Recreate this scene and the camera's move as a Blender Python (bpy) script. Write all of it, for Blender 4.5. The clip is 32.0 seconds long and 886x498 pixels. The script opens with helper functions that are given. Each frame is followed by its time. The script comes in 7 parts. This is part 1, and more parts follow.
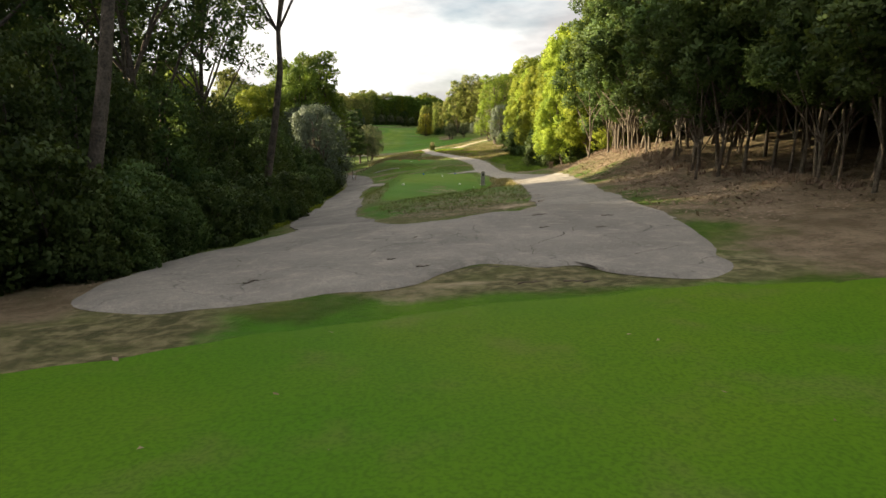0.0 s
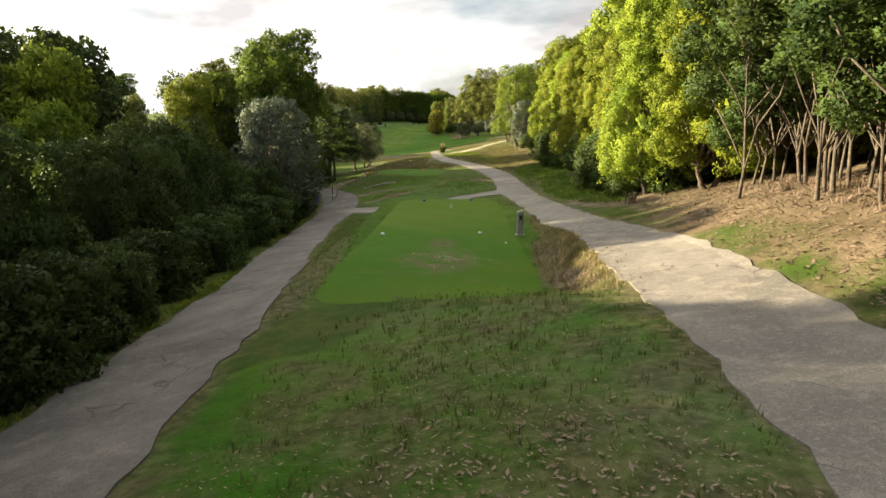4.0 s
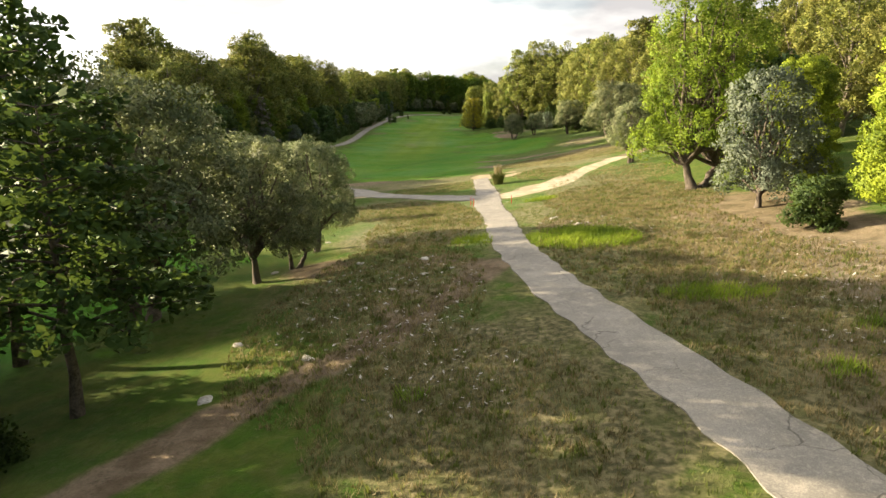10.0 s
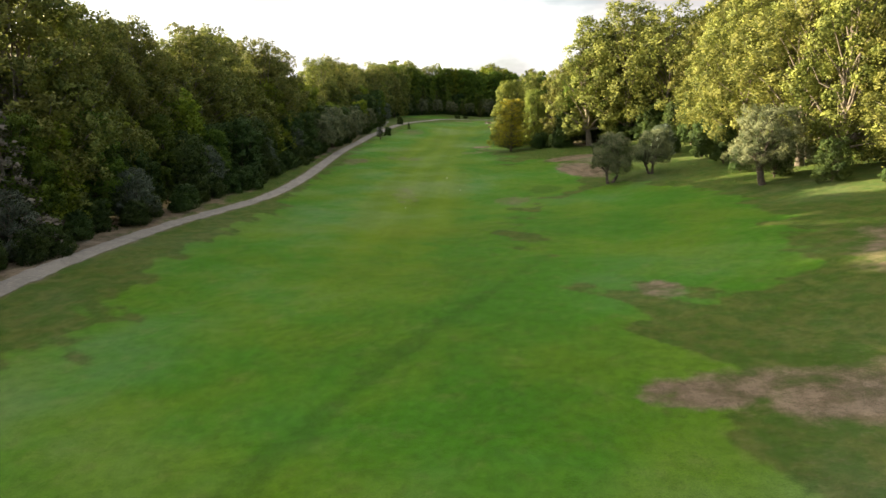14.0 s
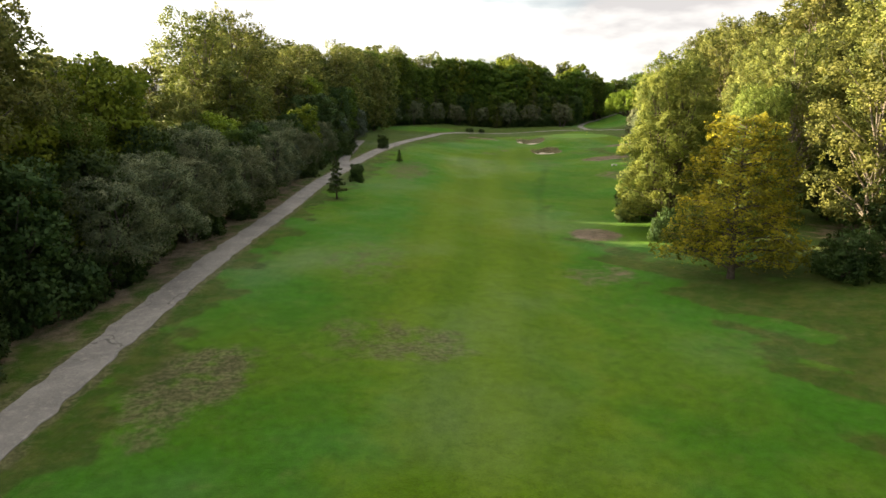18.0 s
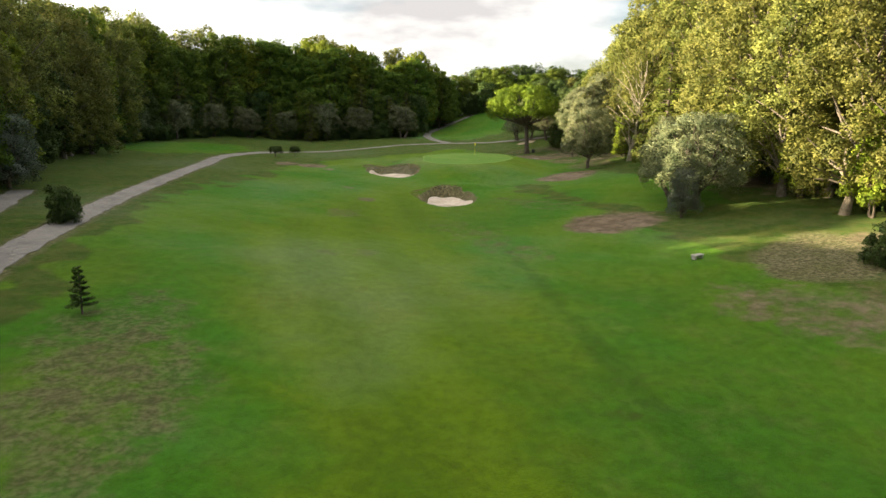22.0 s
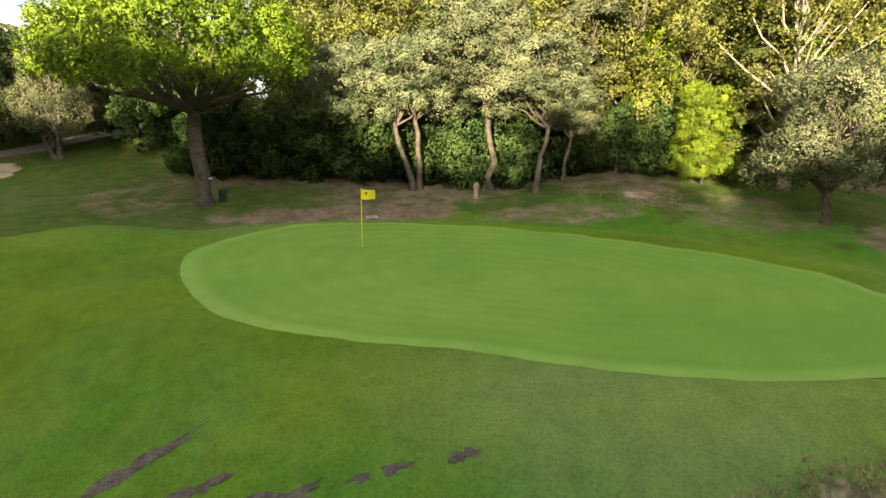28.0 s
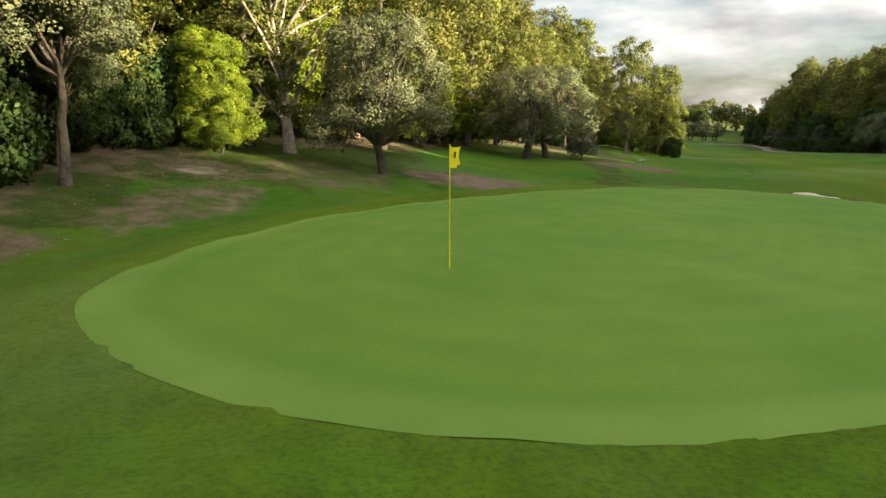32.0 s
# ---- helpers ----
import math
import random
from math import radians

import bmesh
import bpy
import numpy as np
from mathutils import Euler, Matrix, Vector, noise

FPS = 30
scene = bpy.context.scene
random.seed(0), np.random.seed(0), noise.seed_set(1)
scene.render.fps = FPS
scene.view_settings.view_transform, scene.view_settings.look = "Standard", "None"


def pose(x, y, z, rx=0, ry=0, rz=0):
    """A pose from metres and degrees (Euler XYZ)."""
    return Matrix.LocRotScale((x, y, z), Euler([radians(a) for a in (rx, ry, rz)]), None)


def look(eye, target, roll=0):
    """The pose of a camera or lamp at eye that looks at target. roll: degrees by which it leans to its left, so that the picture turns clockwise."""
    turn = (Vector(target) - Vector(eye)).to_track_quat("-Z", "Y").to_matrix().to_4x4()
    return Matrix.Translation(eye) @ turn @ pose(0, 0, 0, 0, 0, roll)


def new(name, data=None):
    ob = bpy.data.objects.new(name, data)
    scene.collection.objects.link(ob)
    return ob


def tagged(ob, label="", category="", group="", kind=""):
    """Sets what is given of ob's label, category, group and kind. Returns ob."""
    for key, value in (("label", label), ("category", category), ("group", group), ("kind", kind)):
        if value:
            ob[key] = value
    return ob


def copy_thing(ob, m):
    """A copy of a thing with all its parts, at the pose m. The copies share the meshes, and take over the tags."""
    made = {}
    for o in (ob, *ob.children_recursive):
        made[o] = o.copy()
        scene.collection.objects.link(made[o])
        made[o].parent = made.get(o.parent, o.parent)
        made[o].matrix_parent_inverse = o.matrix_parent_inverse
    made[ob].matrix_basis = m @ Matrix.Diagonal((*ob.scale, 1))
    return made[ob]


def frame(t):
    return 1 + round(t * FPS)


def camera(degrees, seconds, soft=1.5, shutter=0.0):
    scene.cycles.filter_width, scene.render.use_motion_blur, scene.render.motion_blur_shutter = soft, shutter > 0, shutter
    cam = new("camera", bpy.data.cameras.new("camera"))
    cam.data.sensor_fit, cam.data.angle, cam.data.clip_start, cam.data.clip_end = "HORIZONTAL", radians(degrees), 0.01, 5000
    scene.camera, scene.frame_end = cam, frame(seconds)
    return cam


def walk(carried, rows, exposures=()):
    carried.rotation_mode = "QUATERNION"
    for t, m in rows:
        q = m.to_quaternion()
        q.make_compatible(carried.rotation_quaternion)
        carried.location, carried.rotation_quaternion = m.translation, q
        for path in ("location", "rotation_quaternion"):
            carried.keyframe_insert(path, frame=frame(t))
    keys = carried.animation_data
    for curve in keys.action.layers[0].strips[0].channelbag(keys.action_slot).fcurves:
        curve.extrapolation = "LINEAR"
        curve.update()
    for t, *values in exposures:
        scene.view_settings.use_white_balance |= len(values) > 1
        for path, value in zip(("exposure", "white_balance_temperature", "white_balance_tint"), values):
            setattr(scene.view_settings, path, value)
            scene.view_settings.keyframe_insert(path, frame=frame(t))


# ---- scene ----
cam = camera(70.55, 32.0)
PATH = [  # seconds, place, turn
    (0, 0.00, 0.00, 2.45, 79.06, -0.01, -0.15),
    (0.5, -0.10, 2.66, 2.50, 78.99, 0.01, -0.25),
    (1, 0.09, 5.36, 2.51, 79.00, -0.06, 0.10),
    (1.5, 0.11, 8.22, 2.53, 78.93, -0.03, 0.15),
    (2, 0.17, 11.05, 2.55, 78.98, 0.01, 0.39),
    (2.5, 0.18, 14.03, 2.65, 78.91, -0.05, 0.37),
    (3, 0.27, 17.08, 2.77, 78.89, -0.08, 0.66),
    (3.5, 0.27, 20.24, 2.91, 78.82, -0.17, 0.84),
    (5.5, -0.03, 33.92, 3.40, 78.57, 0.04, 1.63),
    (6, -0.16, 37.77, 3.55, 78.46, 0.03, 1.91),
    (6.5, -0.33, 41.88, 3.66, 78.37, 0.05, 2.17),
    (7, -0.60, 46.97, 3.80, 78.25, -0.02, 2.42),
    (7.5, -0.92, 53.36, 3.97, 78.17, -0.02, 2.86),
    (8, -1.62, 61.00, 4.12, 78.08, -0.13, 2.89),
    (8.5, -2.08, 70.00, 4.25, 78.01, 0.23, 3.17),
    (9, -2.58, 80.04, 4.55, 77.83, 0.13, 3.50),
    (9.5, -3.40, 90.79, 4.65, 77.79, 0.06, 3.68),
    (10, -4.21, 101.67, 4.81, 77.65, -0.11, 3.72),
    (10.5, -5.11, 112.49, 5.08, 77.43, -0.33, 3.66),
    (11, -6.11, 123.55, 5.35, 77.22, -0.28, 3.52),
    (11.5, -6.82, 134.40, 5.43, 77.23, -0.06, 3.84),
    (12, -7.93, 145.09, 5.54, 77.29, 0.02, 3.94),
    (12.5, -8.79, 155.84, 5.95, 77.05, 0.07, 4.44),
    (13, -10.26, 167.48, 6.59, 77.02, 0.28, 4.48),
    (13.5, -11.77, 179.69, 7.26, 77.20, 0.66, 4.43),
    (15.5, -14.19, 237.67, 8.32, 77.96, -0.31, 4.84),
    (16, -16.14, 249.77, 8.95, 77.92, -0.35, 4.81),
    (16.5, -18.50, 261.32, 9.57, 77.86, -0.14, 5.10),
    (17, -21.63, 272.76, 9.89, 77.73, -0.12, 4.96),
    (17.5, -24.90, 284.11, 9.98, 77.60, -0.04, 4.36),
    (18, -27.36, 295.65, 10.16, 77.53, -0.06, 3.00),
    (18.5, -29.24, 307.25, 10.33, 77.49, 0.08, 1.11),
    (19, -30.27, 318.18, 10.44, 77.66, 0.13, -2.30),
    (19.5, -30.36, 327.04, 10.39, 77.68, 0.19, -5.17),
    (20, -30.65, 334.63, 10.30, 77.67, 0.11, -7.10),
    (20.5, -31.47, 343.29, 10.31, 77.76, 0.07, -8.97),
    (21, -32.34, 352.89, 10.38, 77.78, 0.11, -11.19),
    (21.5, -32.37, 362.67, 10.51, 77.86, 0.15, -14.17),
    (22, -31.94, 372.00, 10.54, 77.84, -0.02, -16.02),
    (22.5, -30.89, 382.81, 10.50, 77.93, 0.14, -17.10),
    (23, -30.88, 393.84, 10.43, 78.00, -0.00, -19.15),
    (23.5, -30.44, 405.32, 10.35, 78.00, 0.12, -23.83),
    (24, -29.14, 417.19, 10.23, 78.12, 0.14, -28.72),
    (24.5, -27.45, 428.98, 10.02, 78.23, 0.10, -33.21),
    (26.5, -22.40, 462.11, 9.21, 78.03, 0.11, -65.64),
    (27, -21.27, 466.14, 8.83, 77.94, -0.05, -74.14),
    (27.5, -20.13, 469.50, 8.50, 77.97, -0.10, -82.35),
    (28, -18.68, 472.34, 8.18, 78.09, -0.26, -90.11),
    (28.5, -16.87, 475.20, 7.93, 78.00, -0.34, -97.85),
    (29, -14.79, 478.07, 7.73, 78.09, -0.37, -105.76),
    (29.5, -12.40, 480.60, 7.48, 78.02, -0.10, -114.30),
    (30, -9.87, 482.60, 7.15, 78.09, -0.11, -122.88),
    (30.5, -6.95, 484.28, 6.81, 77.95, -0.03, -132.27),
    (31, -3.82, 485.48, 6.55, 77.90, 0.00, -141.77),
    (31.5, -0.89, 485.86, 6.39, 77.84, 0.08, -153.33),
    (32, 0.86, 485.34, 6.20, 77.81, -0.04, -165.45),
]
walk(cam, [(t, pose(*p)) for t, *p in PATH], [(0, 1.92), (2, 1.9), (4, 1.85), (6, 1.9), (8.5, 1.82), (10.5, 2.08), (11, 2.0), (12, 2.05), (14, 2.12), (16.5, 1.98), (18, 2.08), (21, 2.1), (23, 2.13), (24.5, 2.3), (27, 2.10), (29, 2.12), (31, 2.13), (32, 1.82)])

# ---- light ----
SUN_AZ, SUN_EL = -79.0, 12.8  # degrees clockwise from +y, and above the horizon
world = bpy.data.worlds.new("world")
scene.world = world
world.use_nodes = True
wn, wl = world.node_tree.nodes, world.node_tree.links
background = wn["Background"]
sky = wn.new("ShaderNodeTexSky")
sky.sky_type, sky.sun_disc = "NISHITA", False
sky.sun_elevation, sky.sun_rotation = radians(SUN_EL), radians(SUN_AZ)
sky.air_density, sky.dust_density, sky.ozone_density = 1.0, 2.0, 1.5
# thin broken cloud all round the sky
where = wn.new("ShaderNodeTexCoord")
stretch = wn.new("ShaderNodeMapping")
stretch.inputs["Scale"].default_value = (1.0, 1.0, 3.2)
stretch.inputs["Location"].default_value = (3.1, 0.4, 0.0)
cloud = wn.new("ShaderNodeTexNoise")
cloud.inputs["Scale"].default_value, cloud.inputs["Detail"].default_value, cloud.inputs["Roughness"].default_value = 2.2, 7.0, 0.55
ramp = wn.new("ShaderNodeValToRGB")
ramp.color_ramp.elements[0].position, ramp.color_ramp.elements[1].position = 0.38, 0.56
tone = wn.new("ShaderNodeTexNoise")
tone.inputs["Scale"].default_value, tone.inputs["Detail"].default_value = 5.0, 5.0
shades = wn.new("ShaderNodeValToRGB")
shades.color_ramp.elements[0].position, shades.color_ramp.elements[1].position = 0.35, 0.62
shades.color_ramp.elements[0].color, shades.color_ramp.elements[1].color = (4.6, 4.4, 4.3, 1), (9.6, 9.3, 8.7, 1)
mixed = wn.new("ShaderNodeMixRGB")
wl.new(where.outputs["Generated"], stretch.inputs["Vector"])
wl.new(stretch.outputs["Vector"], cloud.inputs["Vector"])
wl.new(stretch.outputs["Vector"], tone.inputs["Vector"])
# the veil thickens towards the sun and the far end of the hole
veil = wn.new("ShaderNodeVectorMath")
veil.operation = "DOT_PRODUCT"
veil.inputs[1].default_value = (-0.11, 0.07, 0.04)
thick = wn.new("ShaderNodeMath")
wl.new(where.outputs["Generated"], veil.inputs[0])
wl.new(veil.outputs["Value"], thick.inputs[0])
wl.new(cloud.outputs["Fac"], thick.inputs[1])
wl.new(thick.outputs[0], ramp.inputs["Fac"])
wl.new(tone.outputs["Fac"], shades.inputs["Fac"])
wl.new(ramp.outputs["Color"], mixed.inputs["Fac"])
wl.new(sky.outputs["Color"], mixed.inputs["Color1"])
# an overcast sky brightens from the horizon to the zenith, and round the sun
part_z = wn.new("ShaderNodeSeparateXYZ")
wl.new(where.outputs["Generated"], part_z.inputs[0])
rise = wn.new("ShaderNodeMapRange")
rise.inputs["From Min"].default_value, rise.inputs["From Max"].default_value = 0.0, 0.9
rise.inputs["To Min"].default_value, rise.inputs["To Max"].default_value = 0.78, 1.05
wl.new(part_z.outputs["Z"], rise.inputs["Value"])
sunward = wn.new("ShaderNodeVectorMath")
sunward.operation = "DOT_PRODUCT"
sunward.inputs[1].default_value = (math.sin(radians(SUN_AZ)), math.cos(radians(SUN_AZ)), 0.0)
wl.new(where.outputs["Generated"], sunward.inputs[0])
glare = wn.new("ShaderNodeMapRange")
glare.inputs["From Min"].default_value, glare.inputs["From Max"].default_value = 0.0, 0.9
glare.inputs["To Min"].default_value, glare.inputs["To Max"].default_value = 0.0, 0.5
wl.new(sunward.outputs["Value"], glare.inputs["Value"])
gain = wn.new("ShaderNodeMath")
wl.new(rise.outputs["Result"], gain.inputs[0])
wl.new(glare.outputs["Result"], gain.inputs[1])
lifted = wn.new("ShaderNodeVectorMath")
lifted.operation = "SCALE"
wl.new(shades.outputs["Color"], lifted.inputs[0])
wl.new(gain.outputs[0], lifted.inputs["Scale"])
wl.new(lifted.outputs["Vector"], mixed.inputs["Color2"])
wl.new(mixed.outputs["Color"], background.inputs["Color"])
background.inputs["Strength"].default_value = 0.05

sun = new("sun", bpy.data.lights.new("sun", "SUN"))
sun.data.energy, sun.data.angle, sun.data.color = 5.0, radians(0.6), (1.0, 0.84, 0.56)
sun_way = Vector((math.sin(radians(SUN_AZ)) * math.cos(radians(SUN_EL)), math.cos(radians(SUN_AZ)) * math.cos(radians(SUN_EL)), math.sin(radians(SUN_EL))))
sun.matrix_world = look(sun_way * 300, (0, 0, 0))


# ---- materials ----
def material(name, rough=0.8, metal=0.0, spec=0.25):
    m = bpy.data.materials.new(name)
    m.use_nodes = True
    nodes, links = m.node_tree.nodes, m.node_tree.links
    b = nodes["Principled BSDF"]
    b.inputs["Roughness"].default_value, b.inputs["Metallic"].default_value = rough, metal
    b.inputs["Specular IOR Level"].default_value = spec
    return m, nodes, links, b


def noise_node(nodes, links, scale, detail=4.0, vector=None, rough=0.55):
    n = nodes.new("ShaderNodeTexNoise")
    n.inputs["Scale"].default_value, n.inputs["Detail"].default_value, n.inputs["Roughness"].default_value = scale, detail, rough
    if vector is None:
        vector = nodes.new("ShaderNodeNewGeometry").outputs["Position"]
    links.new(vector, n.inputs["Vector"])
    return n.outputs["Fac"]


def blend(nodes, links, fac, a, b):
    n = nodes.new("ShaderNodeMixRGB")
    for slot, value in ((n.inputs["Fac"], fac), (n.inputs["Color1"], a), (n.inputs["Color2"], b)):
        if isinstance(value, bpy.types.NodeSocket):
            links.new(value, slot)
        elif isinstance(value, (int, float)):
            slot.default_value = value
        else:
            slot.default_value = (*value, 1)
    return n.outputs["Color"]


def steps(nodes, links, fac, low, high):
    n = nodes.new("ShaderNodeMapRange")
    n.inputs["From Min"].default_value, n.inputs["From Max"].default_value = low, high
    n.interpolation_type = "SMOOTHSTEP"
    links.new(fac, n.inputs["Value"])
    return n.outputs["Result"]


def sums(nodes, links, op, a, b):
    n = nodes.new("ShaderNodeMath")
    n.operation = op
    for slot, value in ((n.inputs[0], a), (n.inputs[1], b)):
        if isinstance(value, bpy.types.NodeSocket):
            links.new(value, slot)
        else:
            slot.default_value = value
    return n.outputs[0]


def relief(nodes, links, b, fac, strength, distance):
    n = nodes.new("ShaderNodeBump")
    n.inputs["Strength"].default_value, n.inputs["Distance"].default_value = strength, distance
    links.new(fac, n.inputs["Height"])
    links.new(n.outputs["Normal"], b.inputs["Normal"])


def plain(name, a, c, scale=6.0, rough=0.7, metal=0.0, bump=0.2):
    """Two tones of one stuff in grain and in larger patches, with a fine relief."""
    m, nodes, links, b = material(name, rough, metal)
    fine, broad = noise_node(nodes, links, scale * 5, 6), noise_node(nodes, links, scale, 3)
    both = sums(nodes, links, "MULTIPLY", sums(nodes, links, "ADD", fine, broad), 0.5)
    links.new(blend(nodes, links, steps(nodes, links, both, 0.36, 0.64), a, c), b.inputs["Base Color"])
    relief(nodes, links, b, fine, bump, 0.03)
    return m


def leaf_material(name, dark, light, translucent=0.35, dry=None):
    m, nodes, links, b = material(name, 0.6, 0.0, 0.16)
    island = nodes.new("ShaderNodeNewGeometry").outputs["Random Per Island"]
    info = nodes.new("ShaderNodeObjectInfo").outputs["Random"]
    clump = steps(nodes, links, noise_node(nodes, links, 0.75, 3), 0.36, 0.62)
    col = blend(nodes, links, sums(nodes, links, "ADD", sums(nodes, links, "MULTIPLY", island, 0.32), sums(nodes, links, "MULTIPLY", clump, 0.68)), dark, light)
    if dry:
        col = blend(nodes, links, steps(nodes, links, noise_node(nodes, links, 0.5, 2), 0.50, 0.68), col, dry)
    hue = nodes.new("ShaderNodeHueSaturation")
    links.new(sums(nodes, links, "ADD", sums(nodes, links, "MULTIPLY", info, 0.03), 0.485), hue.inputs["Hue"])
    links.new(sums(nodes, links, "ADD", sums(nodes, links, "MULTIPLY", info, 0.35), 0.82), hue.inputs["Value"])
    links.new(col, hue.inputs["Color"])
    links.new(hue.outputs["Color"], b.inputs["Base Color"])
    glow = nodes.new("ShaderNodeBsdfTranslucent")
    bright = blend(nodes, links, 0.35, hue.outputs["Color"], (0.22, 0.28, 0.03))
    links.new(bright, glow.inputs["Color"])
    mix = nodes.new("ShaderNodeMixShader")
    mix.inputs["Fac"].default_value = translucent
    links.new(b.outputs["BSDF"], mix.inputs[1])
    links.new(glow.outputs["BSDF"], mix.inputs[2])
    links.new(mix.outputs["Shader"], nodes["Material Output"].inputs["Surface"])
    return m


LEAF = {
    "olive": leaf_material("olive_leaves", (0.058, 0.080, 0.038), (0.265, 0.275, 0.145), 0.20),
    "euc": leaf_material("eucalyptus_leaves", (0.054, 0.074, 0.020), (0.285, 0.285, 0.066), 0.26),
    "acacia": leaf_material("acacia_leaves", (0.085, 0.135, 0.012), (0.300, 0.350, 0.030), 0.30),
    "pine": leaf_material("pine_needles", (0.060, 0.130, 0.010), (0.235, 0.345, 0.026), 0.26),
    "bushy": leaf_material("bushy_needles", (0.070, 0.105, 0.018), (0.270, 0.300, 0.058), 0.26),
    "dark": leaf_material("evergreen_leaves", (0.020, 0.042, 0.012), (0.085, 0.130, 0.034), 0.24),
    "cedar": leaf_material("cedar_needles", (0.040, 0.075, 0.018), (0.175, 0.200, 0.034), 0.24),
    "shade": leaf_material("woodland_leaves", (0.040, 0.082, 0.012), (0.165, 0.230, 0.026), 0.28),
    "gold": leaf_material("golden_cypress_leaves", (0.070, 0.095, 0.016), (0.520, 0.440, 0.026), 0.28),
    "grey": leaf_material("grey_leaves", (0.065, 0.088, 0.062), (0.165, 0.190, 0.140), 0.18),
    "dead": leaf_material("dry_twigs", (0.110, 0.085, 0.070), (0.230, 0.190, 0.160), 0.10),
    "tuft": leaf_material("grass_blades", (0.060, 0.085, 0.020), (0.170, 0.180, 0.055), 0.35),
    "straw": leaf_material("dry_grass_blades", (0.120, 0.095, 0.045), (0.330, 0.265, 0.140), 0.25),
    "plume": leaf_material("dry_plumes", (0.260, 0.200, 0.110), (0.450, 0.370, 0.230), 0.30),
    "litter": leaf_material("fallen_leaves", (0.130, 0.085, 0.055), (0.330, 0.250, 0.180), 0.10),
}
BARK = plain("bark", (0.050, 0.040, 0.032), (0.145, 0.115, 0.090), 3.0, 0.9, 0, 0.9)
BARK_GREY = plain("grey_bark", (0.060, 0.048, 0.036), (0.160, 0.132, 0.100), 3.0, 0.9, 0, 0.6)
BARK_PALE = plain("pale_bark", (0.10, 0.08, 0.06), (0.25, 0.21, 0.165), 3.0, 0.85, 0, 0.7)
BARK_WHITE = plain("peeling_bark", (0.20, 0.165, 0.125), (0.46, 0.40, 0.32), 2.0, 0.8, 0, 0.5)
STONE = plain("pale_stone", (0.24, 0.22, 0.19), (0.52, 0.49, 0.44), 3.0, 0.9, 0, 0.6)
GRANITE = plain("granite", (0.17, 0.15, 0.15), (0.42, 0.39, 0.38), 9.0, 0.85, 0, 0.4)
WOOD = plain("weathered_wood", (0.12, 0.08, 0.05), (0.32, 0.25, 0.18), 7.0, 0.85, 0, 0.5)
SAND = plain("bunker_sand", (0.46, 0.37, 0.28), (0.66, 0.56, 0.45), 0.5, 0.95, 0, 0.25)
YELLOW = plain("yellow_paint", (0.72, 0.62, 0.01), (0.84, 0.74, 0.02), 5.0, 0.6, 0, 0.05)
BLUE = plain("blue_plastic", (0.010, 0.055, 0.30), (0.018, 0.085, 0.42), 5.0, 0.45, 0, 0.05)
RED = plain("red_paint", (0.42, 0.025, 0.020), (0.56, 0.040, 0.030), 5.0, 0.6, 0, 0.05)
WHITE = plain("white_paint", (0.70, 0.69, 0.66), (0.82, 0.81, 0.79), 4.0, 0.6, 0, 0.1)
DARK = plain("dark_plastic", (0.012, 0.018, 0.014), (0.030, 0.040, 0.032), 5.0, 0.5, 0, 0.1)
TILE = plain("roof_tiles", (0.30, 0.22, 0.18), (0.46, 0.38, 0.32), 0.8, 0.85, 0, 0.3)
PLASTER = plain("pale_plaster", (0.55, 0.52, 0.46), (0.72, 0.69, 0.62), 0.5, 0.85, 0, 0.1)


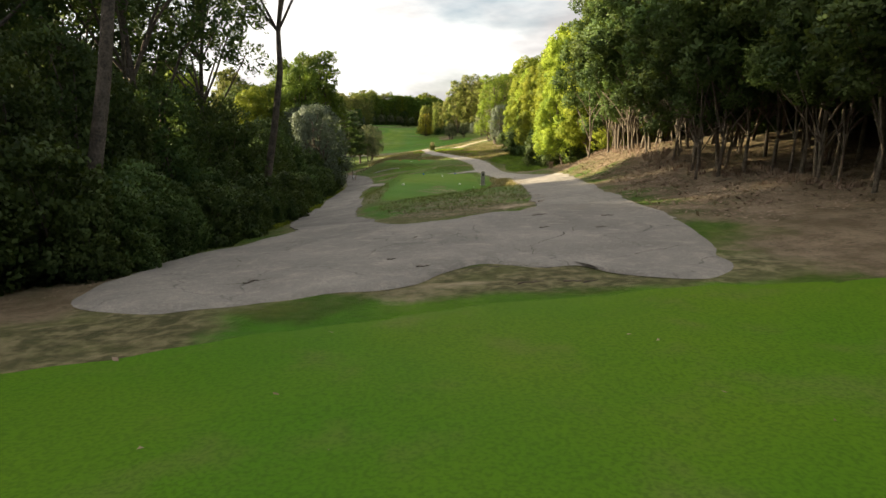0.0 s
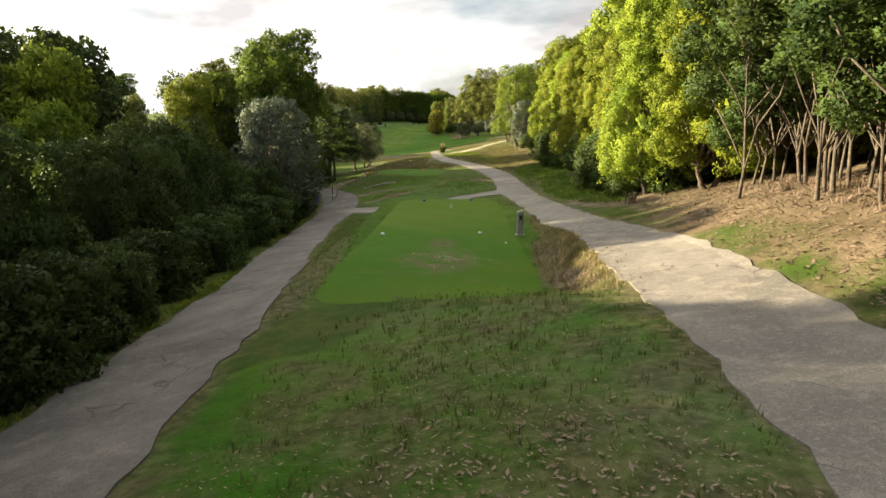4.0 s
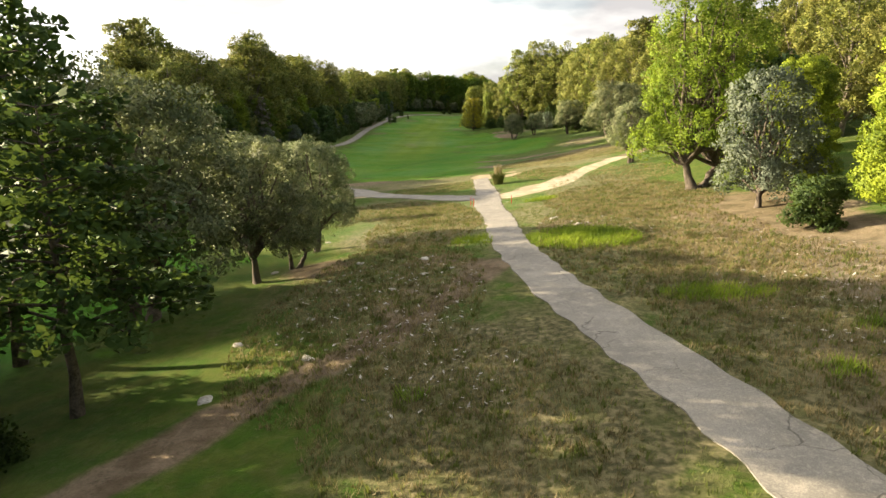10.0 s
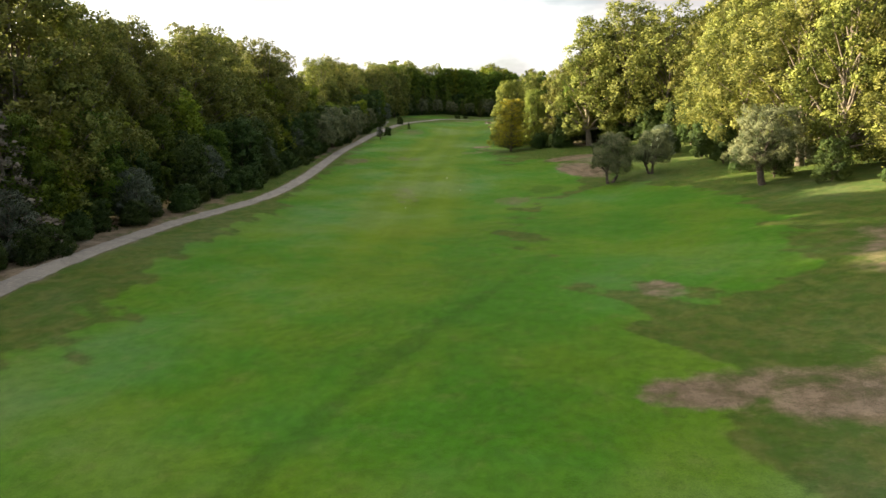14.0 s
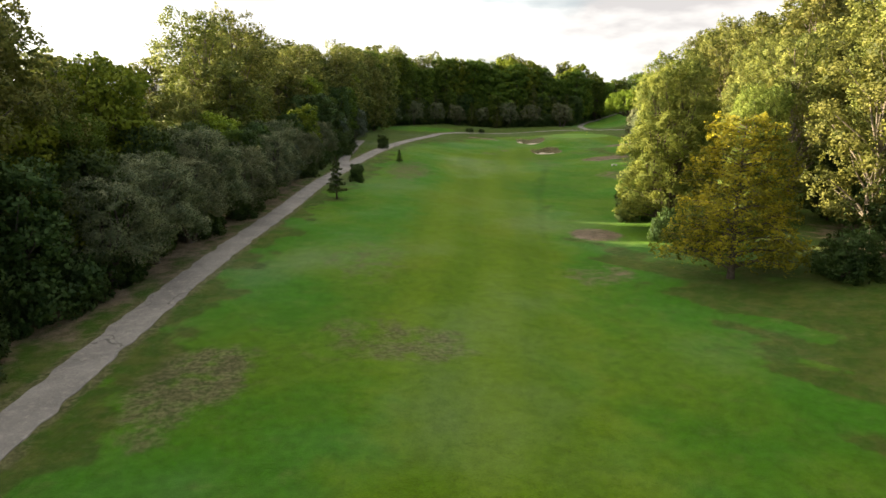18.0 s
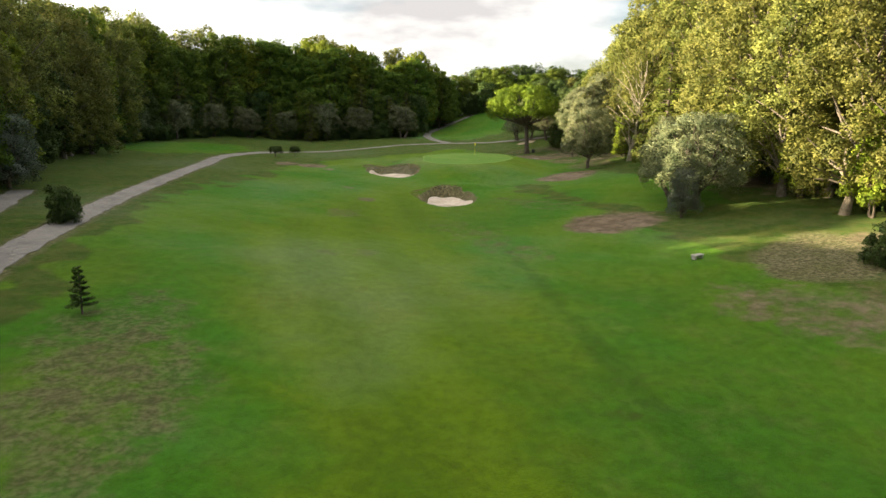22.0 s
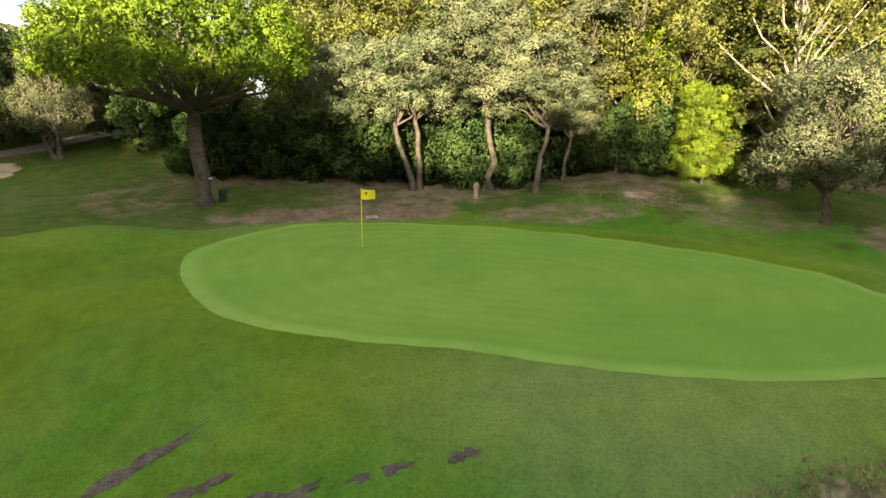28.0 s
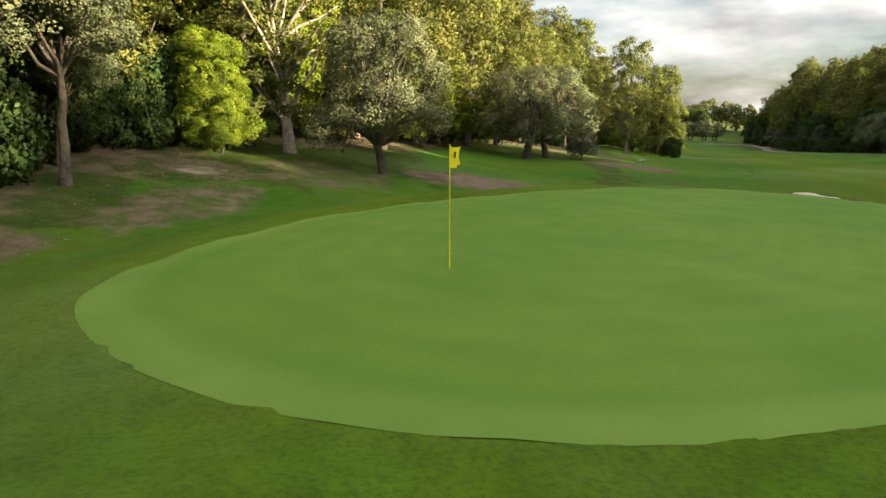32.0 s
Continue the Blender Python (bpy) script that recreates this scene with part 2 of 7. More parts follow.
def asphalt(name="worn_asphalt", darken=0.0):
    """Sun-bleached asphalt with pits and cracks; an optional mottled dark film lies over the colour."""
    m, nodes, links, b = material(name, 0.9)
    place = nodes.new("ShaderNodeNewGeometry").outputs["Position"]
    broad, mid, fine = noise_node(nodes, links, 0.35, 4, place), noise_node(nodes, links, 2.2, 5, place), noise_node(nodes, links, 45, 3, place)
    col = blend(nodes, links, steps(nodes, links, broad, 0.25, 0.75), (0.185, 0.170, 0.148), (0.31, 0.282, 0.245))
    col = blend(nodes, links, sums(nodes, links, "MULTIPLY", steps(nodes, links, mid, 0.5, 0.7), 0.55), col, (0.43, 0.38, 0.32))
    col = blend(nodes, links, sums(nodes, links, "MULTIPLY", steps(nodes, links, fine, 0.42, 0.60), 0.62), col, (0.13, 0.118, 0.105))
    pits = noise_node(nodes, links, 11, 5, place, 0.7)
    col = blend(nodes, links, sums(nodes, links, "MULTIPLY", steps(nodes, links, pits, 0.50, 0.66), 0.45), col, (0.40, 0.36, 0.31))
    # cracks: edges of warped cells, only where the surface has failed
    warp = nodes.new("ShaderNodeVectorMath")
    warp.operation = "MULTIPLY_ADD"
    wob = nodes.new("ShaderNodeTexNoise")
    wob.inputs["Scale"].default_value, wob.inputs["Detail"].default_value = 1.2, 4.0
    links.new(place, wob.inputs["Vector"])
    links.new(wob.outputs["Color"], warp.inputs[0])
    warp.inputs[1].default_value = (1.3, 1.3, 0.0)
    links.new(place, warp.inputs[2])
    cells = nodes.new("ShaderNodeTexVoronoi")
    cells.feature = "DISTANCE_TO_EDGE"
    cells.inputs["Scale"].default_value = 0.42
    links.new(warp.outputs["Vector"], cells.inputs["Vector"])
    line = steps(nodes, links, cells.outputs["Distance"], 0.010, 0.003)
    failed = steps(nodes, links, noise_node(nodes, links, 0.22, 3, place), 0.46, 0.54)
    crack = sums(nodes, links, "MULTIPLY", line, failed)
    col = blend(nodes, links, sums(nodes, links, "MULTIPLY", crack, 0.6), col, (0.055, 0.050, 0.044))
    if darken:
        film = sums(nodes, links, "MULTIPLY", sums(nodes, links, "ADD", steps(nodes, links, noise_node(nodes, links, 0.6, 4, place), 0.30, 0.70), 0.8), darken)
        col = blend(nodes, links, film, col, (0.050, 0.048, 0.046))
    links.new(col, b.inputs["Base Color"])
    relief(nodes, links, b, sums(nodes, links, "SUBTRACT", sums(nodes, links, "MULTIPLY", fine, 0.3), crack), 0.5, 0.03)
    return m


def turf(name, a, c, patchy, grain=0.5, worn=(), rim=0.0):
    """Close-mown grass in two greens with worn yellowish patches."""
    m, nodes, links, b = material(name, 0.8, 0.0, 0.06)
    place = nodes.new("ShaderNodeNewGeometry").outputs["Position"]
    broad, mid, fine = noise_node(nodes, links, 0.11, 4, place), noise_node(nodes, links, 0.8, 5, place), noise_node(nodes, links, 22, 4, place)
    col = blend(nodes, links, steps(nodes, links, broad, 0.35, 0.65), a, c)
    col = blend(nodes, links, sums(nodes, links, "MULTIPLY", steps(nodes, links, mid, 0.50, 0.72), patchy), col, (0.13, 0.135, 0.040))
    col = blend(nodes, links, sums(nodes, links, "MULTIPLY", steps(nodes, links, fine, 0.40, 0.65), 0.7 * grain), col, (0.018, 0.050, 0.006))
    links.new(col, b.inputs["Base Color"])
    if rim:  # the paler outer cut and faint rounds of the mower
        round_ = nodes.new("ShaderNodeAttribute")
        round_.attribute_name = "edge"
        wobble = sums(nodes, links, "ADD", round_.outputs["Fac"], sums(nodes, links, "MULTIPLY", mid, 0.04))
        turns = sums(nodes, links, "ADD", sums(nodes, links, "MULTIPLY", sums(nodes, links, "SINE", sums(nodes, links, "MULTIPLY", wobble, 62.0), 0.0), 0.5), 0.5)
        col = blend(nodes, links, sums(nodes, links, "MULTIPLY", turns, 0.22), col, (0.085, 0.185, 0.024))
        col = blend(nodes, links, sums(nodes, links, "MULTIPLY", steps(nodes, links, wobble, 0.93, 1.0), rim), col, (0.230, 0.330, 0.085))
        col = blend(nodes, links, sums(nodes, links, "MULTIPLY", steps(nodes, links, mid, 0.35, 0.70), 0.25), col, (0.075, 0.170, 0.020))
    for wx, wy, reach in worn:  # scraped patches where players stand
        far = nodes.new("ShaderNodeVectorMath")
        far.operation = "DISTANCE"
        far.inputs[1].default_value = (wx, wy * 0.62, 0.0)
        flat = nodes.new("ShaderNodeVectorMath")
        flat.operation = "MULTIPLY"
        flat.inputs[1].default_value = (1.0, 0.62, 0.0)
        links.new(place, flat.inputs[0])
        links.new(flat.outputs["Vector"], far.inputs[0])
        near = steps(nodes, links, far.outputs["Value"], reach, reach * 0.3)
        ragged = sums(nodes, links, "MULTIPLY", near, steps(nodes, links, noise_node(nodes, links, 1.6, 6, place, 0.7), 0.40, 0.56))
        col = blend(nodes, links, sums(nodes, links, "MULTIPLY", ragged, 0.85), col, (0.125, 0.098, 0.055))
        crumbs = sums(nodes, links, "MULTIPLY", near, steps(nodes, links, noise_node(nodes, links, 6.0, 6, place, 0.75), 0.58, 0.65))
        col = blend(nodes, links, crumbs, col, (0.42, 0.36, 0.28))
    links.new(col, b.inputs["Base Color"])
    relief(nodes, links, b, fine, grain, 0.02)
    return m


def ground_material():
    """Rough grass, mown grass, dry grass and bare earth, by the masks that the ground carries."""
    m, nodes, links, b = material("ground_cover", 0.9, 0.0, 0.05)
    b.inputs["Sheen Weight"].default_value, b.inputs["Sheen Roughness"].default_value, b.inputs["Sheen Tint"].default_value = 0.09, 0.40, (0.65, 0.75, 0.35, 1)
    place = nodes.new("ShaderNodeNewGeometry").outputs["Position"]
    broad, mid, fine = noise_node(nodes, links, 0.10, 4, place), noise_node(nodes, links, 0.7, 6, place, 0.65), noise_node(nodes, links, 16, 5, place, 0.7)
    grain = noise_node(nodes, links, 4.0, 6, place, 0.7)

    def mask(name, spread=0.45, low=0.36, high=0.64):
        n = nodes.new("ShaderNodeAttribute")
        n.attribute_name = name
        ragged = sums(nodes, links, "ADD", n.outputs["Fac"], sums(nodes, links, "MULTIPLY", sums(nodes, links, "SUBTRACT", mid, 0.5), spread * 2))
        return sums(nodes, links, "MULTIPLY", steps(nodes, links, ragged, low, high), steps(nodes, links, n.outputs["Fac"], 0.0, 0.12))

    rough = blend(nodes, links, steps(nodes, links, mid, 0.38, 0.62), (0.042, 0.086, 0.008), (0.080, 0.100, 0.018))
    rough = blend(nodes, links, sums(nodes, links, "MULTIPLY", steps(nodes, links, grain, 0.50, 0.72), 0.45), rough, (0.140, 0.130, 0.060))
    mown = blend(nodes, links, steps(nodes, links, broad, 0.36, 0.64), (0.046, 0.150, 0.008), (0.085, 0.165, 0.010))
    mown = blend(nodes, links, sums(nodes, links, "MULTIPLY", steps(nodes, links, mid, 0.50, 0.75), 0.40), mown, (0.140, 0.165, 0.040))
    dry = blend(nodes, links, steps(nodes, links, grain, 0.40, 0.62), (0.070, 0.064, 0.032), (0.235, 0.195, 0.110))
    dry = blend(nodes, links, sums(nodes, links, "MULTIPLY", steps(nodes, links, mid, 0.45, 0.62), 0.5), dry, (0.085, 0.095, 0.030))
    bare = blend(nodes, links, steps(nodes, links, mid, 0.36, 0.64), (0.120, 0.082, 0.056), (0.220, 0.158, 0.112))
    bare = blend(nodes, links, sums(nodes, links, "MULTIPLY", steps(nodes, links, grain, 0.52, 0.68), 0.55), bare, (0.080, 0.060, 0.045))
    col = blend(nodes, links, mask("mown", 0.25), rough, mown)
    # the close-cut lane, with mower bands along it
    bands = nodes.new("ShaderNodeTexWave")
    bands.bands_direction = "X"
    bands.inputs["Scale"].default_value, bands.inputs["Distortion"].default_value, bands.inputs["Detail Scale"].default_value = 0.055, 2.5, 0.4
    links.new(place, bands.inputs["Vector"])
    lane = blend(nodes, links, steps(nodes, links, bands.outputs["Fac"], 0.0, 1.0), (0.084, 0.152, 0.005), (0.106, 0.176, 0.007))
    lane = blend(nodes, links, sums(nodes, links, "MULTIPLY", steps(nodes, links, broad, 0.52, 0.70), 0.4), lane, (0.130, 0.160, 0.012))
    col = blend(nodes, links, mask("lane", 0.30, 0.05, 0.95), col, lane)
    col = blend(nodes, links, sums(nodes, links, "MULTIPLY", mask("lush", 0.45, 0.2, 0.9), 0.5), col, (0.026, 0.075, 0.006))
    col = blend(nodes, links, mask("dry", 0.60, 0.26, 0.74), col, dry)
    col = blend(nodes, links, mask("bare", 0.50, 0.24, 0.76), col, bare)
    col = blend(nodes, links, sums(nodes, links, "MULTIPLY", steps(nodes, links, fine, 0.42, 0.66), 0.40), col, (0.020, 0.035, 0.008))
    pale = blend(nodes, links, steps(nodes, links, mid, 0.36, 0.64), (0.260, 0.196, 0.136), (0.390, 0.305, 0.220))
    col = blend(nodes, links, mask("trodden", 0.35), col, pale)
    links.new(col, b.inputs["Base Color"])
    # soft lighter and darker swathes, and a finer mottle
    swathe = noise_node(nodes, links, 0.045, 5, place, 0.6)
    tint = nodes.new("ShaderNodeHueSaturation")
    shade = sums(nodes, links, "ADD", sums(nodes, links, "MULTIPLY", steps(nodes, links, swathe, 0.30, 0.70), 0.30), sums(nodes, links, "MULTIPLY", steps(nodes, links, noise_node(nodes, links, 1.7, 6, place, 0.7), 0.30, 0.70), 0.34))
    links.new(sums(nodes, links, "ADD", shade, 0.70), tint.inputs["Value"])
    links.new(sums(nodes, links, "SUBTRACT", 1.02, sums(nodes, links, "MULTIPLY", steps(nodes, links, swathe, 0.45, 0.75), 0.28)), tint.inputs["Saturation"])
    links.new(col, tint.inputs["Color"])
    links.new(tint.outputs["Color"], b.inputs["Base Color"])
    relief(nodes, links, b, sums(nodes, links, "ADD", fine, grain), 0.7, 0.06)
    return m


ASPHALT = asphalt()
# darker copy for the lower path: grime and tree shade painted into its colour
DIRTY_SHADED_ASPHALT = asphalt("dirty_shaded_asphalt", 0.30)
GREY_ASPHALT = asphalt("grey_asphalt", 0.16)
GROUND = ground_material()
TEE_TURF = turf("tee_turf", (0.058, 0.146, 0.006), (0.098, 0.166, 0.008), 0.45, 0.5, ((-0.3, 48.0, 2.0), (-0.3, 52.2, 1.0)))
GREEN_TURF = turf("green_turf", (0.120, 0.230, 0.034), (0.160, 0.255, 0.042), 0.06, 0.15, (), 0.35)


# ---- building blocks ----
def mesh_of(name, verts, faces, mat, smooth_faces=False):
    me = bpy.data.meshes.new(name)
    verts = np.asarray(verts, np.float32)
    faces = np.asarray(faces, np.int32)
    n, k = faces.shape
    me.vertices.add(len(verts))
    me.vertices.foreach_set("co", verts.ravel())
    me.loops.add(n * k)
    me.loops.foreach_set("vertex_index", faces.ravel())
    me.polygons.add(n)
    me.polygons.foreach_set("loop_start", np.arange(0, n * k, k, dtype=np.int32))
    me.polygons.foreach_set("use_smooth", np.full(n, smooth_faces))
    me.update(calc_edges=True)
    me.materials.append(mat)
    return me


def part(name, me, parent, label="", m=None):
    """Link a mesh (or a bmesh result) as one part under a thing."""
    ob = new(name, me)
    ob.parent = parent
    if m is not None:
        ob.matrix_basis = m
    return tagged(ob, label)


def from_bm(name, bm, mat, smooth_faces=False):
    me = bpy.data.meshes.new(name)
    if smooth_faces:
        for f in bm.faces:
            f.smooth = True
    bm.to_mesh(me)
    bm.free()
    me.materials.append(mat)
    return me


def grid_faces(n, m):
    i, j = np.meshgrid(np.arange(n - 1), np.arange(m - 1), indexing="ij")
    a = (i * m + j).ravel()
    return np.stack([a, a + m, a + m + 1, a + 1], 1)


def ruffle(x, y, scale, seed=0.0):
    """A soft wavy value in -1..1 over the plan."""
    x, y = np.asarray(x, float) / scale + seed, np.asarray(y, float) / scale - seed * 0.7
    return (np.sin(x * 1.7 + 1.3 * np.sin(y * 1.1)) + np.sin(y * 2.1 + 1.7 * np.sin(x * 0.9 + 2)) + np.sin((x + y) * 3.3)) / 3


def curve_points(knots, step):
    """Even points along a smooth line through plan knots (x, y, half width)."""
    k = np.array(knots, float)
    s = np.r_[0, np.cumsum(np.hypot(*np.diff(k[:, :2], axis=0).T))]
    at = np.linspace(0, s[-1], max(2, int(s[-1] / step)))
    return spline(s, k, at)


def near_line(x, y, knots):
    """Distance to a line of plan knots, minus its half width."""
    pts = curve_points(knots, 1.0)
    best = np.full(x.shape, 1e9)
    inside = (x > pts[:, 0].min() - 8) & (x < pts[:, 0].max() + 8) & (y > pts[:, 1].min() - 8) & (y < pts[:, 1].max() + 8)
    xi, yi = x[inside], y[inside]
    b = best[inside]
    for px, py, w in pts:
        b = np.minimum(b, np.hypot(xi - px, yi - py) - w)
    best[inside] = b
    return best


# ---- ground ----
def axis_lines(lo, hi, fine, far):
    inner = np.arange(lo, hi + fine / 2, fine)
    grow = [fine]
    while sum(grow) < far:
        grow.append(grow[-1] * 1.35)
    out = np.cumsum(grow)
    return np.r_[lo - out[::-1], inner, hi + out]


TRACKS = {
    "upper": [(5.0, 18, 1.8), (5.3, 25, 1.6), (5.9, 32, 1.5), (6.5, 40, 1.65), (6.8, 46, 1.55), (6.85, 50.5, 1.3), (6.35, 54.5, 1.35), (6.25, 60, 1.3), (6.2, 65, 1.25), (6.0, 73, 1.25), (5.85, 78, 1.4),
              (5.8, 84, 1.4), (5.7, 93.5, 1.28), (5.25, 99, 1.42), (4.6, 105.5, 1.35), (3.35, 113, 1.3), (1.15, 121.5, 1.25), (-1.25, 130.5, 1.15), (-2.35, 136.5, 1.08), (-3.1, 150, 1.1),
              (-3.7, 159, 1.25), (-3.75, 163, 1.3), (-3.75, 169, 1.2), (-4.15, 175, 1.05), (-4.5, 180, 0.95), (-4.6, 184, 1.0)],
    "lower": [(-4.3, 12.5, 1.4), (-4.0, 23.5, 1.45), (-5.6, 29.5, 1.55), (-7.1, 42, 1.75), (-7.8, 49.5, 1.65), (-9.15, 57.5, 1.55), (-9.6, 62, 1.6), (-10.7, 74, 1.5), (-10.7, 81, 1.7), (-12.0, 90.5, 1.75),
              (-14.6, 97, 1.65), (-18.2, 105, 1.6), (-23, 114, 1.7), (-30, 124, 1.6), (-40, 134, 1.6)],
    "cross": [(-10.3, 82, 1.3), (-7.5, 80.3, 1.5), (-4.5, 77.9, 1.5), (-1.2, 76.9, 1.45), (1.5, 77.4, 1.3), (4, 79.4, 1.4), (5.6, 81.5, 1.5)],
    "branch": [(-4.0, 165.5, 1.6), (-6.6, 167.3, 1.6), (-9.3, 169.3, 1.55), (-12.2, 171.7, 1.4), (-15.5, 174.3, 1.6), (-18.3, 178, 1.5), (-20.6, 182.6, 1.5), (-23.5, 186.5, 1.1), (-26.9, 189.2, 1.0),
               (-31.6, 193.6, 1.0), (-36.6, 199.6, 1.0), (-41.6, 207.3, 1.0), (-45.4, 219.2, 1.05), (-48.6, 234, 1.2), (-48.6, 258, 1.3), (-45.0, 284, 1.3), (-45.4, 300, 1.3),
               (-46.7, 318, 1.3), (-48.2, 345, 1.3), (-48.6, 365, 1.3), (-49.2, 380, 1.3), (-48.2, 400, 1.3), (-46.4, 424, 1.3), (-43.2, 452, 1.3), (-40.6, 474, 1.3),
               (-37.5, 492, 1.3), (-29, 504, 1.3), (-19, 510, 1.2), (-8, 514.5, 1.2), (4, 518.5, 1.2), (14, 519.6, 1.2), (22, 515, 1.2), (29, 507, 1.2), (38, 499, 1.2)],
    "west": [(-16.5, 176.4, 1.2), (-21, 177.8, 1.2), (-26, 178.3, 1.2), (-34, 178, 1.2), (-44, 175, 1.2)],
    "north": [(12, 520, 1.0), (11.2, 530, 1.0), (12, 540, 1.0), (15.5, 552, 1.0), (25, 566, 1.0), (38, 578, 1.0)],
    "wooded": [(-47.8, 395, 1.0), (-50.5, 405, 1.0), (-52, 420, 1.0), (-54, 440, 1.0)],
}
DIRT_TRAILS = [
    [(12.5, 185, 1.3), (17, 190, 1.1), (22, 195, 1.0), (34, 206, 1.0)],  # narrow reddish dirt ways
    [(-3.4, 134, 0.8), (-7.6, 125.5, 0.8), (-11.5, 120.5, 0.9), (-14.6, 115.5, 0.9), (-15.5, 108, 0.8), (-15.4, 102, 1.0)],
    [(-9.5, 91.8, 0.6), (-5.5, 93.6, 0.4), (-1.7, 94, 0.3), (2.6, 96.4, 0.3)],
    [(-8.2, 86, 0.4), (-5.5, 87.8, 0.3), (-3.2, 89.8, 0.3), (-1.0, 92.5, 0.3)],
]
TRAILS = [  # trodden bare earth
    [(-2.0, 166.5, 1.6), (0.6, 168.6, 1.9), (3.4, 171.4, 1.7), (6.3, 176.2, 1.4), (9.3, 180.6, 1.2), (13.5, 186, 1.2)],
    [(24.5, 503, 0.9), (26.5, 505.5, 0.9)],
]
MOWN = [  # ovals of mown grass: x, y, half width, half length, turn
    (-22, 235, 17, 48, 12), (2, 258, 11, 26, 0), (-25, 300, 19, 60, 3), (-31, 360, 15, 70, 0), (-28, 415, 16, 50, -4), (-15, 458, 17, 34, -12), (2, 470, 15, 24, 10),
    (-5, 300, 7, 22, 0), (-42, 135, 20, 30, 0), (-47, 505, 14, 12, 20), (22, 545, 16, 18, 0), (30, 575, 24, 25, 0), (-8, 425, 8, 30, 0), (-9, 385, 10, 42, 0), (8, 436, 7, 16, 0),
    (0, 0, 12, 10.6, 0), (-0.6, 58, 6.2, 20, 0, 0.50), (-3, 88, 8, 9, 0, 0.5), (0, 31, 4.5, 9, 0), (-32, 212, 12, 14, 0),
]
LANE = [  # close-cut fairway and the collar of the green
    (-24, 290, 7.5, 46, 2), (-27, 355, 7.5, 52, 0), (-26, 412, 8.5, 24, 0), (-20, 436, 6, 16, -20), (0.4, 469.5, 11.5, 15.0, -18), (-4, 487, 9, 7, 30), (-16, 478, 6, 8, 20),
]
DRY = [
    (-24.5, 433.2, 2.6, 2.6, 20, 0.5), (-20.7, 442.7, 0.7, 1.0, 0, 0.7), (-3.6, 434, 3.0, 7.0, 20, 0.42), (-33.9, 329.9, 3.0, 4.0, 0, 0.42), (-40.9, 322.4, 2.2, 5.0, 0, 0.55), (-39.9, 398.9, 3.0, 8.0, 0, 0.45),
    (-10.1, 280, 2.8, 4.0, 10, 0.5), (-25.3, 285, 2.2, 9, 12, 0.42), (9, 120, 7, 18, 0, 0.8), (5, 134, 7, 14, 0, 0.7), (7, 150, 8, 14, 0, 0.7), (-10, 133, 7, 8, 0, 0.55), (-9.5, 150, 5, 8, 0, 0.5), (-8.7, 154.4, 4, 5, 0, 0.6),
    (-11, 186, 9, 6, 10), (-20, 189, 8, 4, 20), (3, 150, 6, 11, 0), (9, 128, 6, 14, 0), (14, 118, 4, 10, 0), (6, 190, 8, 6, 10), (-9, 146, 6, 8, 0), (-3, 119, 6, 8, 20),
    (10, 205, 8, 9, 0), (1, 33, 5, 9, 0, 0.50), (4.8, 47, 1.3, 7, 0), (-5.4, 50, 1.0, 12, 4, 0.6), (10, 88, 4, 26, 0, 0.5), (0, 128, 9, 16, 0, 0.48), (8, 150, 7, 20, 0, 0.6), (7, 166, 6, 9, 0, 0.75), (-13, 163, 6, 8, 0, 0.65), (-10, 160, 7, 10, 0, 0.5), (3.5, 404, 6, 4.5, 35), (0, 24.5, 3.6, 2.6, 20), (18.5, 460, 2.6, 2.0, 0), (9, 312, 6, 4, 0),
    (-38, 398, 4, 10, 0, 0.52), (-30.8, 328.8, 4.0, 3.0, 0, 0.50), (-41.1, 323.5, 3.0, 5, 0, 0.6), (-20.7, 442.5, 1.3, 1.8, 0, 0.72), (-36, 345, 4, 7, 0, 0.40), (-26, 417, 3.2, 1.6, 0, 0.40), (-14, 420, 3, 10, 12, 0.40), (2, 11.5, 6, 1.5, 5), (-6, 6.5, 3.0, 5.0, -20),
]
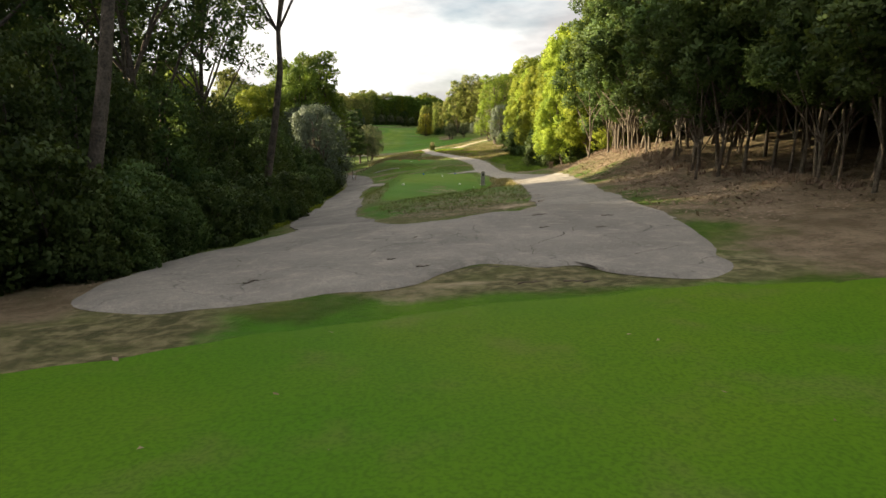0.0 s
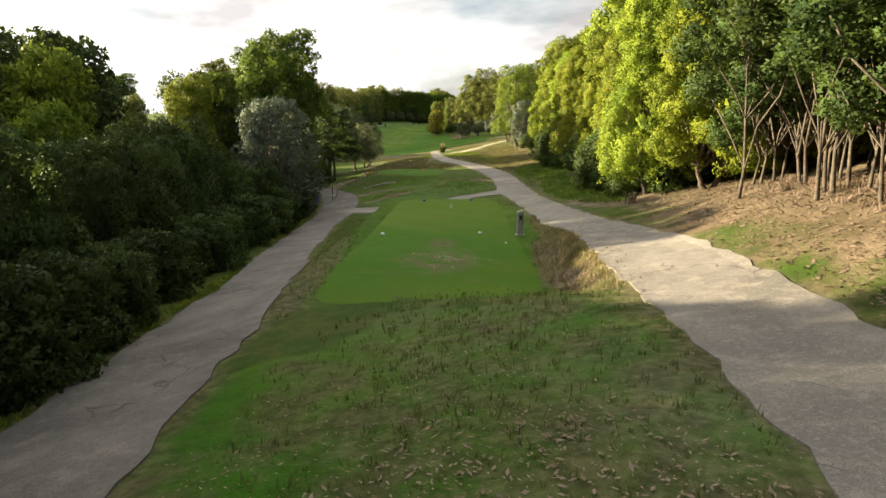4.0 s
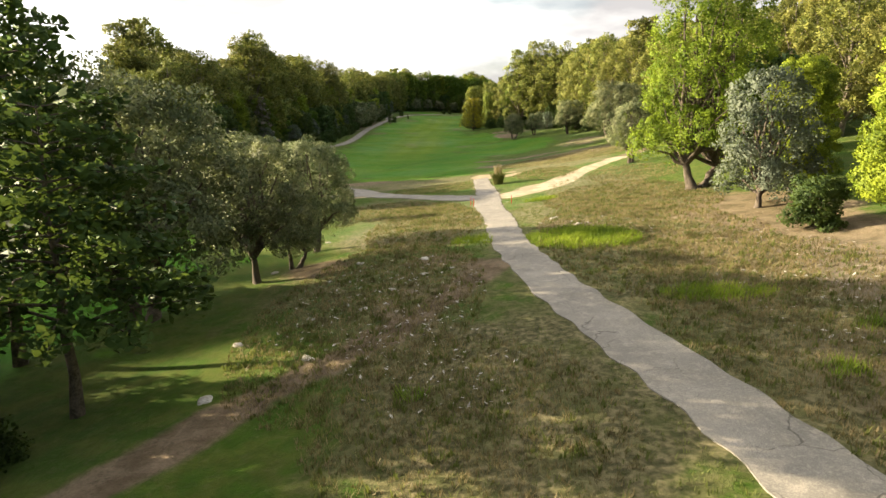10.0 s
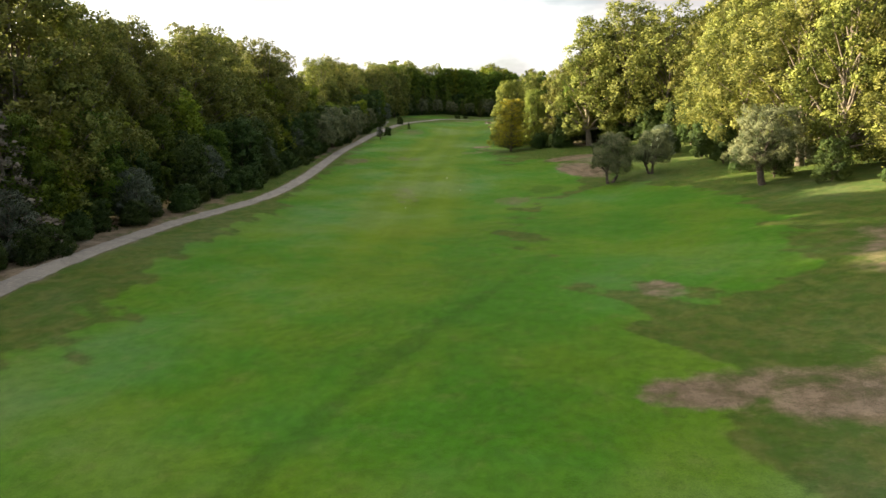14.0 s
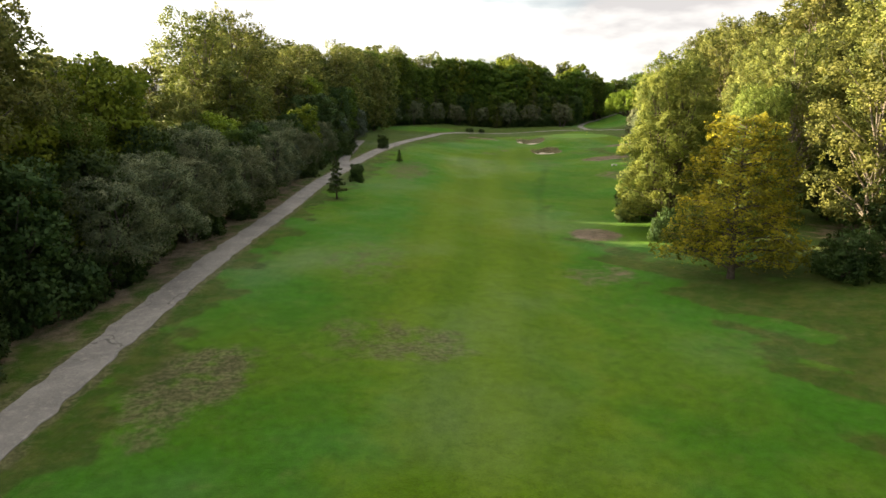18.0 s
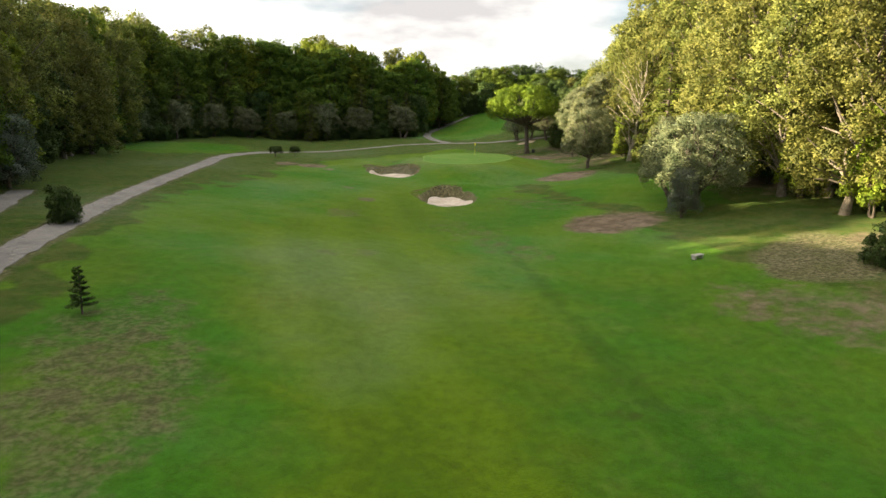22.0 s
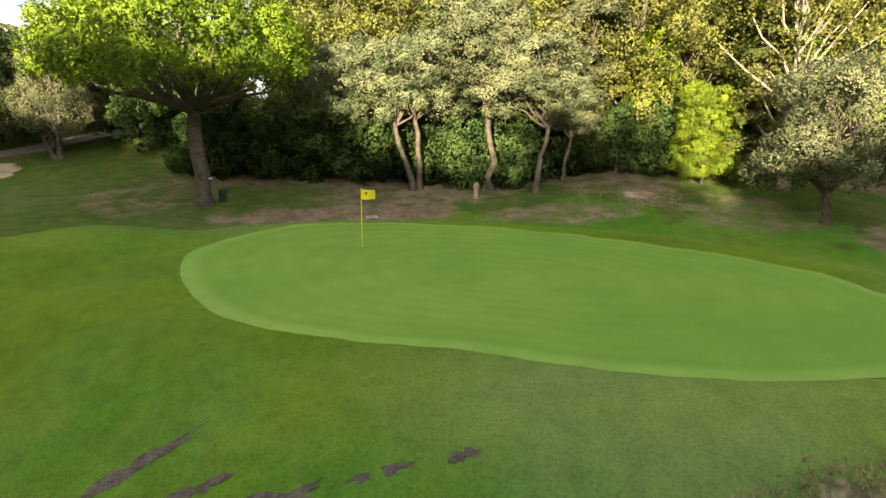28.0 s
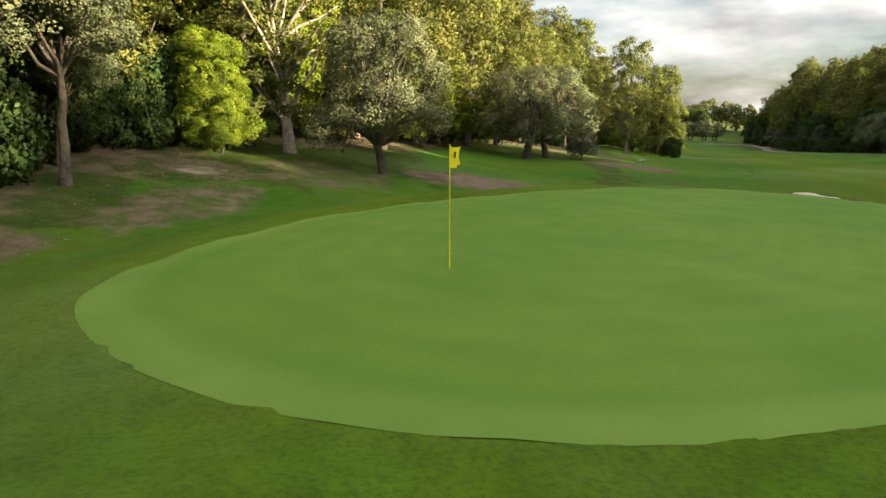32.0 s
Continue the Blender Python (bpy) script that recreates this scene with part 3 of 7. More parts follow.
BARE = [
    (10.2, 63, 2.2, 6.5, 0, 0.8), (10.0, 78, 2.4, 9, 0, 0.45),
    (4.7, 46, 1.25, 7, 0, 0.62), (-6.0, 88.6, 1.6, 1.0, 0, 0.7), (3.0, 92.5, 1.0, 2.2, 20, 0.7), (-3.0, 89.0, 1.4, 0.6, 0, 0.7), (-7.4, 128, 1.6, 4, 10, 0.55), (-4.3, 133.5, 1.2, 2.2, 20, 0.8), (8.5, 118, 3.5, 6, 0, 0.5), (9, 134, 4, 7, 0, 0.5), (-3.5, 219, 3.2, 1.6, 0, 0.7), (-3.0, 204, 3.0, 1.8, 0, 0.7), (2.9, 217.5, 5, 2.4, 0, 0.7), (-1.3, 235, 1.8, 2.4, 0, 0.6), (-15.4, 357.3, 2.6, 3.0, 30, 0.75),
    (-22, 192, 5, 2.2, 20), (1, 197, 5, 2.2, 0, 0.55), (6, 203, 8, 2.0, 10, 0.55), (3, 219, 8, 2.2, -6, 0.6), (14, 208, 7, 8, 0, 0.5), (-3, 206, 2.5, 1.2, 0, 0.55), (16, 232, 6, 10, 0, 0.55),
    (2.5, 302, 3.2, 11, 12), (3, 318, 6, 3.2, 0), (-15.5, 356.5, 2.8, 2.4, 20, 0.45), (-18, 343.5, 3.4, 2.6, 0, 0.45), (-3, 397, 4.5, 6.5, 30, 0.5), (-2, 421, 4.5, 4, 0), (12, 400, 6, 7, 0), (8, 449.5, 4.5, 3.4, 20),
    (14.5, 456, 4, 4, 0, 0.5), (15.5, 466, 2.4, 5, 0, 0.55), (16.0, 478, 2.2, 7, 8, 0.75), (21.5, 474, 4, 8, 0, 0.6), (22, 461, 3, 5, 0, 0.55), (21, 490, 6, 5, 0, 0.45), (26, 470, 5, 20, 0, 0.8), (-24, 477, 2.2, 3.4, 30), (13.8, 24, 6.6, 17, 0), (14.4, 45, 6.6, 18, 0), (13, 13, 6.0, 9, 0),
    (11, 60, 2.6, 4, 0), (16, 42, 7, 22, 0), (9.5, 110, 2.6, 8, 0), (13, 142, 5, 9, 0), (-14, 138, 2.2, 2.0, 0), (1.5, 143, 2.2, 1.4, 0), (-21.6, 451.8, 0.8, 1.2, 20, 0.6), (-22, 470.8, 0.9, 1.3, 0, 0.65), (-24.8, 477.8, 0.8, 1.6, 0, 0.7),
    (-7.6, 12, 1.6, 3.0, 20), (14, 130, 5, 8, 0), (16, 345, 14, 12, 0), (-58, 250, 9, 60, 0), (-58, 350, 8, 60, 0), (-14.5, 40, 3, 24, 0), (-28, 480, 2, 3, 0), (24, 430, 8, 22, 0), (-7, 135.5, 2.0, 1.6, 0),
]
FURROWS = [  # old drains and wheel lines, with darker grass
    [(-24.6, 203, 0.5), (-24.1, 206, 0.6), (-21.6, 212.4, 0.7), (-18.6, 222.1, 0.7), (-12.8, 235.8, 0.5), (-8, 246, 0.3)],
    [(-13.9, 419, 0.2), (-14.4, 413.1, 0.45), (-15.6, 404, 0.5), (-17.0, 395, 0.5), (-18.3, 386, 0.5), (-19.2, 373.7, 0.45), (-20.1, 365.7, 0.35), (-20.6, 352, 0.2)],
]
LUSH = [(-4.8, 287.2, 2.4, 4.0, 0, 0.9), (-32.1, 410.6, 1.2, 8, 8, 0.45), (-20.3, 396, 1.4, 14, 0, 0.35), (1.5, 160, 2.0, 1.5, 0, 0.7), (-10, 167, 4.5, 2.0, 30, 0.9), (-7, 160, 3.0, 5.0, 0, 0.95), (-7, 178, 2.4, 3.4, 0, 0.6)]
SANDY = [(-3.9, 186.0, 1.9, 3.4, 10), (-1.4, 183.6, 2.8, 1.5, 20, 0.7), (-1.0, 187.5, 1.6, 2.2, 0, 0.5), (1.5, 170.4, 2.6, 2.2, 30, 0.7), (3, 24.5, 1.6, 1.0, 0, 0.55), (-2.8, 10.2, 4.4, 1.1, 4, 0.40), (0.8, 11.0, 2.2, 0.5, 0, 0.45), (25.5, 504, 2, 1.6, 0), (-19.5, 174.5, 2.2, 1.0, 30), (18.6, 460.6, 1.6, 1.2, 0, 0.55)]
BUNKERS = ((-11.0, 443.0, 3.4, 6.6, -12, 1.05), (-13.1, 465.6, 2.9, 6.5, 18, 1.0))


# terrain of the hole: heights at cross lines (y) for six lanes (x)
LANE_X = (-60, -40, -18, -8, 0, 8, 20, 45)
LANES = (
    (-30, (-1.0, -0.8, -0.4, -0.2, -0.1, 0.0, 1.0, 5.0)),
    (8, (-3.0, -2.0, -1.0, -0.5, -0.2, 0.0, 1.4, 6.0)),
    (32, (-5.0, -4.5, -3.4, -2.4, -1.2, -0.2, 2.2, 7.0)),
    (55, (-6.5, -6.0, -4.8, -3.8, -2.5, -1.5, 1.6, 6.0)),
    (78, (-7.0, -6.5, -5.6, -4.8, -3.3, -2.6, 0.0, 4.0)),
    (96, (-7.0, -6.5, -5.4, -4.2, -3.2, -2.5, 0.0, 4.0)),
    (120, (-6.5, -6.2, -5.6, -3.9, -2.9, -2.4, 0.0, 4.0)),
    (142, (-6.5, -6.0, -5.1, -3.4, -2.5, -2.0, 0.0, 4.0)),
    (165, (-6.3, -6.0, -4.9, -4.2, -3.5, -2.5, -0.5, 4.0)),
    (182, (-6.0, -6.0, -5.2, -4.2, -3.1, -1.9, 0.0, 4.0)),
    (215, (-5.0, -5.6, -5.2, -4.5, -3.8, -2.4, 0.0, 4.0)),
    (250, (-4.4, -5.0, -5.2, -4.6, -4.0, -2.4, 0.0, 4.0)),
    (280, (-4.0, -4.6, -5.2, -4.5, -3.6, -2.2, 0.0, 4.0)),
    (300, (-3.4, -3.9, -4.2, -3.8, -3.0, -1.6, 0.2, 4.0)),
    (340, (-1.6, -1.8, -2.5, -2.0, -0.8, -0.3, 1.5, 5.0)),
    (390, (1.0, 0.3, -1.0, -0.6, 0.5, 1.6, 3.0, 7.0)),
    (420, (3.0, 2.0, 0.3, 0.5, 1.3, 2.0, 3.6, 8.0)),
    (450, (4.0, 2.8, 1.2, 1.2, 1.5, 2.3, 4.2, 9.0)),
    (476, (4.4, 3.0, 2.2, 2.4, 2.5, 2.2, 3.3, 9.0)),
    (510, (5.0, 4.0, 2.6, 2.9, 3.2, 3.2, 3.6, 9.0)),
    (580, (9.0, 8.0, 6.0, 6.0, 6.0, 6.0, 7.0, 12.0)),
)


def smooth(a, b, v):
    u = np.clip((v - a) / (b - a), 0, 1)
    return u * u * (3 - 2 * u)


def disc(x, y, cx, cy, rx, ry, turn=0.0):
    """0 at the middle of an ellipse, 1 on its rim."""
    c, s = math.cos(radians(turn)), math.sin(radians(turn))
    u, v = (x - cx) * c + (y - cy) * s, (y - cy) * c - (x - cx) * s
    return np.sqrt((u / rx) ** 2 + (v / ry) ** 2)


def spline(knots, values, v):
    """Cubic Hermite through evenly read knots."""
    k, f = np.asarray(knots, float), np.asarray(values, float)
    m = np.gradient(f, k, axis=0)
    v = np.clip(v, k[0], k[-1])
    i = np.clip(np.searchsorted(k, v) - 1, 0, len(k) - 2)
    h = k[i + 1] - k[i]
    u = (v - k[i]) / h
    if f.ndim == 2:
        u, h = u[:, None], h[:, None]
    return ((1 + 2 * u) * (1 - u) ** 2 * f[i] + u * (1 - u) ** 2 * h * m[i] + u * u * (3 - 2 * u) * f[i + 1]
            + u * u * (u - 1) * h * m[i + 1])


def base_height(x, y):
    x, y = np.broadcast_arrays(np.asarray(x, float), np.asarray(y, float))
    shape = x.shape
    x, y = x.ravel(), y.ravel()
    rows = spline([k for k, _ in LANES], [r for _, r in LANES], y)
    lx = np.array(LANE_X, float)
    xc = np.clip(x, lx[0], lx[-1])
    i = np.clip(np.searchsorted(lx, xc) - 1, 0, len(lx) - 2)
    u = (xc - lx[i]) / (lx[i + 1] - lx[i])
    m = np.gradient(rows, lx, axis=1)
    n = np.arange(len(x))
    h = lx[i + 1] - lx[i]
    z = ((1 + 2 * u) * (1 - u) ** 2 * rows[n, i] + u * (1 - u) ** 2 * h * m[n, i] + u * u * (3 - 2 * u) * rows[n, i + 1]
         + u * u * (u - 1) * h * m[n, i + 1])
    return z.reshape(shape)


def height(x, y):
    """Ground height of the whole course, with tees, mounds, green and bunkers."""
    x, y = np.asarray(x, float), np.asarray(y, float)
    z = base_height(x, y)
    # second tee: a long level box
    box = smooth(-7.0, -4.4, x) * (1 - smooth(3.8, 5.0, x)) * smooth(38, 44, y) * (1 - smooth(73.0, 75.6, y))
    z = z + (-2.45 - (y - 54) * 0.017 - z) * box
    # third tee: a low oval mound
    z = z + (-2.95 - z) * (1 - smooth(0.85, 1.6, disc(x, y, -4.8, 104, 5.4, 6.0)))
    # earth bank beside the upper path
    z = z + 0.9 * (1 - smooth(0.2, 1.0, disc(x, y, 12.5, 42, 5.0, 16)))
    # green, its shoulder and the mounds round it
    z = z + (3.5 + (y - 471) * 0.012 - z) * (1 - smooth(0.98, 1.75, disc(x, y, 0.4, 470.4, 8.3, 12.0, -18)))
    z = z + 1.0 * (1 - smooth(0.1, 1.0, disc(x, y, 4.0, 487.5, 10, 6)))
    z = z + 0.5 * (1 - smooth(0.3, 1.0, disc(x, y, -17, 474, 6, 5)))
    z = z + 0.5 * (1 - smooth(0.3, 1.0, disc(x, y, -8, 449.5, 5, 3)))
    # wooded hill far to the west
    z = z + 14.0 * (1 - smooth(0.15, 1.0, disc(x, y, -165, 200, 75, 170)))
    # bunkers
    for bx, by, rx, ry, turn, deep in BUNKERS:
        d = disc(x, y, bx, by, rx, ry, turn)
        z = z - deep * (1 - smooth(0.66, 1.02, d))
    return z



def build_ground():
    gx, gy = axis_lines(-64, 32, 0.5, 2600), axis_lines(-12, 530, 0.5, 2600)
    x, y = np.meshgrid(gx, gy, indexing="ij")
    z = height(x, y)
    far = np.clip(np.maximum.reduce([-64 - x, x - 45, -30 - y, y - 580]), 0, None)
    z = z + 3.0 * smooth(10, 260, far)
    z = z + 0.05 * ruffle(x, y, 2.3) + 0.03 * ruffle(x, y, 0.8, 4)
    me = mesh_of("ground", np.stack([x, y, z], -1).reshape(-1, 3), grid_faces(len(gx), len(gy)), GROUND, True)
    wob = 0.16 * ruffle(x, y, 3.0, 1) + 0.10 * ruffle(x, y, 1.1, 7)

    def spread(ovals, soft):
        v = np.zeros(x.shape)
        for cx, cy, rx, ry, turn, *amount in ovals:
            v = np.maximum(v, (amount or [0.85])[0] * (1 - smooth(1 - soft, 1 + soft, disc(x, y, cx, cy, rx, ry, turn) + wob)))
        return v

    mown, dry, bare = spread(MOWN, 0.18), spread(DRY, 0.45), spread(BARE, 0.40)
    trodden, lane = spread(SANDY, 0.5), spread(LANE, 0.35)
    for trail in TRAILS:
        trodden = np.maximum(trodden, 0.9 * (1 - smooth(-0.4, 0.7, near_line(x, y, trail) + 0.8 * wob)))
    for trail in DIRT_TRAILS:
        bare = np.maximum(bare, 0.95 * (1 - smooth(-0.4, 0.9, near_line(x, y, trail) + 1.2 * wob)))
    lush = spread(LUSH, 0.35)
    for trail in FURROWS:
        lush = np.maximum(lush, 0.75 * (1 - smooth(-0.5, 1.0, near_line(x, y, trail) + 1.5 * wob)))
    for knots in TRACKS.values():
        dry = np.maximum(dry, 0.62 * (1 - smooth(0.1, 0.9, near_line(x, y, knots) + wob)))
    for bx, by, rx, ry, turn, _ in BUNKERS:
        d = disc(x, y, bx, by, rx, ry, turn)
        dry = np.maximum(dry, smooth(-0.1, 0.15, d) * (1 - smooth(0.96, 1.05, d)))
    for name, values in (("mown", mown), ("dry", dry), ("bare", bare), ("trodden", trodden), ("lane", lane), ("lush", lush)):
        me.attributes.new(name, "FLOAT", "POINT").data.foreach_set("value", values.ravel().astype(np.float32))
    tagged(new("ground", me), "rolling golf course ground of rough grass, mown fairway and bare earth", "ground", kind="structure")


build_ground()


# ---- paths ----
def draped(x, y, lift):
    return height(x, y) + 0.05 * ruffle(x, y, 2.3) + 0.03 * ruffle(x, y, 0.8, 4) + lift


def strip(name, knots, mat, label, lift=0.035, seed=0.0, rag=0.16):
    pts = curve_points(knots, 0.5)
    d = np.gradient(pts[:, :2], axis=0)
    d /= np.linalg.norm(d, axis=1)[:, None]
    side = np.stack([d[:, 1], -d[:, 0]], 1)
    across = np.array([-1, -1, -0.8, -0.4, 0, 0.4, 0.8, 1, 1])
    x, y, z = [], [], []
    for k, a in enumerate(across):
        w = pts[:, 2] + rag * ruffle(pts[:, 0] + a * 5, pts[:, 1], 0.9, seed + a) * (abs(a) > 0.9)
        px, py = pts[:, 0] + side[:, 0] * a * w, pts[:, 1] + side[:, 1] * a * w
        x.append(px), y.append(py)
        z.append(draped(px, py, -0.12 if k in (0, len(across) - 1) else lift))
    v = np.stack([np.array(x).T, np.array(y).T, np.array(z).T], -1).reshape(-1, 3)
    me = mesh_of(name, v, grid_faces(len(pts), len(across)), mat, False)
    return tagged(new(name, me), label, "path", kind="structure")


for n, (key, knots) in enumerate(TRACKS.items()):
    if key == "branch":  # narrower beyond the junction
        knots = [(x, y, w * (0.86 if y > 240 else 1.0)) for x, y, w in knots]
    strip("cart_path", knots, DIRTY_SHADED_ASPHALT if key == "lower" else ASPHALT, "dirty grey asphalt cart path with tree shade in its colour" if key == "lower" else "pale worn asphalt cart path with cracks and ragged edges", 0.035 + 0.004 * n, n * 1.7)

# ---- tees and green ----
def pad(name, outline, mat, label, category, lift, rings=14, inner=0.0):
    """A turf sheet draped on the ground, from a smooth closed outline in plan."""
    k = np.array(outline, float)
    k = np.r_[k[-2:], k, k[:3]]
    pts = spline(np.arange(len(k)), k, np.linspace(2, len(k) - 3, 161))[:-1]
    c = np.array(outline, float).mean(0)
    r = np.linspace(max(inner, 0.0005), 1, rings)
    x = c[0] + (pts[:, 0] - c[0])[:, None] * r
    y = c[1] + (pts[:, 1] - c[1])[:, None] * r
    z = draped(x, y, lift)
    z[:, -1] -= lift * 0.9
    n, m = x.shape
    i, j = np.meshgrid(np.arange(n), np.arange(m - 1), indexing="ij")
    a, b = (i * m + j).ravel(), (((i + 1) % n) * m + j).ravel()
    me = mesh_of(name, np.stack([x, y, z], -1).reshape(-1, 3), np.stack([a, a + 1, b + 1, b], 1), mat, True)
    me.attributes.new("edge", "FLOAT", "POINT").data.foreach_set("value", np.tile(r, n).astype(np.float32))
    return tagged(new(name, me), label, category, kind="structure")


# apron where both paths meet in front of the first tee
APRON = [(-6.9, 12.0), (-6.2, 10.2), (-4.5, 9.3), (-3.3, 9.8), (-2.1, 10.4), (-0.7, 10.7), (0.1, 12.0), (1.0, 12.5), (1.9, 12.0), (2.7, 11.9), (3.1, 11.3), (4.0, 10.5), (4.7, 10.6), (5.6, 11.7), (5.7, 12.7), (6.2, 14.0),
         (6.6, 17.0), (6.9, 20.5), (5.6, 22.6), (3.6, 23.0), (2.7, 21.9), (2.0, 22.3), (0.9, 21.5), (-0.4, 21.2), (-1.8, 21.8), (-2.7, 23.6), (-4.0, 24.4), (-5.4, 23.0), (-6.0, 20.5), (-6.8, 17.4), (-7.1, 15.2)]
pad("path_apron", APRON, GREY_ASPHALT, "wide cracked asphalt apron where two cart paths meet", "path", 0.066, 24)


GREEN = [(8.7, 476.6), (8.8, 474.0), (8.3, 470.2), (6.9, 467.0), (4.6, 463.9), (2.8, 462.0), (0.9, 460.6), (-1.2, 459.9), (-3.2, 459.7), (-4.9, 460.2), (-6.5, 461.3), (-7.5, 462.9), (-7.9, 465.1), (-7.8, 467.6),
         (-7.3, 469.8), (-6.7, 471.6), (-6.3, 473.3), (-5.7, 475.7), (-4.6, 477.5), (-2.8, 478.9), (-0.4, 480.2), (2.0, 480.85), (4.4, 480.6), (6.5, 479.7), (8.0, 478.4)]


pad("putting_green", GREEN, GREEN_TURF, "smooth pale putting green of close-mown turf", "green", 0.045, 30)
pad("tee", [(-4.2, 44), (-4.0, 55), (-3.9, 64), (-3.8, 70), (-2.6, 73.4), (1.6, 73.6), (3.4, 71), (3.5, 64), (3.4, 55), (3.2, 44), (2, 41.5), (-3, 41.5)], TEE_TURF, "long bright mown tee with worn sandy patches", "tee", 0.05)
pad("tee", [(-9.3, 104), (-8.6, 107.6), (-5.2, 109.6), (-1.6, 107.4), (-0.9, 103), (-1.8, 99.6), (-4.2, 98.6), (-7.4, 100)], TEE_TURF, "small oval mown tee on a low mound", "tee", 0.05)
pad("tee", [(-14, -6), (-13, 2), (-9, 5.0), (-4, 7.2), (0.5, 9.2), (8, 10.2), (13, 8), (14, -6), (5, -11), (-6, -11)], TEE_TURF, "broad dark green tee in shade with a few fallen leaves", "tee", 0.05)


# ---- bunkers ----
def bunker(cx, cy, rx, ry, turn, label):
    """Sand lying in a hollow: a shallow dish with a raked, uneven top."""
    a, r = np.linspace(0, 2 * np.pi, 72, endpoint=False), np.r_[np.linspace(0.03, 1, 16), 1.0]
    wave = 1 + 0.06 * np.sin(a * 3 + cx) + 0.05 * np.sin(a * 5 + cy)
    u, v = rx * np.outer(np.cos(a) * wave, r), ry * np.outer(np.sin(a) * wave, r)
    c, s = math.cos(radians(turn)), math.sin(radians(turn))
    x, y = cx + u * c - v * s, cy + u * s + v * c
    z = draped(x, y, 0.13) + 0.05 * ruffle(x, y, 0.55, 3)
    z[:, -1] -= 0.3
    n, m = x.shape
    i, j = np.meshgrid(np.arange(n), np.arange(m - 1), indexing="ij")
    p, q = (i * m + j).ravel(), (((i + 1) % n) * m + j).ravel()
    me = mesh_of("bunker_sand", np.stack([x, y, z], -1).reshape(-1, 3), np.stack([p, p + 1, q + 1, q], 1), SAND, True)
    return tagged(new("bunker_sand", me), label, "bunker", kind="structure")


bunker(-11.15, 442.3, 2.65, 5.5, -14, "pale raked sand in a steep-faced bunker")
bunker(-13.6, 465.2, 1.95, 5.5, 20, "pale sand in a greenside bunker below an earth face")


# ---- trees ----
rng = np.random.default_rng(7)


def leaf_cards(points, outward, size, per, flat=0.0, slim=0.42):
    """Small pointed leaf sprays: each a bent four-cornered blade with its own turn."""
    n = len(points) * per
    p = np.repeat(points, per, 0) + rng.normal(0, size * 0.35, (n, 3))
    way = np.repeat(outward, per, 0) * 0.7 + rng.normal(0, 0.75, (n, 3))
    way[:, 2] *= 1 - flat
    way /= np.linalg.norm(way, axis=1)[:, None] + 1e-9
    other = rng.normal(0, 1, (n, 3))
    if flat:
        other[:, 2] *= 1 - flat
    side = other - (other * way).sum(1)[:, None] * way
    side /= np.linalg.norm(side, axis=1)[:, None] + 1e-9
    # the blade's upper face is turned outwards, and its shading follows the clump it belongs to
    side *= np.where((np.cross(way, side) * np.repeat(outward, per, 0)).sum(1) < 0, -1.0, 1.0)[:, None]
    lift = np.cross(way, side)
    soft = np.repeat(outward, per, 0) + 0.30 * lift + rng.normal(0, 0.15, (n, 3))
    soft /= np.linalg.norm(soft, axis=1)[:, None] + 1e-9
    s = (size * rng.uniform(0.65, 1.35, n))[:, None]
    v = np.stack([p - way * s * 0.5, p + side * s * slim + lift * s * 0.10, p + way * s * 0.55, p - side * s * slim + lift * s * 0.10], 1)
    return v.reshape(-1, 3), np.arange(n * 4).reshape(-1, 4)[:, ::-1], np.repeat(soft, 4, 0)


